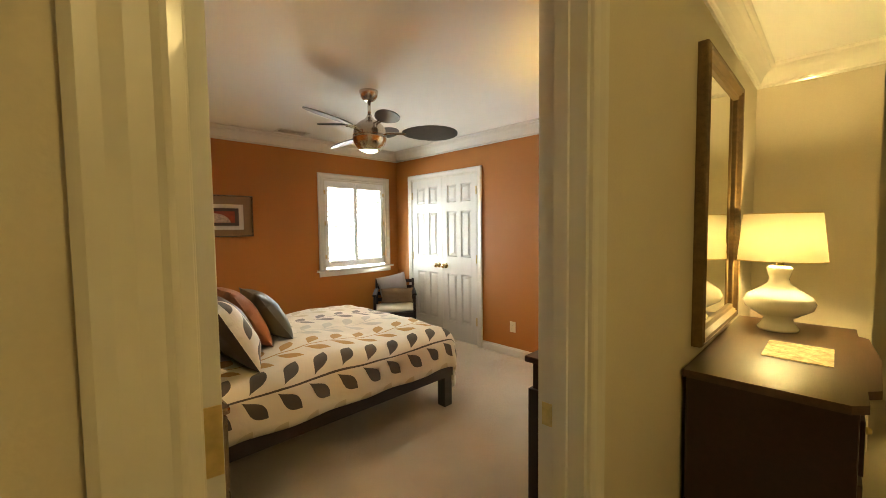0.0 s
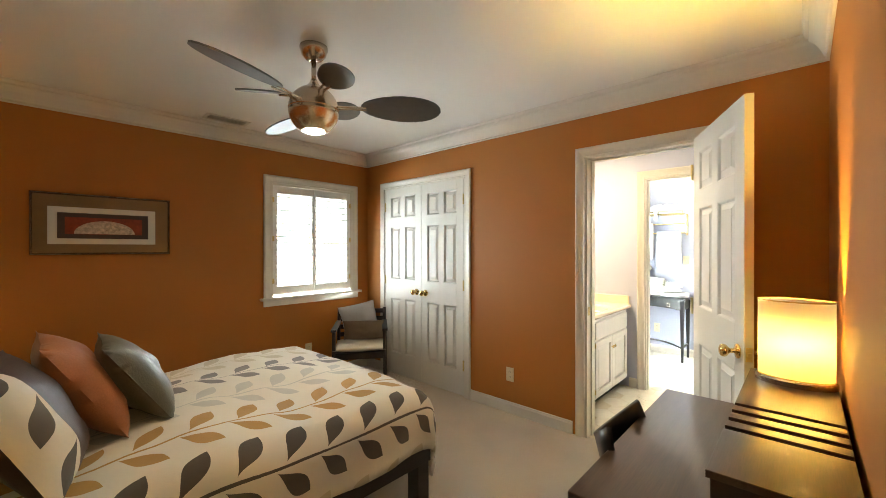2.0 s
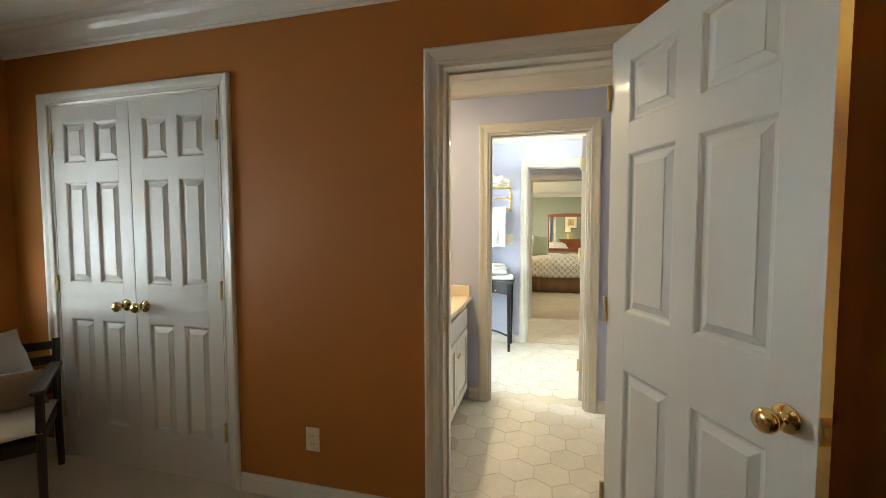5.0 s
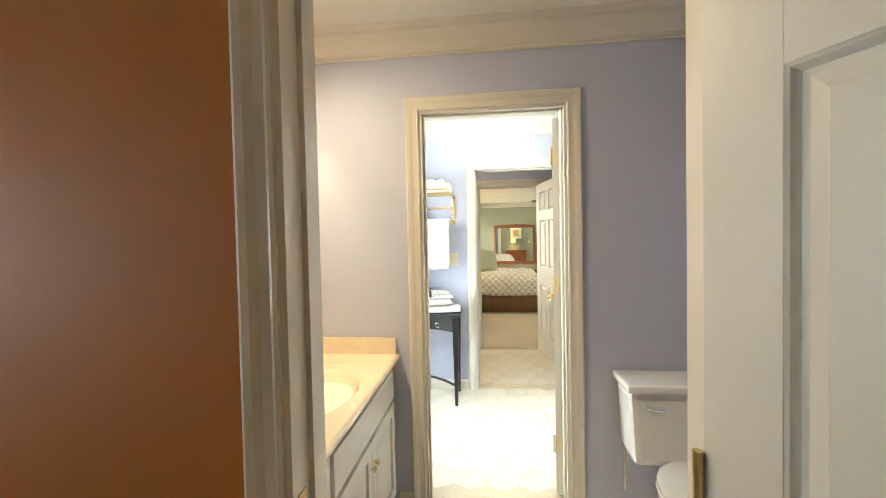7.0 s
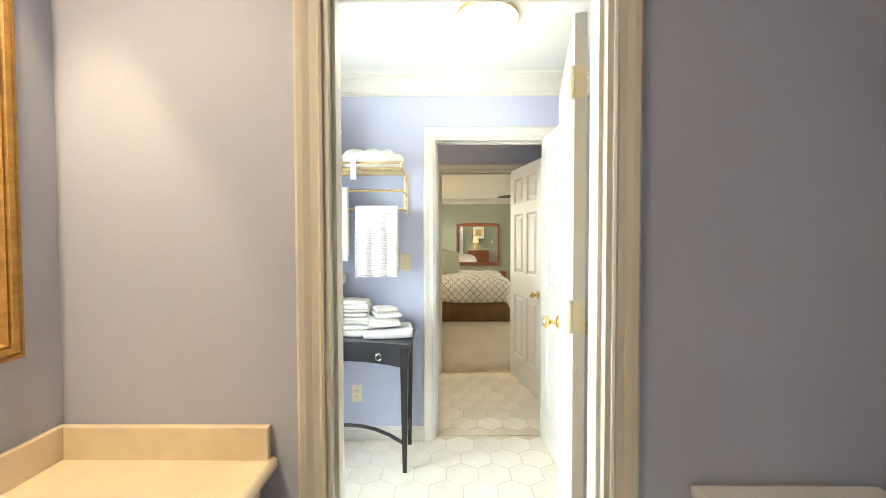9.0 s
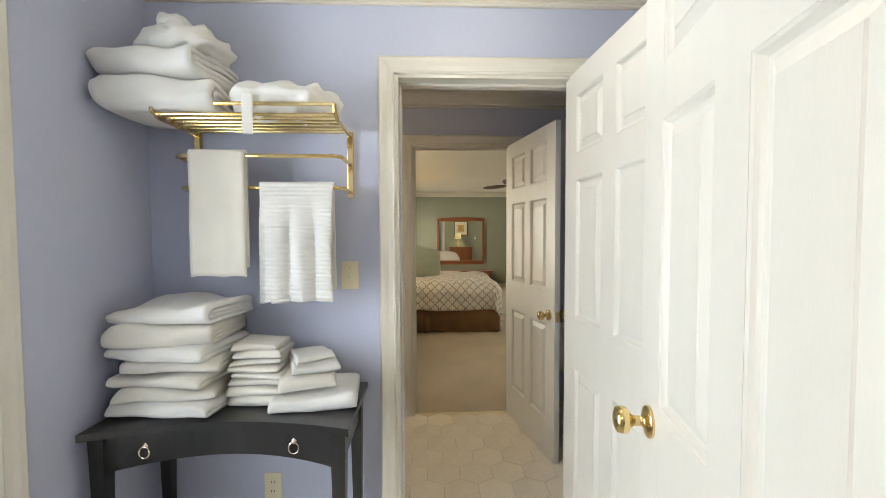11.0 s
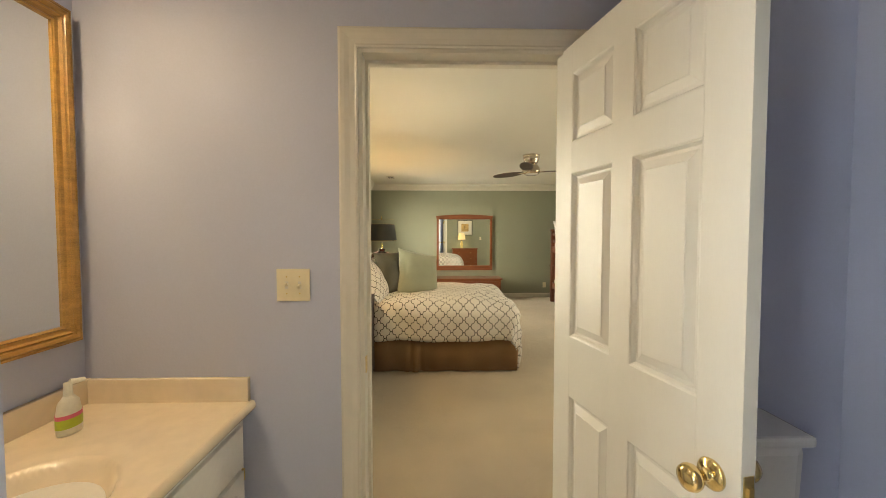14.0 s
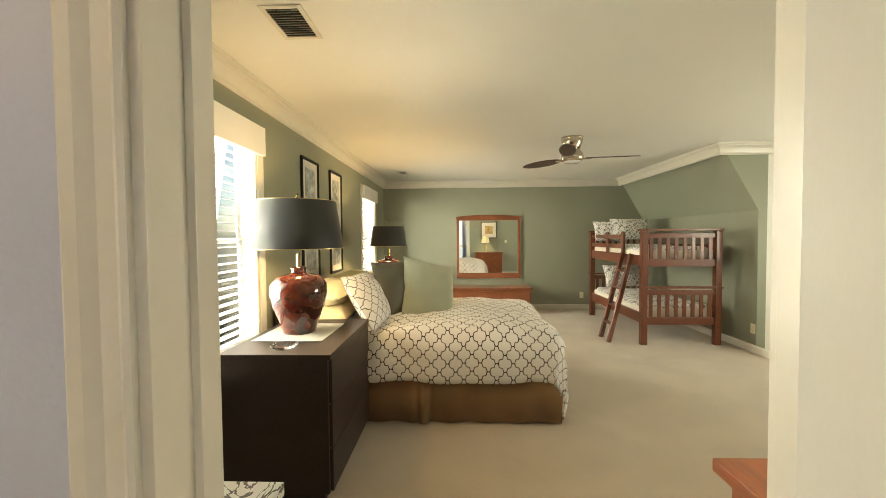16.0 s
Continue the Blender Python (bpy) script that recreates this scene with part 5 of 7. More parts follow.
for sx in (-0.26, 0.26):
    part("leg", tube([(sx, 0.25, 0.0), (sx, 0.24, 0.40), (sx, 0.22, 0.62)], [0.016, 0.020, 0.018], 8), M_ESPRESSO, arm)
    part("leg", tube([(sx, -0.30, 0.0), (sx, -0.25, 0.40), (sx, -0.32, 0.78)], [0.016, 0.020, 0.017], 8), M_ESPRESSO, arm)
    part("armrest", boxes(((sx - 0.028, -0.29, 0.62), (sx + 0.028, 0.27, 0.645)), bevel=0.008), M_ESPRESSO, arm)
part("seat_frame", boxes(((-0.26, -0.25, 0.33), (0.26, 0.25, 0.395)), bevel=0.006), M_ESPRESSO, arm)
part("seat", turned(pillow_mesh(0.54, 0.52, 0.09, 12, 0.02, 0.002), Matrix.Translation((0, 0.0, 0.425))), M_SEAT, arm, "cream upholstered seat", smooth=True)
for k in range(4):
    z = 0.46 + k * 0.085
    part("back_slat", boxes(((-0.25, -0.28 - 0.018 * k, z), (0.25, -0.262 - 0.018 * k, z + 0.05)), bevel=0.004), M_ESPRESSO, arm)
ac = pose(3.64, 4.87, 0, 0, 0, 142) @ Matrix.Scale(0.93, 4)
pillow("throw_pillow", "pale grey square cushion on the corner chair", 0.40, 0.42, 0.13, M_GREYCLOTH, ac @ Matrix.Translation((0.02, -0.19, 0.66)) @ Matrix.Rotation(radians(12), 4, 'Y') @ Matrix.Rotation(radians(72), 4, 'X'), 11)
pillow("throw_pillow", "taupe lumbar cushion on the corner chair", 0.44, 0.24, 0.12, M_TAUPE, ac @ Matrix.Translation((-0.03, -0.04, 0.575)) @ Matrix.Rotation(radians(68), 4, 'X'), 12)

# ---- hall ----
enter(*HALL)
buffet = thing("buffet", "dark mahogany hallway buffet with overhanging shaped top", "sideboard")
BX0, BX1, BY0, BY1 = 2.34, 3.56, 0.80, 1.265
part("body", boxes(((BX0, BY0, 0.06), (BX1, BY1, 0.815)), bevel=0.004), M_MAHOGANY, buffet)
part("plinth", boxes(((BX0 + 0.02, BY0 + 0.03, 0), (BX1 - 0.02, BY1, 0.0595))), M_MAHOGANY, buffet)
bm = bmesh.new()
outl = [(BX0 - 0.02, BY1 + 0.008), (BX0 - 0.02, BY0 + 0.02), (BX0 + 0.02, BY0 - 0.02), (BX0 + 0.16, BY0 - 0.02), (BX0 + 0.20, BY0 - 0.055), ((BX0 + BX1) / 2, BY0 - 0.075), (BX1 - 0.20, BY0 - 0.055), (BX1 - 0.16, BY0 - 0.02), (BX1 + 0.01, BY0 - 0.02), (BX1 + 0.01, BY1 + 0.008)]
lo = [bm.verts.new((x, y, 0.816)) for x, y in outl]
hi = [bm.verts.new((x, y, 0.845)) for x, y in outl]
bm.faces.new(lo[::-1])
bm.faces.new(hi)
for i in range(len(outl)):
    bm.faces.new((lo[i], lo[(i + 1) % len(outl)], hi[(i + 1) % len(outl)], hi[i]))
part("top", bm, M_DARKTOP, buffet)
for k in range(3):
    a = BX0 + 0.05 + k * 0.385
    dr = part("drawer", boxes(((a, BY0 - 0.014, 0.60), (a + 0.35, BY0 - 0.001, 0.78)), bevel=0.004), M_MAHOGANY, buffet)
    part("pull", turned(lathe([(0, 0), (0.008, 0.0), (0.014, 0.012), (0.010, 0.022), (0, 0.024)], 12), Matrix.Translation((a + 0.175, BY0 - 0.0145, 0.69)) @ Matrix.Rotation(radians(90), 4, 'X')), M_OLDBRASS, dr)
    part("door", boxes(((a, BY0 - 0.014, 0.10), (a + 0.35, BY0 - 0.001, 0.57)), bevel=0.004), M_MAHOGANY, buffet)
run = place("table_runner", boxes(((2.72, 0.86, 0.846), (3.02, 1.08, 0.8495)), bevel=0.001), M_RUNNER)
tagged(run, "patterned gold and rust woven mat on the buffet", "place mat")


def gourd_base(o):
    part("body", lathe([(0, 0), (0.085, 0), (0.088, 0.012), (0.070, 0.035), (0.060, 0.06), (0.095, 0.085), (0.140, 0.115), (0.150, 0.145), (0.135, 0.180), (0.085, 0.215), (0.048, 0.245), (0.040, 0.27), (0.048, 0.295), (0.054, 0.325), (0.045, 0.335), (0.0, 0.337)], 32), M_CERAMIC, o, "glazed white ceramic gourd body", smooth=True)
    part("neck", lathe([(0, 0.337), (0.016, 0.337), (0.016, 0.40), (0, 0.40)], 12), M_BRASS, o)


drum_lamp("table_lamp", "lit white ceramic gourd lamp with cream drum shade", 3.31, 1.075, 0.846, 0.185, 0.245, gourd_base, 0.365, 17, YELLOW, M_SHADE, taper=0.86)

# Unseen ceiling bulb behind the start, inferred from the lit hall casing
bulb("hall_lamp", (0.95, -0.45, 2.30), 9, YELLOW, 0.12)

# ---- vanities and toilets ----
enter(*WASH)


def vanity(name, label, x0, x1, y0, yb, drop):
    """A vanity cabinet against a north wall, with a moulded top and oval bowl of its own."""
    v = thing(name, label, "vanity")
    part("body", boxes(((x0, y0 + 0.02, 0.09), (x1, yb - 0.002, 0.785 - drop)),), M_VANITY, v)
    part("toe_kick", boxes(((x0, y0 + 0.09, 0.0), (x1, yb - 0.002, 0.0895))), M_DARK, v)
    w = x1 - x0
    dw = 0.36
    for k, (za, zb) in enumerate(((0.62 - drop, 0.76 - drop), (0.44 - drop, 0.60 - drop), (0.27, 0.42 - drop), (0.11, 0.25))):
        dr = part("drawer", boxes(((x0 + 0.03, y0 + 0.004, za), (x0 + dw - 0.02, y0 + 0.0195, zb)), bevel=0.004), M_VANITY, v)
        part("knob", turned(lathe([(0, 0), (0.006, 0), (0.006, 0.010), (0.013, 0.014), (0.013, 0.020), (0, 0.024)], 12), Matrix.Translation((x0 + dw / 2, y0 + 0.0038, (za + zb) / 2)) @ Matrix.Rotation(radians(90), 4, 'X')), M_BRASS, dr)
    part("false_front", boxes(((x0 + dw + 0.01, y0 + 0.004, 0.62 - drop), (x1 - 0.03, y0 + 0.0195, 0.76 - drop)), bevel=0.004), M_VANITY, v)
    mid = (x0 + dw + x1 - 0.02) / 2
    for i, (a, b) in enumerate(((x0 + dw + 0.01, mid - 0.003), (mid + 0.003, x1 - 0.03))):
        bm = boxes(((a, y0 + 0.004, 0.11), (a + 0.05, y0 + 0.0195, 0.60 - drop)), ((b - 0.05, y0 + 0.004, 0.11), (b, y0 + 0.0195, 0.60 - drop)), ((a + 0.05, y0 + 0.004, 0.11), (b - 0.05, y0 + 0.0195, 0.165)), ((a + 0.05, y0 + 0.004, 0.545 - drop), (b - 0.05, y0 + 0.0195, 0.60 - drop)))
        dd = part("door", bm, M_VANITY, v)
        pb = bmesh.new()
        loops = []
        for ins, y in ((0.0, y0 + 0.016), (0.030, y0 + 0.007)):
            loops.append([pb.verts.new((x, y, z)) for x, z in ((a + 0.05 + ins, 0.165 + ins), (b - 0.05 - ins, 0.165 + ins), (b - 0.05 - ins, 0.545 - drop - ins), (a + 0.05 + ins, 0.545 - drop - ins))])
        for q in range(4):
            pb.faces.new((loops[0][q], loops[0][(q + 1) % 4], loops[1][(q + 1) % 4], loops[1][q]))
        pb.faces.new(loops[1])
        part("panel", pb, M_VANITY, dd)
        kx = b - 0.022 if i == 0 else a + 0.022
        part("knob", turned(lathe([(0, 0), (0.006, 0), (0.006, 0.010), (0.013, 0.014), (0.013, 0.020), (0, 0.024)], 12), Matrix.Translation((kx, y0 + 0.0038, 0.50 - drop)) @ Matrix.Rotation(radians(90), 4, 'X')), M_BRASS, dd)
        for zc in (0.16, 0.55):
            part("hinge", boxes(((a - 0.004 if i == 0 else b - 0.002, y0 + 0.0025, zc - 0.02), (a + 0.002 if i == 0 else b + 0.004, y0 + 0.012, zc + 0.02))), M_OLDBRASS, dd)
    return v


def vanity_top(x0, x1, y0, yb, bowl, label, z):
    """Moulded top: a sheet with a sunk oval bowl, rounded front edge, back and side splash."""
    o = thing("sink_counter", label, "countertop")
    bm = bmesh.new()
    bx, by, ra, rb = bowl
    nx, ny = 116, 66
    rows = []
    for i in range(nx + 1):
        row = []
        for j in range(ny + 1):
            x, y = x0 + (x1 - x0) * i / nx, y0 + (yb - y0) * j / ny
            e = math.hypot((x - bx) / ra, (y - by) / rb)
            dz = 0.0
            if e < 1.0:
                dz = -0.13 * (1 - e ** 2.6) ** 0.75 - 0.004
            elif e < 1.22:
                dz = -0.004 * math.cos((e - 1.0) / 0.22 * math.pi / 2)
            row.append(bm.verts.new((x, y, z + dz)))
        rows.append(row)
    for i in range(nx):
        for j in range(ny):
            bm.faces.new((rows[i][j], rows[i + 1][j], rows[i + 1][j + 1], rows[i][j + 1]))
    part("counter_surface", bm, M_MARBLE, o, smooth=True)
    bm = bmesh.new()
    prof = [(0.0, 0.0), (-0.008, -0.003), (-0.012, -0.012), (-0.012, -0.026), (-0.006, -0.034), (0.02, -0.036)]
    a = [bm.verts.new((x0, y0 + d, z + h)) for d, h in prof]
    b = [bm.verts.new((x1, y0 + d, z + h)) for d, h in prof]
    for k in range(len(prof) - 1):
        bm.faces.new((a[k], b[k], b[k + 1], a[k + 1]))
    part("front_edge", bm, M_MARBLE, o, smooth=True)
    part("backsplash", boxes(((x0, yb - 0.021, z - 0.003), (x1, yb - 0.001, z + 0.085)), bevel=0.004), M_MARBLE, o)
    part("side_splash", boxes(((x1 - 0.02, y0 + 0.004, z - 0.003), (x1 - 0.001, yb - 0.022, z + 0.085)), bevel=0.004), M_MARBLE, o)
    part("drain", lathe([(0, z - 0.126), (0.024, z - 0.126), (0.026, z - 0.130), (0, z - 0.131)], 16, bx, by), M_CHROME, o)
    return o


def faucet(x, y, z):
    o = thing("faucet", "brass centreset faucet with clear acrylic handles", "faucet", Matrix.Translation((x, y, z)))
    part("base_plate", boxes(((-0.085, -0.026, 0.0), (0.085, 0.026, 0.016)), bevel=0.006), M_BRASS, o)
    part("spout", tube([(0, 0.0, 0.014), (0, -0.01, 0.04), (0, -0.06, 0.055), (0, -0.115, 0.042), (0, -0.120, 0.032)], [0.017, 0.016, 0.013, 0.011, 0.011], 12), M_BRASS, o, smooth=True)
    for s in (-1, 1):
        h = part("handle", lathe([(0, 0.016), (0.016, 0.016), (0.014, 0.028), (0, 0.028)], 14, s * 0.062), M_BRASS, o)
        part("acrylic_knob", lathe([(0, 0.029), (0.014, 0.029), (0.024, 0.038), (0.026, 0.052), (0.020, 0.064), (0, 0.067)], 8, s * 0.062), M_ACRYLIC, o, "clear faceted acrylic knob")
    return o


def soap(x, y, z, body, label, bands=False):
    o = thing("soap_dispenser", label, "soap bottle", Matrix.Translation((x, y, z)))
    part("bottle", turned(lathe([(0, 0), (0.034, 0), (0.037, 0.01), (0.036, 0.06), (0.030, 0.095), (0.015, 0.112), (0, 0.114)], 20), Matrix.Diagonal((1, 0.65, 1, 1))), body, o, smooth=True)
    part("pump", tube([(0, 0, 0.112), (0, 0, 0.150), (0.004, -0.004, 0.152), (0.034, -0.02, 0.150)], [0.012, 0.010, 0.009, 0.006], 10), M_SOAPWHITE, o)
    if bands:
        for za, zb, mm in ((0.022, 0.050, M_LIME), (0.050, 0.062, M_PINK)):
            part("label", turned(lathe([(0.0378, za), (0.0378, zb), (0.0370, zb), (0.0370, za), (0.0378, za)], 20, closed=False), Matrix.Diagonal((1, 0.66, 1, 1))), mm, o)
    return o


vanity("vanity_cabinet", "white painted washroom vanity with drawers and doors", 4.215, 5.395, 2.80, 3.34, 0.018)
vanity_top(4.21, 5.406, 2.79, 3.338, (4.88, 3.03, 0.27, 0.19), "cream moulded marble vanity top with oval bowl", 0.817)
faucet(4.89, 3.25, 0.818)
soap(4.715, 3.20, 0.818, M_SOAP, "orange hand soap pump bottle on the vanity")
enter(*GUEST)
vanity("vanity_cabinet", "white painted far washroom vanity with drawers and doors", 7.29, 8.43, 2.65, 3.225, 0.035)
vanity_top(7.288, 8.441, 2.64, 3.223, (7.80, 2.91, 0.29, 0.20), "cream moulded marble vanity top with oval bowl", 0.80)
faucet(7.80, 3.145, 0.801)
soap(8.22, 3.08, 0.801, M_SOAPWHITE, "white hand soap pump bottle with pink and lime label", True)
for room, lx, ly, w, sx, sy, beam in ((GUEST, 7.75, 3.10, 11, 8.22, 3.13, 44), (WASH, 4.62, 3.20, 17, 5.18, 3.22, 60)):
    enter(*room)
    # Unseen area light, added to lift the ambient level around the downlight
    area("vanity_lamp", (lx, ly, 2.30), (lx, ly - 0.25, 0.8), 0.5, 0.08, w, (1.0, 0.76, 0.48))
    down = bpy.data.lights.new("downlight", 'SPOT')
    down.energy, down.color, down.shadow_soft_size, down.spot_size, down.spot_blend = beam, (1.0, 0.74, 0.44), 0.03, radians(46), 0.35
    new("downlight", down).matrix_world = ROOM @ look((sx, sy, CEIL - 0.01), (sx, sy - 0.02, 0.0))


def toilet(name, x, y, label):
    """A two-piece toilet with its tank to the east."""
    o = thing(name, label, "toilet", Matrix.Translation((x, y, 0)))
    bm = bmesh.new()
    box(bm, (-0.205, -0.222, 0.39), (-0.005, 0.222, 0.715), 0.03)
    for v in bm.verts:
        k = (v.co.z - 0.39) / 0.325
        v.co.y *= 0.92 + 0.08 * k
    part("tank", bm, M_PORCELAIN, o, smooth=False)
    part("tank_lid", boxes(((-0.222, -0.238, 0.7155), (-0.003, 0.238, 0.752)), bevel=0.012), M_PORCELAIN, o)
    part("flush_lever", tube([(-0.206, 0.150, 0.655), (-0.222, 0.150, 0.655), (-0.226, 0.135, 0.654), (-0.226, 0.09, 0.650)], [0.011, 0.009, 0.007, 0.008], 10), M_CHROME, o)
    bm = bmesh.new()
    rings = []
    n = 28
    for z, sx, sy, cx in ((0.0, 0.20, 0.105, -0.34), (0.10, 0.19, 0.10, -0.34), (0.22, 0.21, 0.12, -0.38), (0.33, 0.25, 0.17, -0.42), (0.385, 0.265, 0.185, -0.43)):
        rings.append([bm.verts.new((cx + sx * math.cos(2 * math.pi * i / n), sy * math.sin(2 * math.pi * i / n), z)) for i in range(n)])
    for a, b in zip(rings, rings[1:]):
        for i in range(n):
            bm.faces.new((a[i], a[(i + 1) % n], b[(i + 1) % n], b[i]))
    bm.faces.new(rings[0])
    bm.faces.new(rings[-1])
    part("bowl", bm, M_PORCELAIN, o, smooth=True)
    for nm, za, zb, s in (("seat", 0.386, 0.404, 1.0), ("seat_lid", 0.405, 0.424, 0.985)):
        bm = lathe([(0, za), (0.185 * s, za), (0.190 * s, za + 0.006), (0.186 * s, zb - 0.005), (0.17 * s, zb), (0, zb)], 32)
        bm.transform(Matrix.Translation((-0.44, 0, 0)) @ Matrix.Diagonal((1.38, 1, 1, 1)))
        part(nm, bm, M_PORCELAIN, o, smooth=True)
    part("supply_pipe", tube([(-0.06, 0.20, 0.388), (-0.06, 0.20, 0.20), (-0.01, 0.20, 0.17)], 0.006, 8), M_CHROME, o)
    return o


toilet("toilet", 5.405, 1.492, "white porcelain toilet with closed lid beside the doorway")
enter(*GUEST)
toilet("toilet", 8.44, 1.01, "white porcelain toilet in the dim far washroom")

# ---- bath ----
enter(*BATH)
table = thing("console_table", "black lacquered console table with concave front and two pulls", "table")
TX0, TX1, TY0, TY1, TZ = 6.715, 7.115, 2.405, 3.245, 0.765
n = 14


def bow(j, x, deep):
    f = j / n * 2 - 1
    return x + deep * (1 - f * f)


bm = bmesh.new()
lo, hi = [], []
for z, arr in ((TZ - 0.024, lo), (TZ, hi)):
    for j in range(n + 1):
        arr.append(bm.verts.new((bow(j, TX0, 0.07), TY0 + (TY1 - TY0) * j / n, z)))
    arr.append(bm.verts.new((TX1, TY1, z)))
    arr.append(bm.verts.new((TX1, TY0, z)))
bm.faces.new(lo)
bm.faces.new(hi)
for i in range(len(lo)):
    k = (i + 1) % len(lo)
    bm.faces.new((lo[i], lo[k], hi[k], hi[i]))
part("top", bm, M_BLACK, table)
bm = bmesh.new()
a0, a1, b0, b1 = [], [], [], []
for j in range(n + 1):
    y = TY0 + 0.035 + (TY1 - TY0 - 0.07) * j / n
    low = TZ - 0.145 + 0.022 * (1 - (j / n * 2 - 1) ** 2)
    for arr, dx, z in ((a0, 0.025, low), (a1, 0.025, TZ - 0.0245), (b0, 0.045, low), (b1, 0.045, TZ - 0.0245)):
        arr.append(bm.verts.new((bow(j, TX0, 0.07) + dx, y, z)))
for j in range(n):
    for p, q in ((a0, a1), (a1, b1), (b1, b0), (b0, a0)):
        bm.faces.new((p[j], p[j + 1], q[j + 1], q[j]))
part("front_apron", bm, M_BLACK, table)
for ya in (TY0 + 0.03, TY1 - 0.048):
    part("side_apron", boxes(((TX0 + 0.05, ya, TZ - 0.14), (TX1 - 0.03, ya + 0.018, TZ - 0.0245))), M_BLACK, table)
for lx, ly, sy in ((TX0 + 0.045, TY0 + 0.04, 1), (TX0 + 0.045, TY1 - 0.04, -1), (TX1 - 0.04, TY0 + 0.04, 1), (TX1 - 0.04, TY1 - 0.04, -1)):
    bm = bmesh.new()
    vs = box(bm, (lx - 0.024, ly - 0.024, 0), (lx + 0.024, ly + 0.024, TZ - 0.0245), 0)
    for v in vs:
        if v.co.z < 0.1:
            v.co.x, v.co.y = lx + (v.co.x - lx) * 0.5, ly + (v.co.y - ly) * 0.5
    part("leg", bm, M_BLACK, table)
part("stretcher", tube([(TX0 + 0.05 + 0.16 * (1 - (k / 8 * 2 - 1) ** 2), TY0 + 0.05 + (TY1 - TY0 - 0.10) * k / 8, 0.17 + 0.03 * (1 - (k / 8 * 2 - 1) ** 2)) for k in range(9)], 0.011, 8), M_BLACK, table)
for ly in (TY0 + 0.045, TY1 - 0.045):
    part("stretcher", tube([(TX0 + 0.05, ly, 0.17), (TX1 - 0.05, ly, 0.17)], 0.011, 8), M_BLACK, table)
for ly in (2.60, 3.08):
    f = (ly - TY0) / (TY1 - TY0) * 2 - 1
    xx = TX0 + 0.07 * (1 - f * f) + 0.024
    pl = part("pull", turned(lathe([(0, 0), (0.008, 0), (0.010, 0.008), (0.004, 0.014), (0, 0.014)], 10), Matrix.Translation((xx, ly, TZ - 0.07)) @ Matrix.Rotation(radians(-90), 4, 'Y')), M_NICKEL, table)
    part("ring", tube([(xx - 0.012, ly + 0.017 * math.sin(a), TZ - 0.09 + 0.019 * math.cos(a)) for a in [2 * math.pi * k / 14 for k in range(15)]], 0.0025, 6), M_NICKEL, pl)


def folded(w, d, h, layers, seed, slump=0.010):
    """A folded towel: nested soft folds, closed round edge at y=-d/2."""
    bm = bmesh.new()
    n = 18
    shells = 1 if layers < 3 else 2
    th = h / (2 * shells) * 0.93
    for s in range(shells):
        inset = s * h / (2 * shells)
        R = h / 2 - inset
        back = d / 2 - 0.012 * (noise.noise(Vector((seed, s, 3.0))) + 0.6)
        cy = -d / 2 + inset * 0.9 + R
        outer, inner = [], []
        for k in range(5):
            outer.append((back - 0.004 * (k == 0) + (cy - back) * k / 5, R * (0.94 if k == 0 else 1.0)))
        for k in range(9):
            q = math.pi / 2 + math.pi * k / 8
            outer.append((cy + R * math.cos(q), R * math.sin(q)))
        for k in range(1, 6):
            outer.append((cy + (back - 0.008 - cy) * k / 5, -R * (0.94 if k == 5 else 1.0)))
        ri = max(R - th, 0.0012)
        for k in range(4):
            inner.append((back - 0.008 + (cy - back + 0.008) * k / 4, -ri))
        for k in range(5):
            q = math.pi * 1.5 - math.pi * k / 4
            inner.append((cy + ri * math.cos(q), ri * math.sin(q)))
        for k in range(1, 5):
            inner.append((cy + (back - cy) * k / 4, ri))
        loop = outer + inner
        rings = []
        for i in range(n + 1):
            u = i / n * 2 - 1
            e = max(0.0, abs(u) - 0.86) / 0.14
            x = u * w / 2
            sag = 0.10 * h * math.sin(x * 9 + seed * 1.7) - 0.14 * h * e * e
            ring = []
            for y, z in loop:
                k = (z + h / 2) / h
                q = Vector((x * 8 + seed * 3.1, y * 8 + s, z * 22 + seed))
                dy = slump * 1.6 * noise.noise(q) + 0.006 * math.sin(x * 14 + seed + 2.5 * z / h)
                dz = (sag + 0.42 * h * noise.noise(Vector((x * 6, y * 6, seed)))) * k + slump * 0.7 * noise.noise(q + Vector((0, 9, 0)))
                ring.append(bm.verts.new((x * (1 - 0.02 * e), y + dy, h / 2 + z * (1 - 0.10 * e) + dz)))
            rings.append(ring)
        m = len(loop)
        for r0, r1 in zip(rings, rings[1:]):
            for k in range(m):
                bm.faces.new((r0[k], r1[k], r1[(k + 1) % m], r0[(k + 1) % m]))
        bm.faces.new(rings[0])
        bm.faces.new(rings[-1][::-1])
    bmesh.ops.recalc_face_normals(bm, faces=bm.faces)
    return bm


def towel(x, y, z, w, d, h, layers, yaw, seed, material, label, group="folded towels on the table"):
    o = place("folded_towel", folded(w, d, h, layers, seed), material, None, smooth=True)
    o.matrix_world = ROOM @ pose(x, y, z, 0, 0, yaw)
    return tagged(o, label, "towel", group)


zz = TZ + 0.004
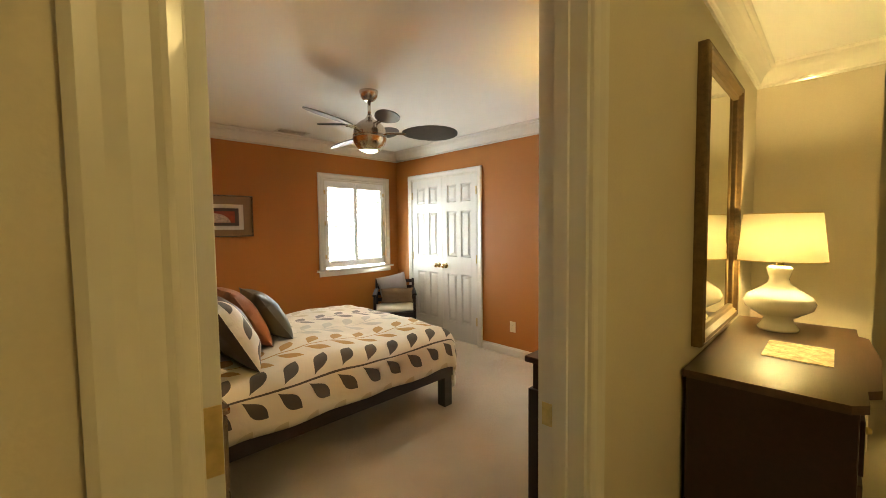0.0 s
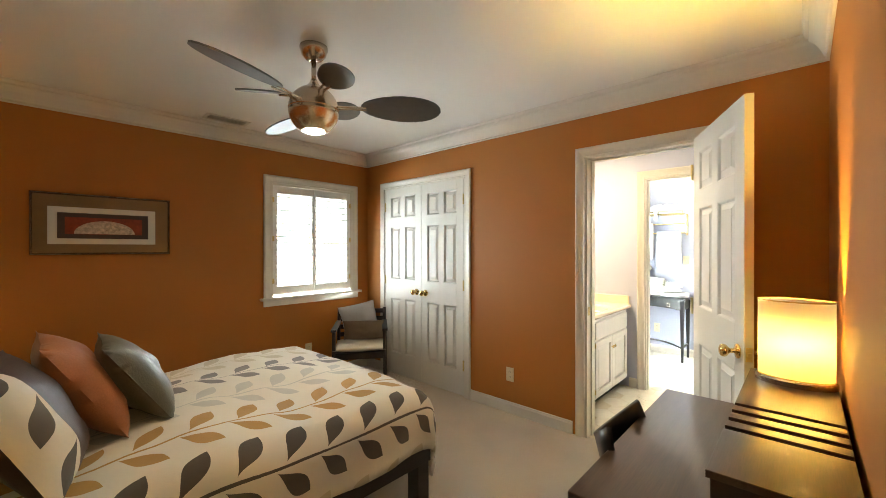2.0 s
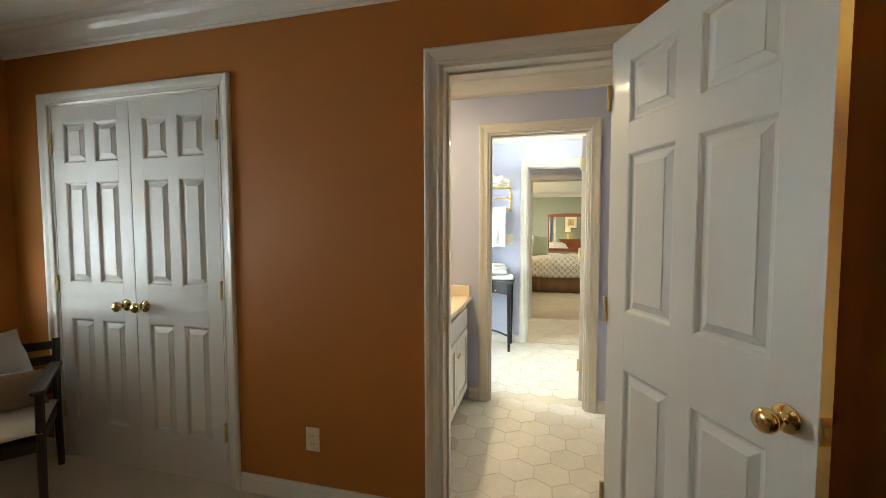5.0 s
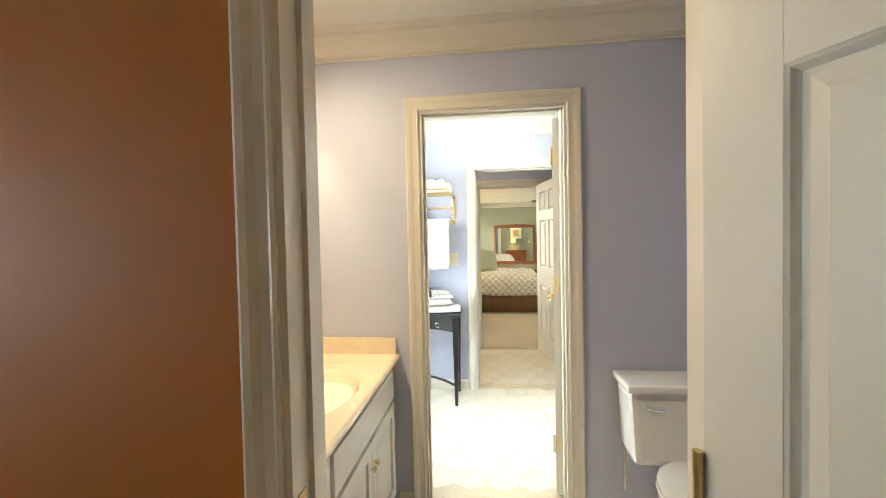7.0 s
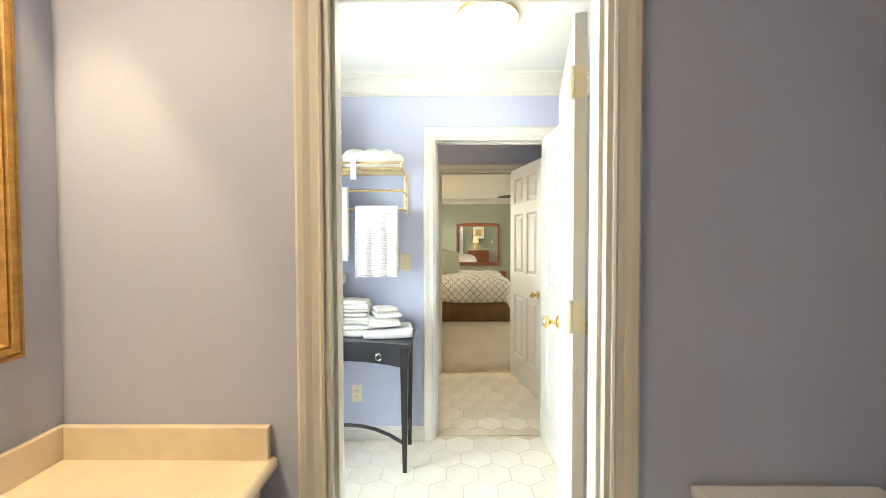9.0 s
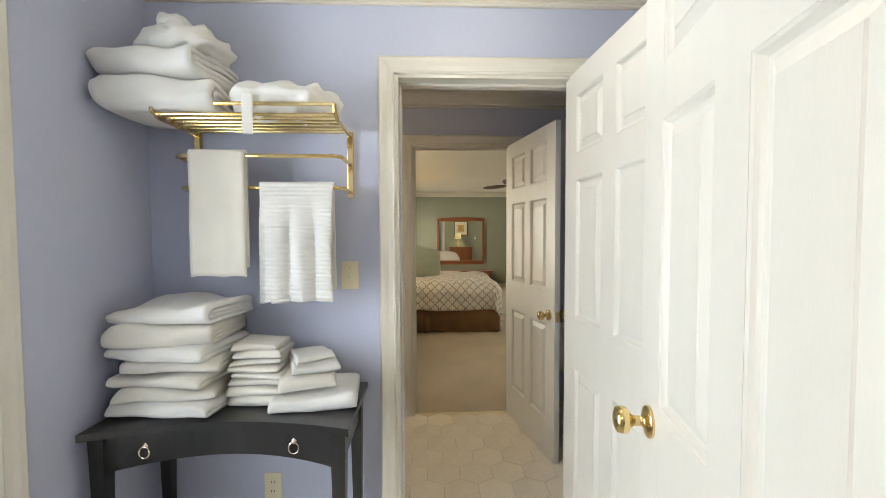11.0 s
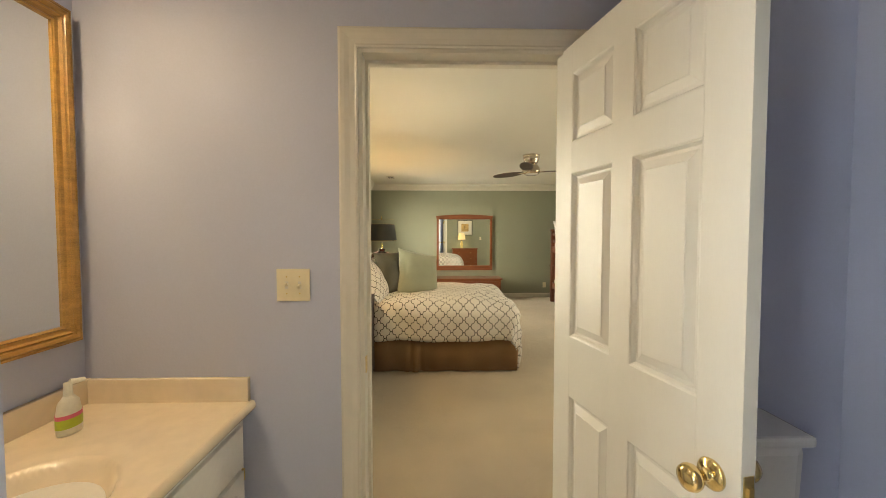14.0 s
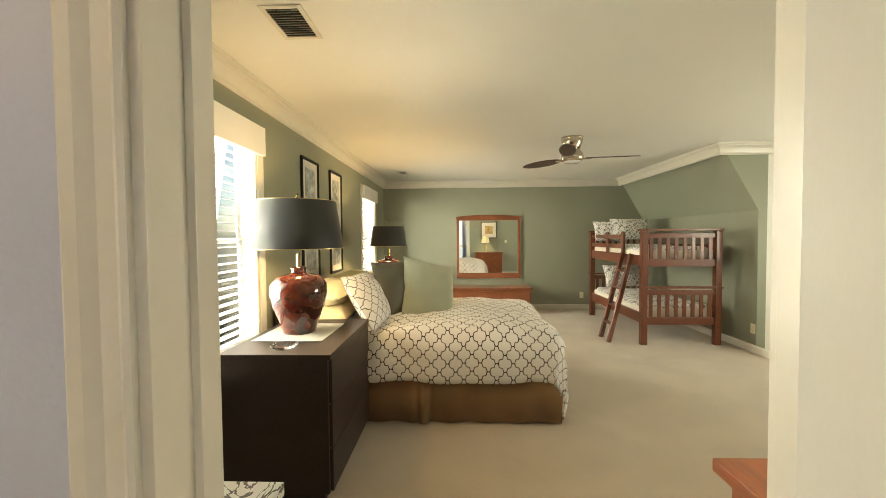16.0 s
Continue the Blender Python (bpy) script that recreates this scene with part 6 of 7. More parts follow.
for k, (w, d, h) in enumerate(((0.35, 0.31, 0.048), (0.33, 0.29, 0.044), (0.34, 0.31, 0.046), (0.33, 0.28, 0.042), (0.34, 0.30, 0.046), (0.35, 0.31, 0.072), (0.35, 0.30, 0.070))):
    towel(6.968 + 0.007 * ((k * 5) % 4 - 2), 3.055 + 0.010 * ((k * 7) % 3 - 1), zz, w, d, h, 2 if k < 5 else 3, -90 + (5 if k % 2 else -6), k + 1, M_TOWEL if k in (0, 4, 6, 7) else M_TOWELCREAM, "thick folded white bath towel in a tall stack")
    zz += h + 0.002
zz = TZ + 0.004
for k in range(8):
    h = 0.034 if k < 2 else 0.022
    towel(6.985, 2.775 + 0.006 * ((k * 5) % 3 - 1), zz, 0.20 - 0.005 * k, 0.20 - 0.005 * k, h, 2, -84 + 5 * ((k * 3) % 3 - 1), 20 + k, M_TOWELCREAM, "small folded white washcloth in a stack")
    zz += h + 0.0022
towel(6.955, 2.565, TZ + 0.004, 0.30, 0.26, 0.052, 3, -83, 40, M_TOWEL, "folded white hand towel with woven border")
towel(6.965, 2.605, TZ + 0.060, 0.20, 0.20, 0.048, 3, -74, 41, M_TOWELCREAM, "folded pale grey hand towel")
towel(6.985, 2.590, TZ + 0.112, 0.17, 0.17, 0.036, 2, -66, 42, M_TOWEL, "folded white washcloth on top of towels")
towel(6.990, 2.600, TZ + 0.150, 0.14, 0.13, 0.026, 2, -58, 43, M_TOWEL, "folded white washcloth on top of towels")

rack = thing("towel_rack", "polished brass hotel towel rack with shelf and two rails", "towel rack")
RY0, RY1 = 2.465, 3.075
for ry in (RY0, RY1):
    part("wall_plate", boxes(((7.108, ry - 0.012, 1.535), (7.1292, ry + 0.012, 1.805)), bevel=0.003), M_BRASS, rack)
    part("bracket", tube([(7.118, ry, 1.785), (6.88, ry, 1.79), (6.85, ry, 1.805), (6.848, ry, 1.83)], 0.007, 8), M_BRASS, rack)
for k, xx in enumerate((6.865, 6.91, 6.955, 7.00, 7.045, 7.09)):
    part("shelf_bar", tube([(xx, RY0, 1.798), (xx, RY1, 1.798)], 0.0065, 8), M_BRASS, rack)
part("front_bar", tube([(6.848, RY0, 1.83), (6.848, RY1, 1.83)], 0.007, 8), M_BRASS, rack)
for z, xx in ((1.675, 6.955), (1.562, 6.985)):
    part("rail", tube([(7.118, RY0, z - 0.006), (7.05, RY0, z - 0.004), (xx + 0.02, RY0 + 0.006, z), (xx, RY0 + 0.03, z), (xx, RY1 - 0.03, z), (xx + 0.02, RY1 - 0.006, z), (7.05, RY1, z - 0.004), (7.118, RY1, z - 0.006)], 0.008, 10), M_BRASS, rack, smooth=True)


def hung(name, label, x, y0, y1, z, drop_f, drop_b, material, ribs=0, seed=0, wav=0.006):
    """A towel folded over a rail, hanging down in front and behind, in soft folds."""
    bm = bmesh.new()
    rr = 0.013
    prof = []
    nf = 110 if ribs else 26
    for k in range(nf + 1):
        prof.append((-rr, -drop_f * (1 - k / nf)))
    for k in range(1, 8):
        a = math.pi - math.pi * k / 8
        prof.append((rr * math.cos(a), rr * math.sin(a)))
    for k in range(15):
        prof.append((rr, -drop_b * k / 14))
    ny = 40 if ribs else 16
    rows = []
    for j in range(ny + 1):
        y = y0 + (y1 - y0) * j / ny
        row = []
        for k, (dx, dz) in enumerate(prof):
            f = min(1.0, -dz / 0.25) if dz < 0 else 0.0
            w = wav * f * math.sin(j / ny * 9 + seed) + 0.004 * noise.noise(Vector((y * 14, dz * 5, seed)))
            rib = 0.006 * max(0.0, math.sin(dz * ribs)) ** 1.5 if ribs else 0.0
            tail = (-0.05 if ribs else -0.02) * f * noise.noise(Vector((y * 8, seed, 2)))
            row.append(bm.verts.new((x + dx + (-abs(w) if dx < 0 else abs(w)) - (rib if dx < 0 else 0), y + 0.003 * noise.noise(Vector((dz * 9, j * 0.3, seed))), z + dz + (tail if k == 0 else 0))))
        rows.append(row)
    for a, b in zip(rows, rows[1:]):
        for k in range(len(prof) - 1):
            bm.faces.new((a[k], a[k + 1], b[k + 1], b[k]))
    o = place(name, bm, material, None, smooth=True)
    thicken(o, 0.007)
    return tagged(o, label, "towel")


hung("hand_towel", "plain cream hand towel hung over the brass rail", 6.955, 2.815, 3.015, 1.684, 0.45, 0.42, M_TOWELCREAM, 0, 1.0, 0.003)
hung("hand_towel", "ribbed white hand towel hung over the lower rail", 6.985, 2.505, 2.775, 1.571, 0.44, 0.40, M_TOWEL, 400, 4.0, 0.024)


def bundle(name, label, sx, sy, sz, m, seed, material, rough=0.02, twist=0.0):
    """A soft rolled-up towel: a squashed round body with folds."""
    bm = bmesh.new()
    bmesh.ops.create_icosphere(bm, subdivisions=4, radius=1.0)
    for v in bm.verts:
        p = v.co.copy()
        q = Vector((math.copysign(abs(p.x) ** 0.65, p.x), math.copysign(abs(p.y) ** 0.7, p.y), math.copysign(abs(p.z) ** 0.75, p.z)))
        fold = math.sin(q.y * 11 + q.z * twist + noise.noise(q * 1.6 + Vector((seed, 0, 0))) * 3.0)
        n = noise.noise(q * 2.4 + Vector((seed, seed, 0)))
        v.co = Vector((q.x * sx, q.y * sy, q.z * sz)) + p * (rough * 0.55 * fold * (1 if twist else 0.25) + rough * n)
    o = place(name, bm, material, None, smooth=True)
    o.matrix_world = ROOM @ m
    return tagged(o, label, "bathrobe")


towel(6.965, 3.06, 1.806, 0.38, 0.30, 0.115, 3, -88, 61, M_TOWEL, "bulky folded white bathrobe on the brass shelf", "bathrobes on the shelf")
towel(6.955, 3.075, 1.925, 0.35, 0.29, 0.105, 3, -96, 62, M_TOWEL, "bulky folded white bathrobe piled on another", "bathrobes on the shelf")
bundle("folded_bathrobe", "rumpled white bathrobe heaped on folded ones", 0.115, 0.135, 0.052, pose(6.965, 3.02, 2.058, 0, 0, -10), 2.0, M_TOWEL, 0.020, 5.0)
bundle("folded_bathrobe", "small bunched white bathrobe collar on top", 0.05, 0.050, 0.032, pose(6.95, 3.05, 2.125, 0, 20, 20), 3.0, M_TOWEL, 0.010)
bundle("folded_bathrobe", "rolled white bathrobe lying along the brass shelf", 0.110, 0.190, 0.056, pose(6.960, 2.665, 1.862, 0, 0, 0), 4.0, M_TOWEL, 0.020, 2.0)
st = place("robe_strap", boxes(((6.832, 2.735, 1.725), (6.842, 2.770, 1.86)), bevel=0.004), M_TOWEL)
tagged(st, "white bathrobe belt hanging off the shelf edge", "belt")

globe = thing("ceiling_lamp", "lit frosted glass dome ceiling lamp", "lamp", Matrix.Translation((6.42, 2.0, 0)))
part("base", lathe([(0, CEIL - 0.001), (0.15, CEIL - 0.001), (0.15, CEIL - 0.02), (0, CEIL - 0.02)], 28), M_BRASS, globe)
part("dome", lathe([(0.148, CEIL - 0.021), (0.145, CEIL - 0.05), (0.12, CEIL - 0.085), (0.07, CEIL - 0.11), (0.0, CEIL - 0.118), (0, CEIL - 0.021)], 28), M_GLOBE, globe, smooth=True)
bulb("bath_lamp", (6.42, 2.0, CEIL - 0.17), 10, (1.0, 0.88, 0.70), 0.09)

tub = thing("bathtub", "white enamel bathtub with apron along the tiled wall", "bathtub")
part("apron", boxes(((5.61, 1.02, 0), (7.128, 1.07, 0.50)), bevel=0.01), M_PORCELAIN, tub)
part("rim", boxes(((5.61, 0.302, 0.47), (7.128, 0.36, 0.505)), ((5.61, 0.36, 0.47), (5.70, 1.019, 0.505)), ((7.02, 0.36, 0.47), (7.128, 1.019, 0.505)), bevel=0.008), M_PORCELAIN, tub)
part("basin", boxes(((5.70, 0.36, 0.06), (7.02, 1.019, 0.10))), M_PORCELAIN, tub)
rod = place("curtain_rod", tube([(5.61, 1.05, 2.02), (7.128, 1.05, 2.02)], 0.013, 12), M_BRASS, None, smooth=True)
tagged(rod, "polished brass shower curtain rod across the tub", "curtain rod")

# ---- guest bedroom ----
enter(*GUEST)
gbed = thing("bed", "upholstered double bed with tan pleated bed skirt", "bed")
GX0, GX1, GY0, GY1 = 10.92, 12.44, 1.12, 3.20
part("box_spring", boxes(((GX0 + 0.02, GY0 + 0.02, 0.16), (GX1 - 0.02, GY1, 0.38)), bevel=0.03), M_PILLOW, gbed)
part("mattress", boxes(((GX0 + 0.01, GY0 + 0.01, 0.3805), (GX1 - 0.01, GY1, 0.62)), bevel=0.05), M_PILLOW, gbed)
part("headboard", boxes(((GX0 - 0.02, 3.215, 0.0), (GX1 + 0.02, 3.285, 0.95)), bevel=0.01), M_ESPRESSO, gbed)
for lx in (GX0 + 0.06, GX1 - 0.06):
    for ly in (GY0 + 0.06, GY1 - 0.06):
        part("leg", boxes(((lx - 0.03, ly - 0.03, 0), (lx + 0.03, ly + 0.03, 0.16))), M_BLACK, gbed)
for nm, run in (("bed_skirt", [(GX0, GY1), (GX0, GY0), (GX1, GY0), (GX1, GY1)]),):
    bm = bmesh.new()
    pts = []
    for (xa, ya), (xb, yb) in zip(run, run[1:]):
        L = math.hypot(xb - xa, yb - ya)
        k = int(L / 0.02)
        nx_, ny_ = (yb - ya) / L, -(xb - xa) / L
        for i in range(k):
            f = i / k
            pleat = 0.028 if abs(f - 0.5) < 0.012 else (-0.012 if abs(f - 0.5) < 0.035 else 0.0)
            pts.append((xa + (xb - xa) * f, ya + (yb - ya) * f, nx_, ny_, pleat, f * L))
    lo, hi = [], []
    for x, y, ax, ay, pl, d in pts:
        wv = 0.012 * math.sin(d * 23 + x) + 0.022 * noise.noise(Vector((x * 6, y * 6, 1)))
        lo.append(bm.verts.new((x + ax * (wv + pl), y + ay * (wv + pl), 0.012)))
        hi.append(bm.verts.new((x - 0.0 * ax, y, 0.40)))
    for i in range(len(lo) - 1):
        bm.faces.new((lo[i], lo[i + 1], hi[i + 1], hi[i]))
    thicken(part("bed_skirt", bm, M_SKIRT, gbed, "tan pleated cotton bed skirt", smooth=True), 0.004)
gd = place("duvet", drape(GX0 - 0.04, GX1 + 0.04, GY0 - 0.05, GY1 - 0.05, 0.69, (0.29, 0.34, 0.44, 0.0), 0.17, 0.04, 0.06, 0.030, 6.2), M_TRELLIS, None, smooth=True)
thicken(gd, 0.03)
tagged(gd, "white duvet printed with dark quatrefoil trellis", "duvet")
for k, (px, pz) in enumerate(((11.20, 0.80), (11.22, 0.95), (12.08, 0.80), (12.08, 0.95))):
    pillow("bed_pillow", "pale yellow sleeping pillow stacked at the head", 0.68, 0.44, 0.19, M_CREAM, Matrix.Translation((px, 2.97, pz)) @ Matrix.Rotation(radians(4 * (-1) ** k), 4, 'Z'), 30 + k, group="sleeping pillows")


def leaning(x, y, z, w_yaw, lean):
    """Stands a cushion on its edge against the head, facing south."""
    return Matrix.Translation((x, y, z)) @ Matrix.Rotation(radians(w_yaw), 4, 'Z') @ Matrix.Rotation(radians(90 - lean), 4, 'X')


pillow("throw_pillow", "white trellis-print sham leaning on the pillows", 0.62, 0.48, 0.17, M_TRELLIS2, leaning(11.22, 2.62, 0.90, -6, 32), 41)
pillow("throw_pillow", "white trellis-print sham leaning on the pillows", 0.62, 0.48, 0.17, M_TRELLIS2, leaning(12.08, 2.62, 0.90, 4, 32), 42)
pillow("throw_pillow", "dark olive square throw pillow", 0.50, 0.50, 0.17, M_OLIVE, leaning(11.50, 2.42, 0.95, -42, 20), 43)
pillow("throw_pillow", "sage green square throw pillow with pointed corners", 0.53, 0.53, 0.22, M_SAGECLOTH, leaning(11.56, 2.16, 0.93, -54, 20) @ Matrix.Rotation(radians(-13), 4, 'Z'), 44)
pillow("throw_pillow", "dark taupe square throw pillow", 0.46, 0.46, 0.16, M_OLIVE, leaning(11.98, 2.36, 0.90, 6, 22), 45)
pillow("throw_pillow", "small pale yellow throw pillow", 0.42, 0.30, 0.13, M_CREAM, leaning(11.90, 2.16, 0.80, 8, 24), 46)

dresser = thing("dresser", "dark espresso dresser with three wide drawers", "dresser")
RX0, RX1, RYF, RYB = 10.02, 10.91, 2.565, 3.16
part("body", boxes(((RX0 + 0.01, RYF + 0.02, 0.05), (RX1 - 0.01, RYB, 0.765)), bevel=0.003), M_ESPRESSO, dresser)
part("plinth", boxes(((RX0 + 0.03, RYF + 0.05, 0), (RX1 - 0.03, RYB - 0.02, 0.0495))), M_ESPRESSO, dresser)
part("top", boxes(((RX0, RYF, 0.7655), (RX1, RYB + 0.005, 0.795)), bevel=0.003), M_ESPRESSO, dresser)
for za, zb in ((0.53, 0.755), (0.295, 0.52), (0.06, 0.285)):
    dr = part("drawer", boxes(((RX0 + 0.025, RYF + 0.002, za), (RX1 - 0.025, RYF + 0.0195, zb)), bevel=0.003), M_ESPRESSO, dresser)
    # Solid dark bar in the drawer gap, its shade put into the colour
    part("finger_groove", boxes(((RX0 + 0.03, RYF + 0.003, zb + 0.0005), (RX1 - 0.03, RYF + 0.012, zb + 0.008))), M_DARK, dr)


def urn_base(o):
    part("body", lathe([(0, 0), (0.098, 0), (0.102, 0.012), (0.116, 0.06), (0.155, 0.16), (0.178, 0.25), (0.172, 0.31), (0.135, 0.356), (0.078, 0.374), (0.048, 0.38), (0.044, 0.395), (0.052, 0.41), (0.040, 0.42), (0, 0.42)], 36), M_REDGLAZE, o, "glossy oxblood glazed urn", smooth=True)
    part("neck", lathe([(0, 0.42), (0.014, 0.42), (0.014, 0.50), (0, 0.50)], 12), M_BRASS, o)
    part("finial", lathe([(0, 0.845), (0.006, 0.845), (0.010, 0.86), (0.004, 0.872), (0.008, 0.884), (0, 0.892)], 10), M_BRASS, o)
    for a in (0, 120, 240):
        part("spider", tube([(0, 0, 0.842), (0.22 * math.cos(radians(a)), 0.22 * math.sin(radians(a)), 0.835)], 0.002, 6), M_BRASS, o)
    part("harp", tube([(0, -0.06 * math.sin(t), 0.49 + 0.355 * t / math.pi) for t in [math.pi * k / 10 for k in range(11)]], 0.0022, 6), M_BRASS, o)


drum_lamp("table_lamp", "oxblood glazed urn lamp with black drum shade, lit", 10.50, 2.92, 0.799, 0.285, 0.30, urn_base, 0.535, 26, WARM, M_BLACKCLOTH, taper=0.84)
mt = place("place_mat", boxes(((10.28, 2.70, 0.7955), (10.74, 3.12, 0.7985)), bevel=0.001), M_MAT)
tagged(mt, "pale square mat under the lamp on the dresser", "place mat")
dish = thing("glass_dish", "small clear glass dish on the dresser", "dish", Matrix.Translation((10.14, 2.86, 0.7955)))
dg = part("bowl", lathe([(0, 0), (0.05, 0.0), (0.075, 0.02), (0.072, 0.022), (0.045, 0.006), (0, 0.006)], 18), M_ACRYLIC, dish, smooth=True)
dg.visible_shadow = False
stool = thing("storage_box", "small box with worn pale floral lid near the dresser", "box")
part("body", boxes(((8.90, 2.42, 0), (9.12, 2.80, 0.66)), bevel=0.006), M_TAUPE, stool)
part("lid", boxes(((8.89, 2.41, 0.6605), (9.13, 2.81, 0.70)), bevel=0.006), M_TOILE, stool)

night = thing("nightstand", "dark wooden nightstand behind the bed", "nightstand")
part("body", boxes(((12.50, 2.62, 0.05), (13.00, 3.05, 0.73)), bevel=0.004), M_ESPRESSO, night)
part("top", boxes(((12.48, 2.60, 0.7305), (13.02, 3.06, 0.755)), bevel=0.004), M_ESPRESSO, night)
part("plinth", boxes(((12.53, 2.65, 0), (12.97, 3.03, 0.0495))), M_ESPRESSO, night)
drum_lamp("table_lamp", "oxblood glazed urn lamp with black drum shade by the bed", 12.75, 2.73, 0.756, 0.22, 0.24, urn_base, 0.535, 42, WARM, M_BLACKCLOTH, taper=0.84)

low = thing("low_dresser", "low cherry wood chest under the mirror", "dresser")
part("body", boxes(((15.03, 0.58, 0.04), (GX - 0.02, 2.02, 0.44)), bevel=0.004), M_CHERRY, low)
part("top", boxes(((15.00, 0.55, 0.4405), (GX - 0.018, 2.05, 0.47)), bevel=0.004), M_CHERRY, low)
part("plinth", boxes(((15.06, 0.62, 0), (GX - 0.03, 1.98, 0.0395))), M_CHERRY, low)
for k in range(3):
    part("drawer", boxes(((15.012, 0.61 + k * 0.47, 0.08), (15.0295, 1.05 + k * 0.47, 0.41)), bevel=0.004), M_CHERRY, low)

chest = thing("chest_of_drawers", "cherry wood chest of drawers by the guest room door", "dresser")
part("body", boxes(((8.60, 0.28, 0.05), (9.03, 1.22, 0.79)), bevel=0.004), M_CHERRY, chest)
part("top", boxes(((8.58, 0.25, 0.7905), (9.06, 1.25, 0.825)), bevel=0.005), M_CHERRY, chest)
part("plinth", boxes(((8.62, 0.32, 0), (9.00, 1.18, 0.0495))), M_CHERRY, chest)
for za, zb in ((0.56, 0.76), (0.32, 0.53), (0.08, 0.29)):
    dr = part("drawer", boxes(((9.0305, 0.31, za), (9.047, 1.19, zb)), bevel=0.004), M_CHERRY, chest)
    for ky in (0.52, 0.98):
        part("knob", turned(lathe([(0, 0), (0.008, 0), (0.014, 0.012), (0.010, 0.022), (0, 0.024)], 12), Matrix.Translation((9.0475, ky, (za + zb) / 2)) @ Matrix.Rotation(radians(90), 4, 'Y')), M_OLDBRASS, dr)


def vase_base(o):
    part("body", lathe([(0, 0), (0.06, 0), (0.06, 0.015), (0.03, 0.03), (0.055, 0.12), (0.06, 0.17), (0.03, 0.24), (0.02, 0.28), (0, 0.28)], 24), M_OLDBRASS, o, smooth=True)
    part("neck", lathe([(0, 0.28), (0.010, 0.28), (0.010, 0.36), (0, 0.36)], 12), M_BRASS, o)


drum_lamp("table_lamp", "lit brass vase lamp with yellow shade on the chest", 8.82, 0.86, 0.826, 0.15, 0.26, vase_base, 0.33, 14, YELLOW, M_SHADE, taper=0.7)

# bunk bed
bunk = thing("bunk_bed", "dark stained wooden bunk bed with slatted ends and ladder", "bunk bed")
UX0, UX1, UY0, UY1 = 13.03, 14.98, -1.42, -0.43
for ux in (UX0, UX1 - 0.075):
    for uy in (UY0, UY1 - 0.075):
        part("post", boxes(((ux, uy, 0), (ux + 0.075, uy + 0.075, 1.45)), bevel=0.005), M_BUNK, bunk)
    ec = part("end_cap", boxes(((ux - 0.012, UY0 - 0.015, 1.4505), (ux + 0.087, UY1 + 0.015, 1.478)), bevel=0.005), M_BUNK, bunk)
    part("mid_cap", boxes(((ux - 0.010, UY0 - 0.012, 0.722), (ux - 0.0005, UY1 + 0.012, 0.745)), ((ux + 0.0755, UY0 - 0.012, 0.722), (ux + 0.085, UY1 + 0.012, 0.745)), ((ux, UY0 + 0.0755, 0.722), (ux + 0.075, UY1 - 0.0755, 0.745))), M_BUNK, bunk)
    for z0, z1 in ((0.26, 0.70), (1.00, 1.42)):
        part("end_rail", boxes(((ux + 0.02, UY0 + 0.0755, z0), (ux + 0.055, UY1 - 0.0755, z0 + 0.09)), bevel=0.004), M_BUNK, bunk)
        part("end_rail", boxes(((ux + 0.02, UY0 + 0.0755, z1 - 0.06), (ux + 0.055, UY1 - 0.0755, z1)), bevel=0.004), M_BUNK, bunk)
        for k in range(8):
            yc = UY0 + 0.0755 + (k + 0.5) * (UY1 - UY0 - 0.151) / 8
            part("slat", boxes(((ux + 0.028, yc - 0.022, z0 + 0.0905), (ux + 0.046, yc + 0.022, z1 - 0.0605)), bevel=0.002), M_BUNK, bunk)
for uy in (UY0 + 0.015, UY1 - 0.05):
    for z0 in (0.27, 1.01):
        part("side_rail", boxes(((UX0 + 0.0755, uy, z0), (UX1 - 0.0755, uy + 0.035, z0 + 0.13)), bevel=0.004), M_BUNK, bunk)
    for z0 in (1.21, 1.35):
        part("guard_rail", boxes(((UX0 + (0.60 if uy > -1 else 0.0755), uy + 0.008, z0), (UX1 - 0.0755, uy + 0.03, z0 + 0.06)), bevel=0.003), M_BUNK, bunk)
for xg in (UX0 + 0.60, UX0 + 1.15):
    part("guard_post", boxes(((xg, UY1 - 0.041, 1.1405), (xg + 0.05, UY1 - 0.006, 1.45)), bevel=0.003), M_BUNK, bunk)
for z0 in (0.335, 1.075):
    part("mattress", boxes(((UX0 + 0.08, UY0 + 0.055, z0), (UX1 - 0.08, UY1 - 0.055, z0 + 0.13)), bevel=0.03), M_PILLOW, bunk)
for sx in (0.0, 0.27):
    a, b = Vector((UX0 + 0.14 + sx, UY1 + 0.36, 0.0)), Vector((UX0 + 0.26 + sx, UY1 + 0.02, 1.15))
    bm = bmesh.new()
    d = (b - a)
    box(bm, (-0.016, -0.030, 0), (0.016, 0.030, d.length), 0.003, Matrix.Translation(a) @ d.to_track_quat('Z', 'X').to_matrix().to_4x4() @ Matrix.Rotation(radians(90), 4, 'Z'))
    part("ladder_rail", bm, M_BUNK, bunk)
for k in range(4):
    f = 0.2 + 0.2 * k
    x, y, z = UX0 + 0.14 + 0.12 * f, UY1 + 0.36 - 0.34 * f, 1.15 * f
    part("ladder_rung", boxes(((x + 0.012, y - 0.028, z - 0.010), (x + 0.262, y + 0.028, z + 0.010)), bevel=0.003), M_BUNK, bunk)
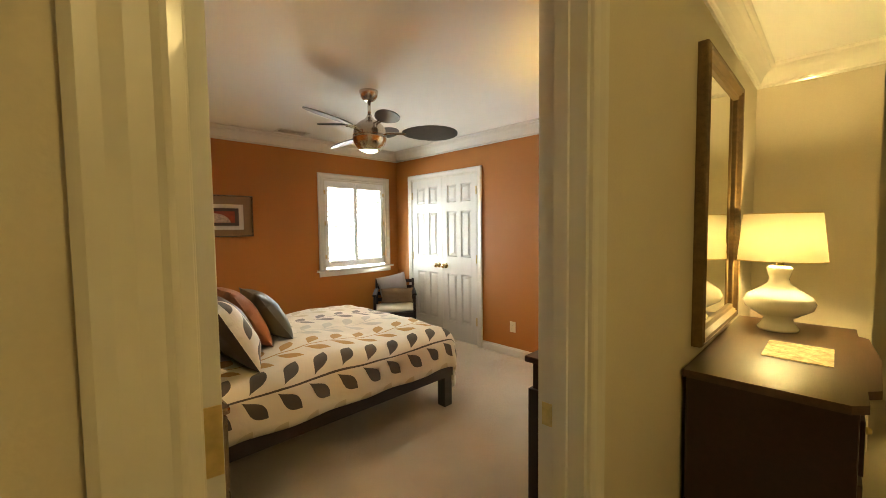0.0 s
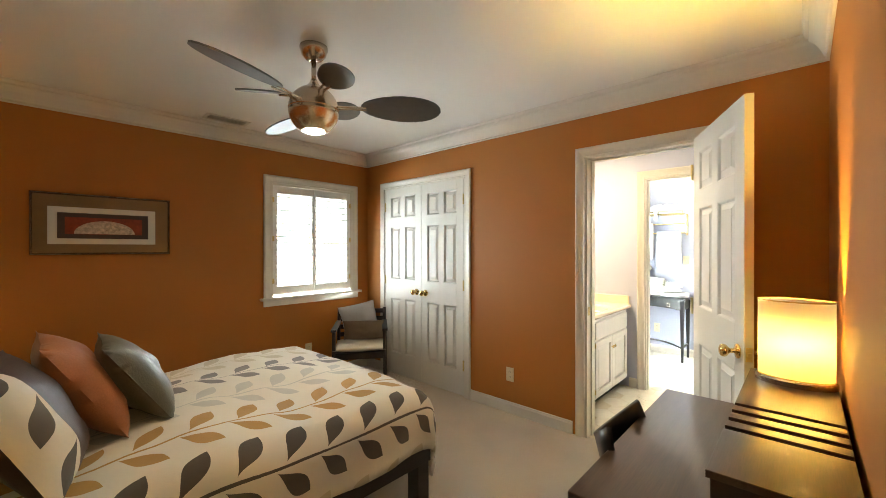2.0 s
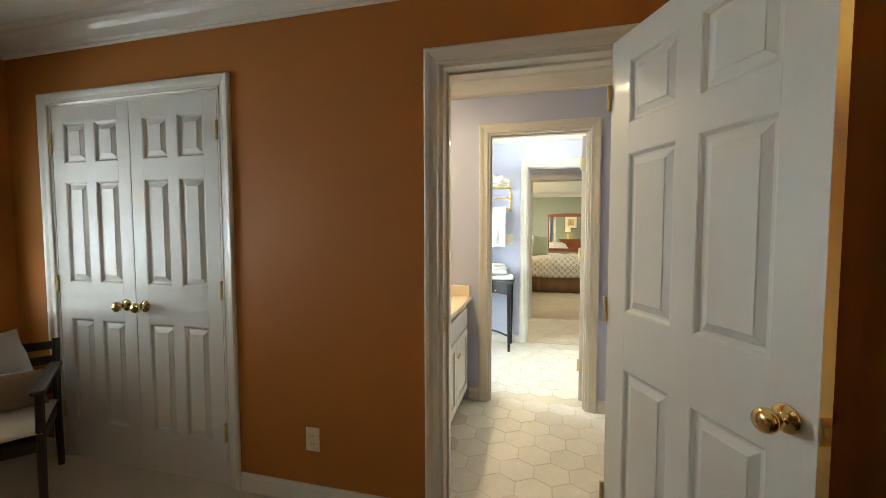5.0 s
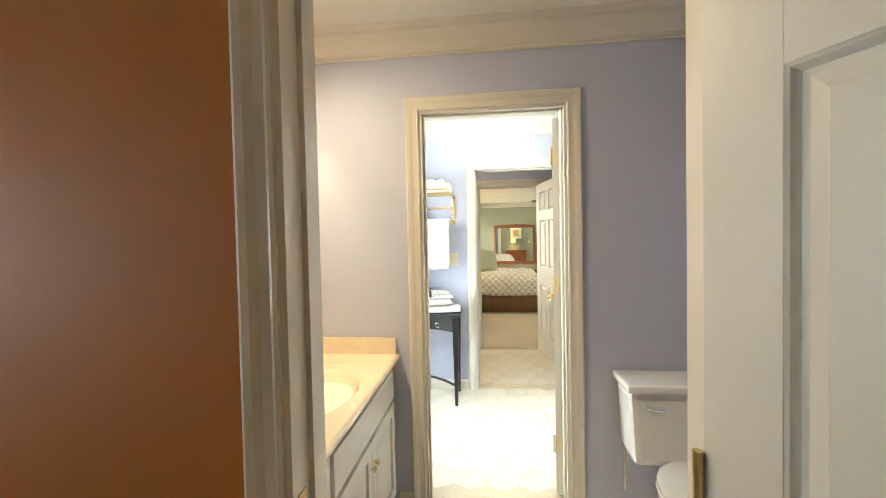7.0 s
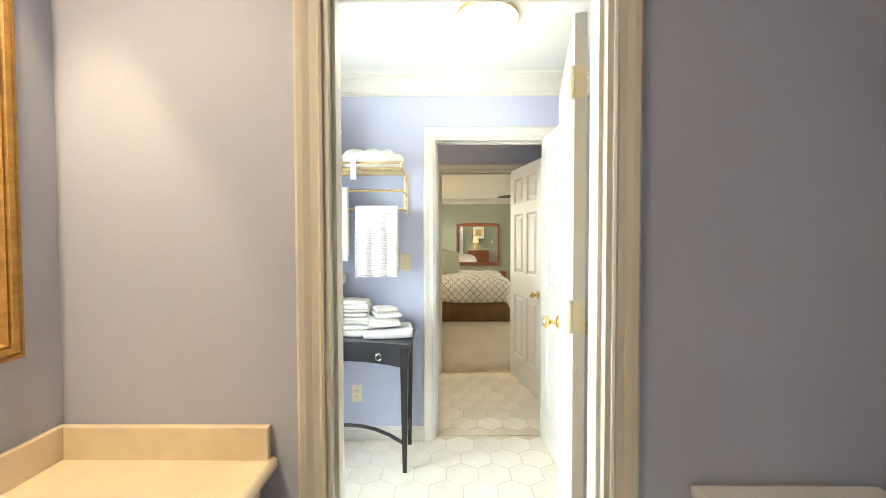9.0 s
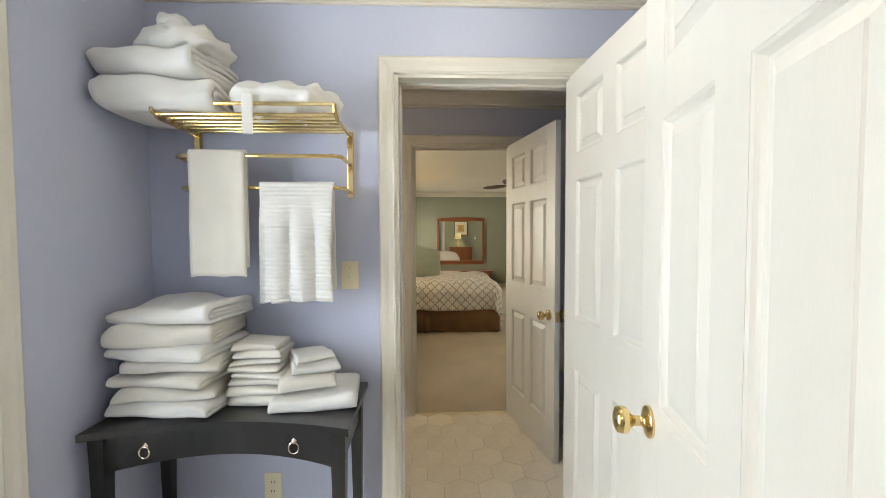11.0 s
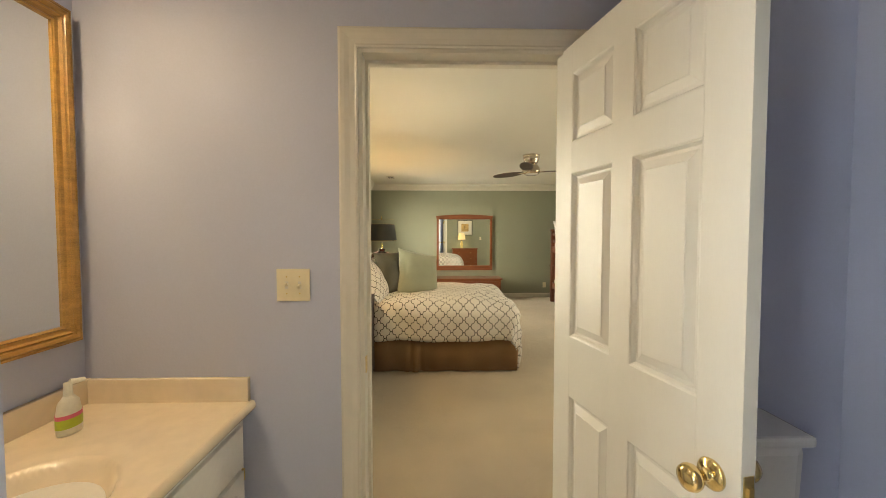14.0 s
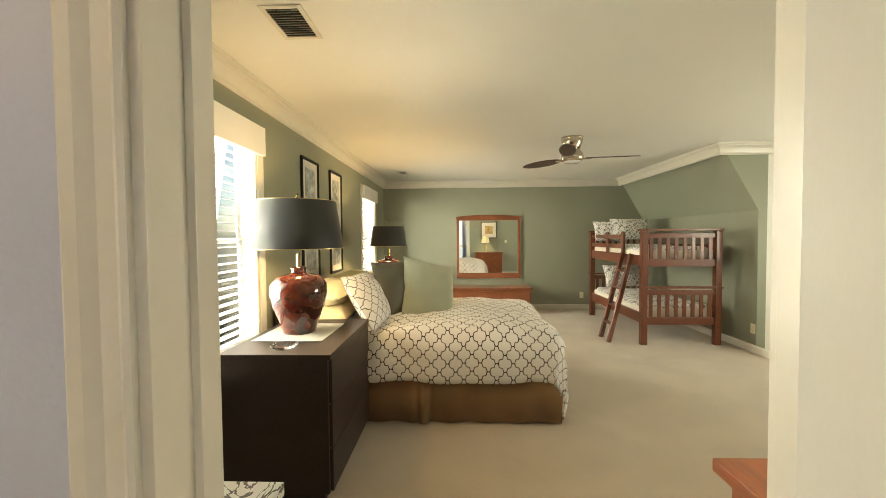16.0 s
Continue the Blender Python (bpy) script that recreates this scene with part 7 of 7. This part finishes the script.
for z0, sd in ((0.49, 3.0), (1.23, 9.0)):
    q = place("quilt", drape(UX0 + 0.085, UX1 - 0.09, UY0 + 0.065, UY1 - 0.065, z0, (0.0, 0.0, 0.0, 0.06 if z0 < 1 else 0.0), 0.05, 0.05, 0.03, 0.01, sd), M_TOILE, None, smooth=True)
    thicken(q, 0.018)
    tagged(q, "rumpled white quilt with grey toile print on a bunk", "quilt", "bunk quilts")
pillow("bed_pillow", "white pillow with grey toile print on the top bunk", 0.40, 0.62, 0.17, M_TOILE, Matrix.Translation((14.62, -0.98, 1.50)) @ Matrix.Rotation(radians(-62), 4, 'Y') , 51)
pillow("bed_pillow", "white pillow with grey toile print on the top bunk", 0.36, 0.50, 0.16, M_TOILE, Matrix.Translation((14.76, -0.68, 1.47)) @ Matrix.Rotation(radians(-68), 4, 'Y'), 52)
pillow("bed_pillow", "white pillow with grey toile print on the lower bunk", 0.40, 0.62, 0.17, M_TOILE, Matrix.Translation((14.66, -0.88, 0.72)) @ Matrix.Rotation(radians(-60), 4, 'Y'), 53)

enter()

# ---- hexagonal floor tiles and tub wall tiles ----


def hex_mesh(r, t):
    bm = bmesh.new()
    rings = []
    for rr_, z in ((r, -t), (r, -0.0012), (r - 0.0015, 0.0)):
        rings.append([bm.verts.new((rr_ * math.cos(math.pi / 3 * i), rr_ * math.sin(math.pi / 3 * i), z)) for i in range(6)])
    for a, b in zip(rings, rings[1:]):
        for i in range(6):
            bm.faces.new((a[i], a[(i + 1) % 6], b[(i + 1) % 6], b[i]))
    bm.faces.new(rings[-1])
    me = bpy.data.meshes.new("tile")
    bmesh.ops.recalc_face_normals(bm, faces=bm.faces[:])
    bm.to_mesh(me)
    bm.free()
    me.materials.append(M_TILE)
    return me


R = 0.108
HEX = hex_mesh(R - 0.0018, 0.0055)


def tile_floor(floor_name, x0, x1, y0, y1):
    floor = bpy.data.objects[floor_name]
    col = 0
    x = x0
    while x < x1 + R:
        y = y0 + (R * math.sqrt(3) / 2 if col % 2 else 0.0)
        while y < y1 + R:
            if x0 + 0.03 < x < x1 - 0.03 and y0 + 0.03 < y < y1 - 0.03:
                o = new("tile", HEX)
                o.parent = floor
                o.location = (x, y, random.uniform(-0.0006, 0.0002))
            y += R * math.sqrt(3)
        x += 1.5 * R
        col += 1


tile_floor("floor_washroom", 4.09, 5.50, 1.20, 2.88)
tile_floor("floor_bath", 5.61, 7.20, 1.08, 3.29)
tile_floor("floor_washroom_far", 7.236, 8.50, 0.46, 2.74)

for nm, lo, hi in (("south", (5.62, 0.3025, 0.51), (7.12, 0.312, 1.75)), ("east", (7.118, 0.32, 0.51), (7.1275, 1.06, 1.75)), ("west", (5.615, 0.32, 0.51), (5.62, 1.06, 1.75))):
    bm = bmesh.new()
    run = hi[0] - lo[0] if nm == "south" else hi[1] - lo[1]
    nx_ = int(run / 0.152)
    nz_ = int((hi[2] - lo[2]) / 0.152)
    for i in range(nx_):
        for k in range(nz_):
            u0, u1 = i * run / nx_ + 0.0015, (i + 1) * run / nx_ - 0.0015
            v0, v1 = lo[2] + k * 0.154, lo[2] + k * 0.154 + 0.151
            if nm == "south":
                box(bm, (lo[0] + u0, lo[1], v0), (lo[0] + u1, hi[1], v1))
            else:
                box(bm, (lo[0], lo[1] + u0, v0), (hi[0], lo[1] + u1, v1))
    tl = part("tub_tiles", bm, M_WALLTILE, bpy.data.objects["wall_bath_" + nm], "tan glazed square tub tiles")
    tl["kind"] = "stuff"
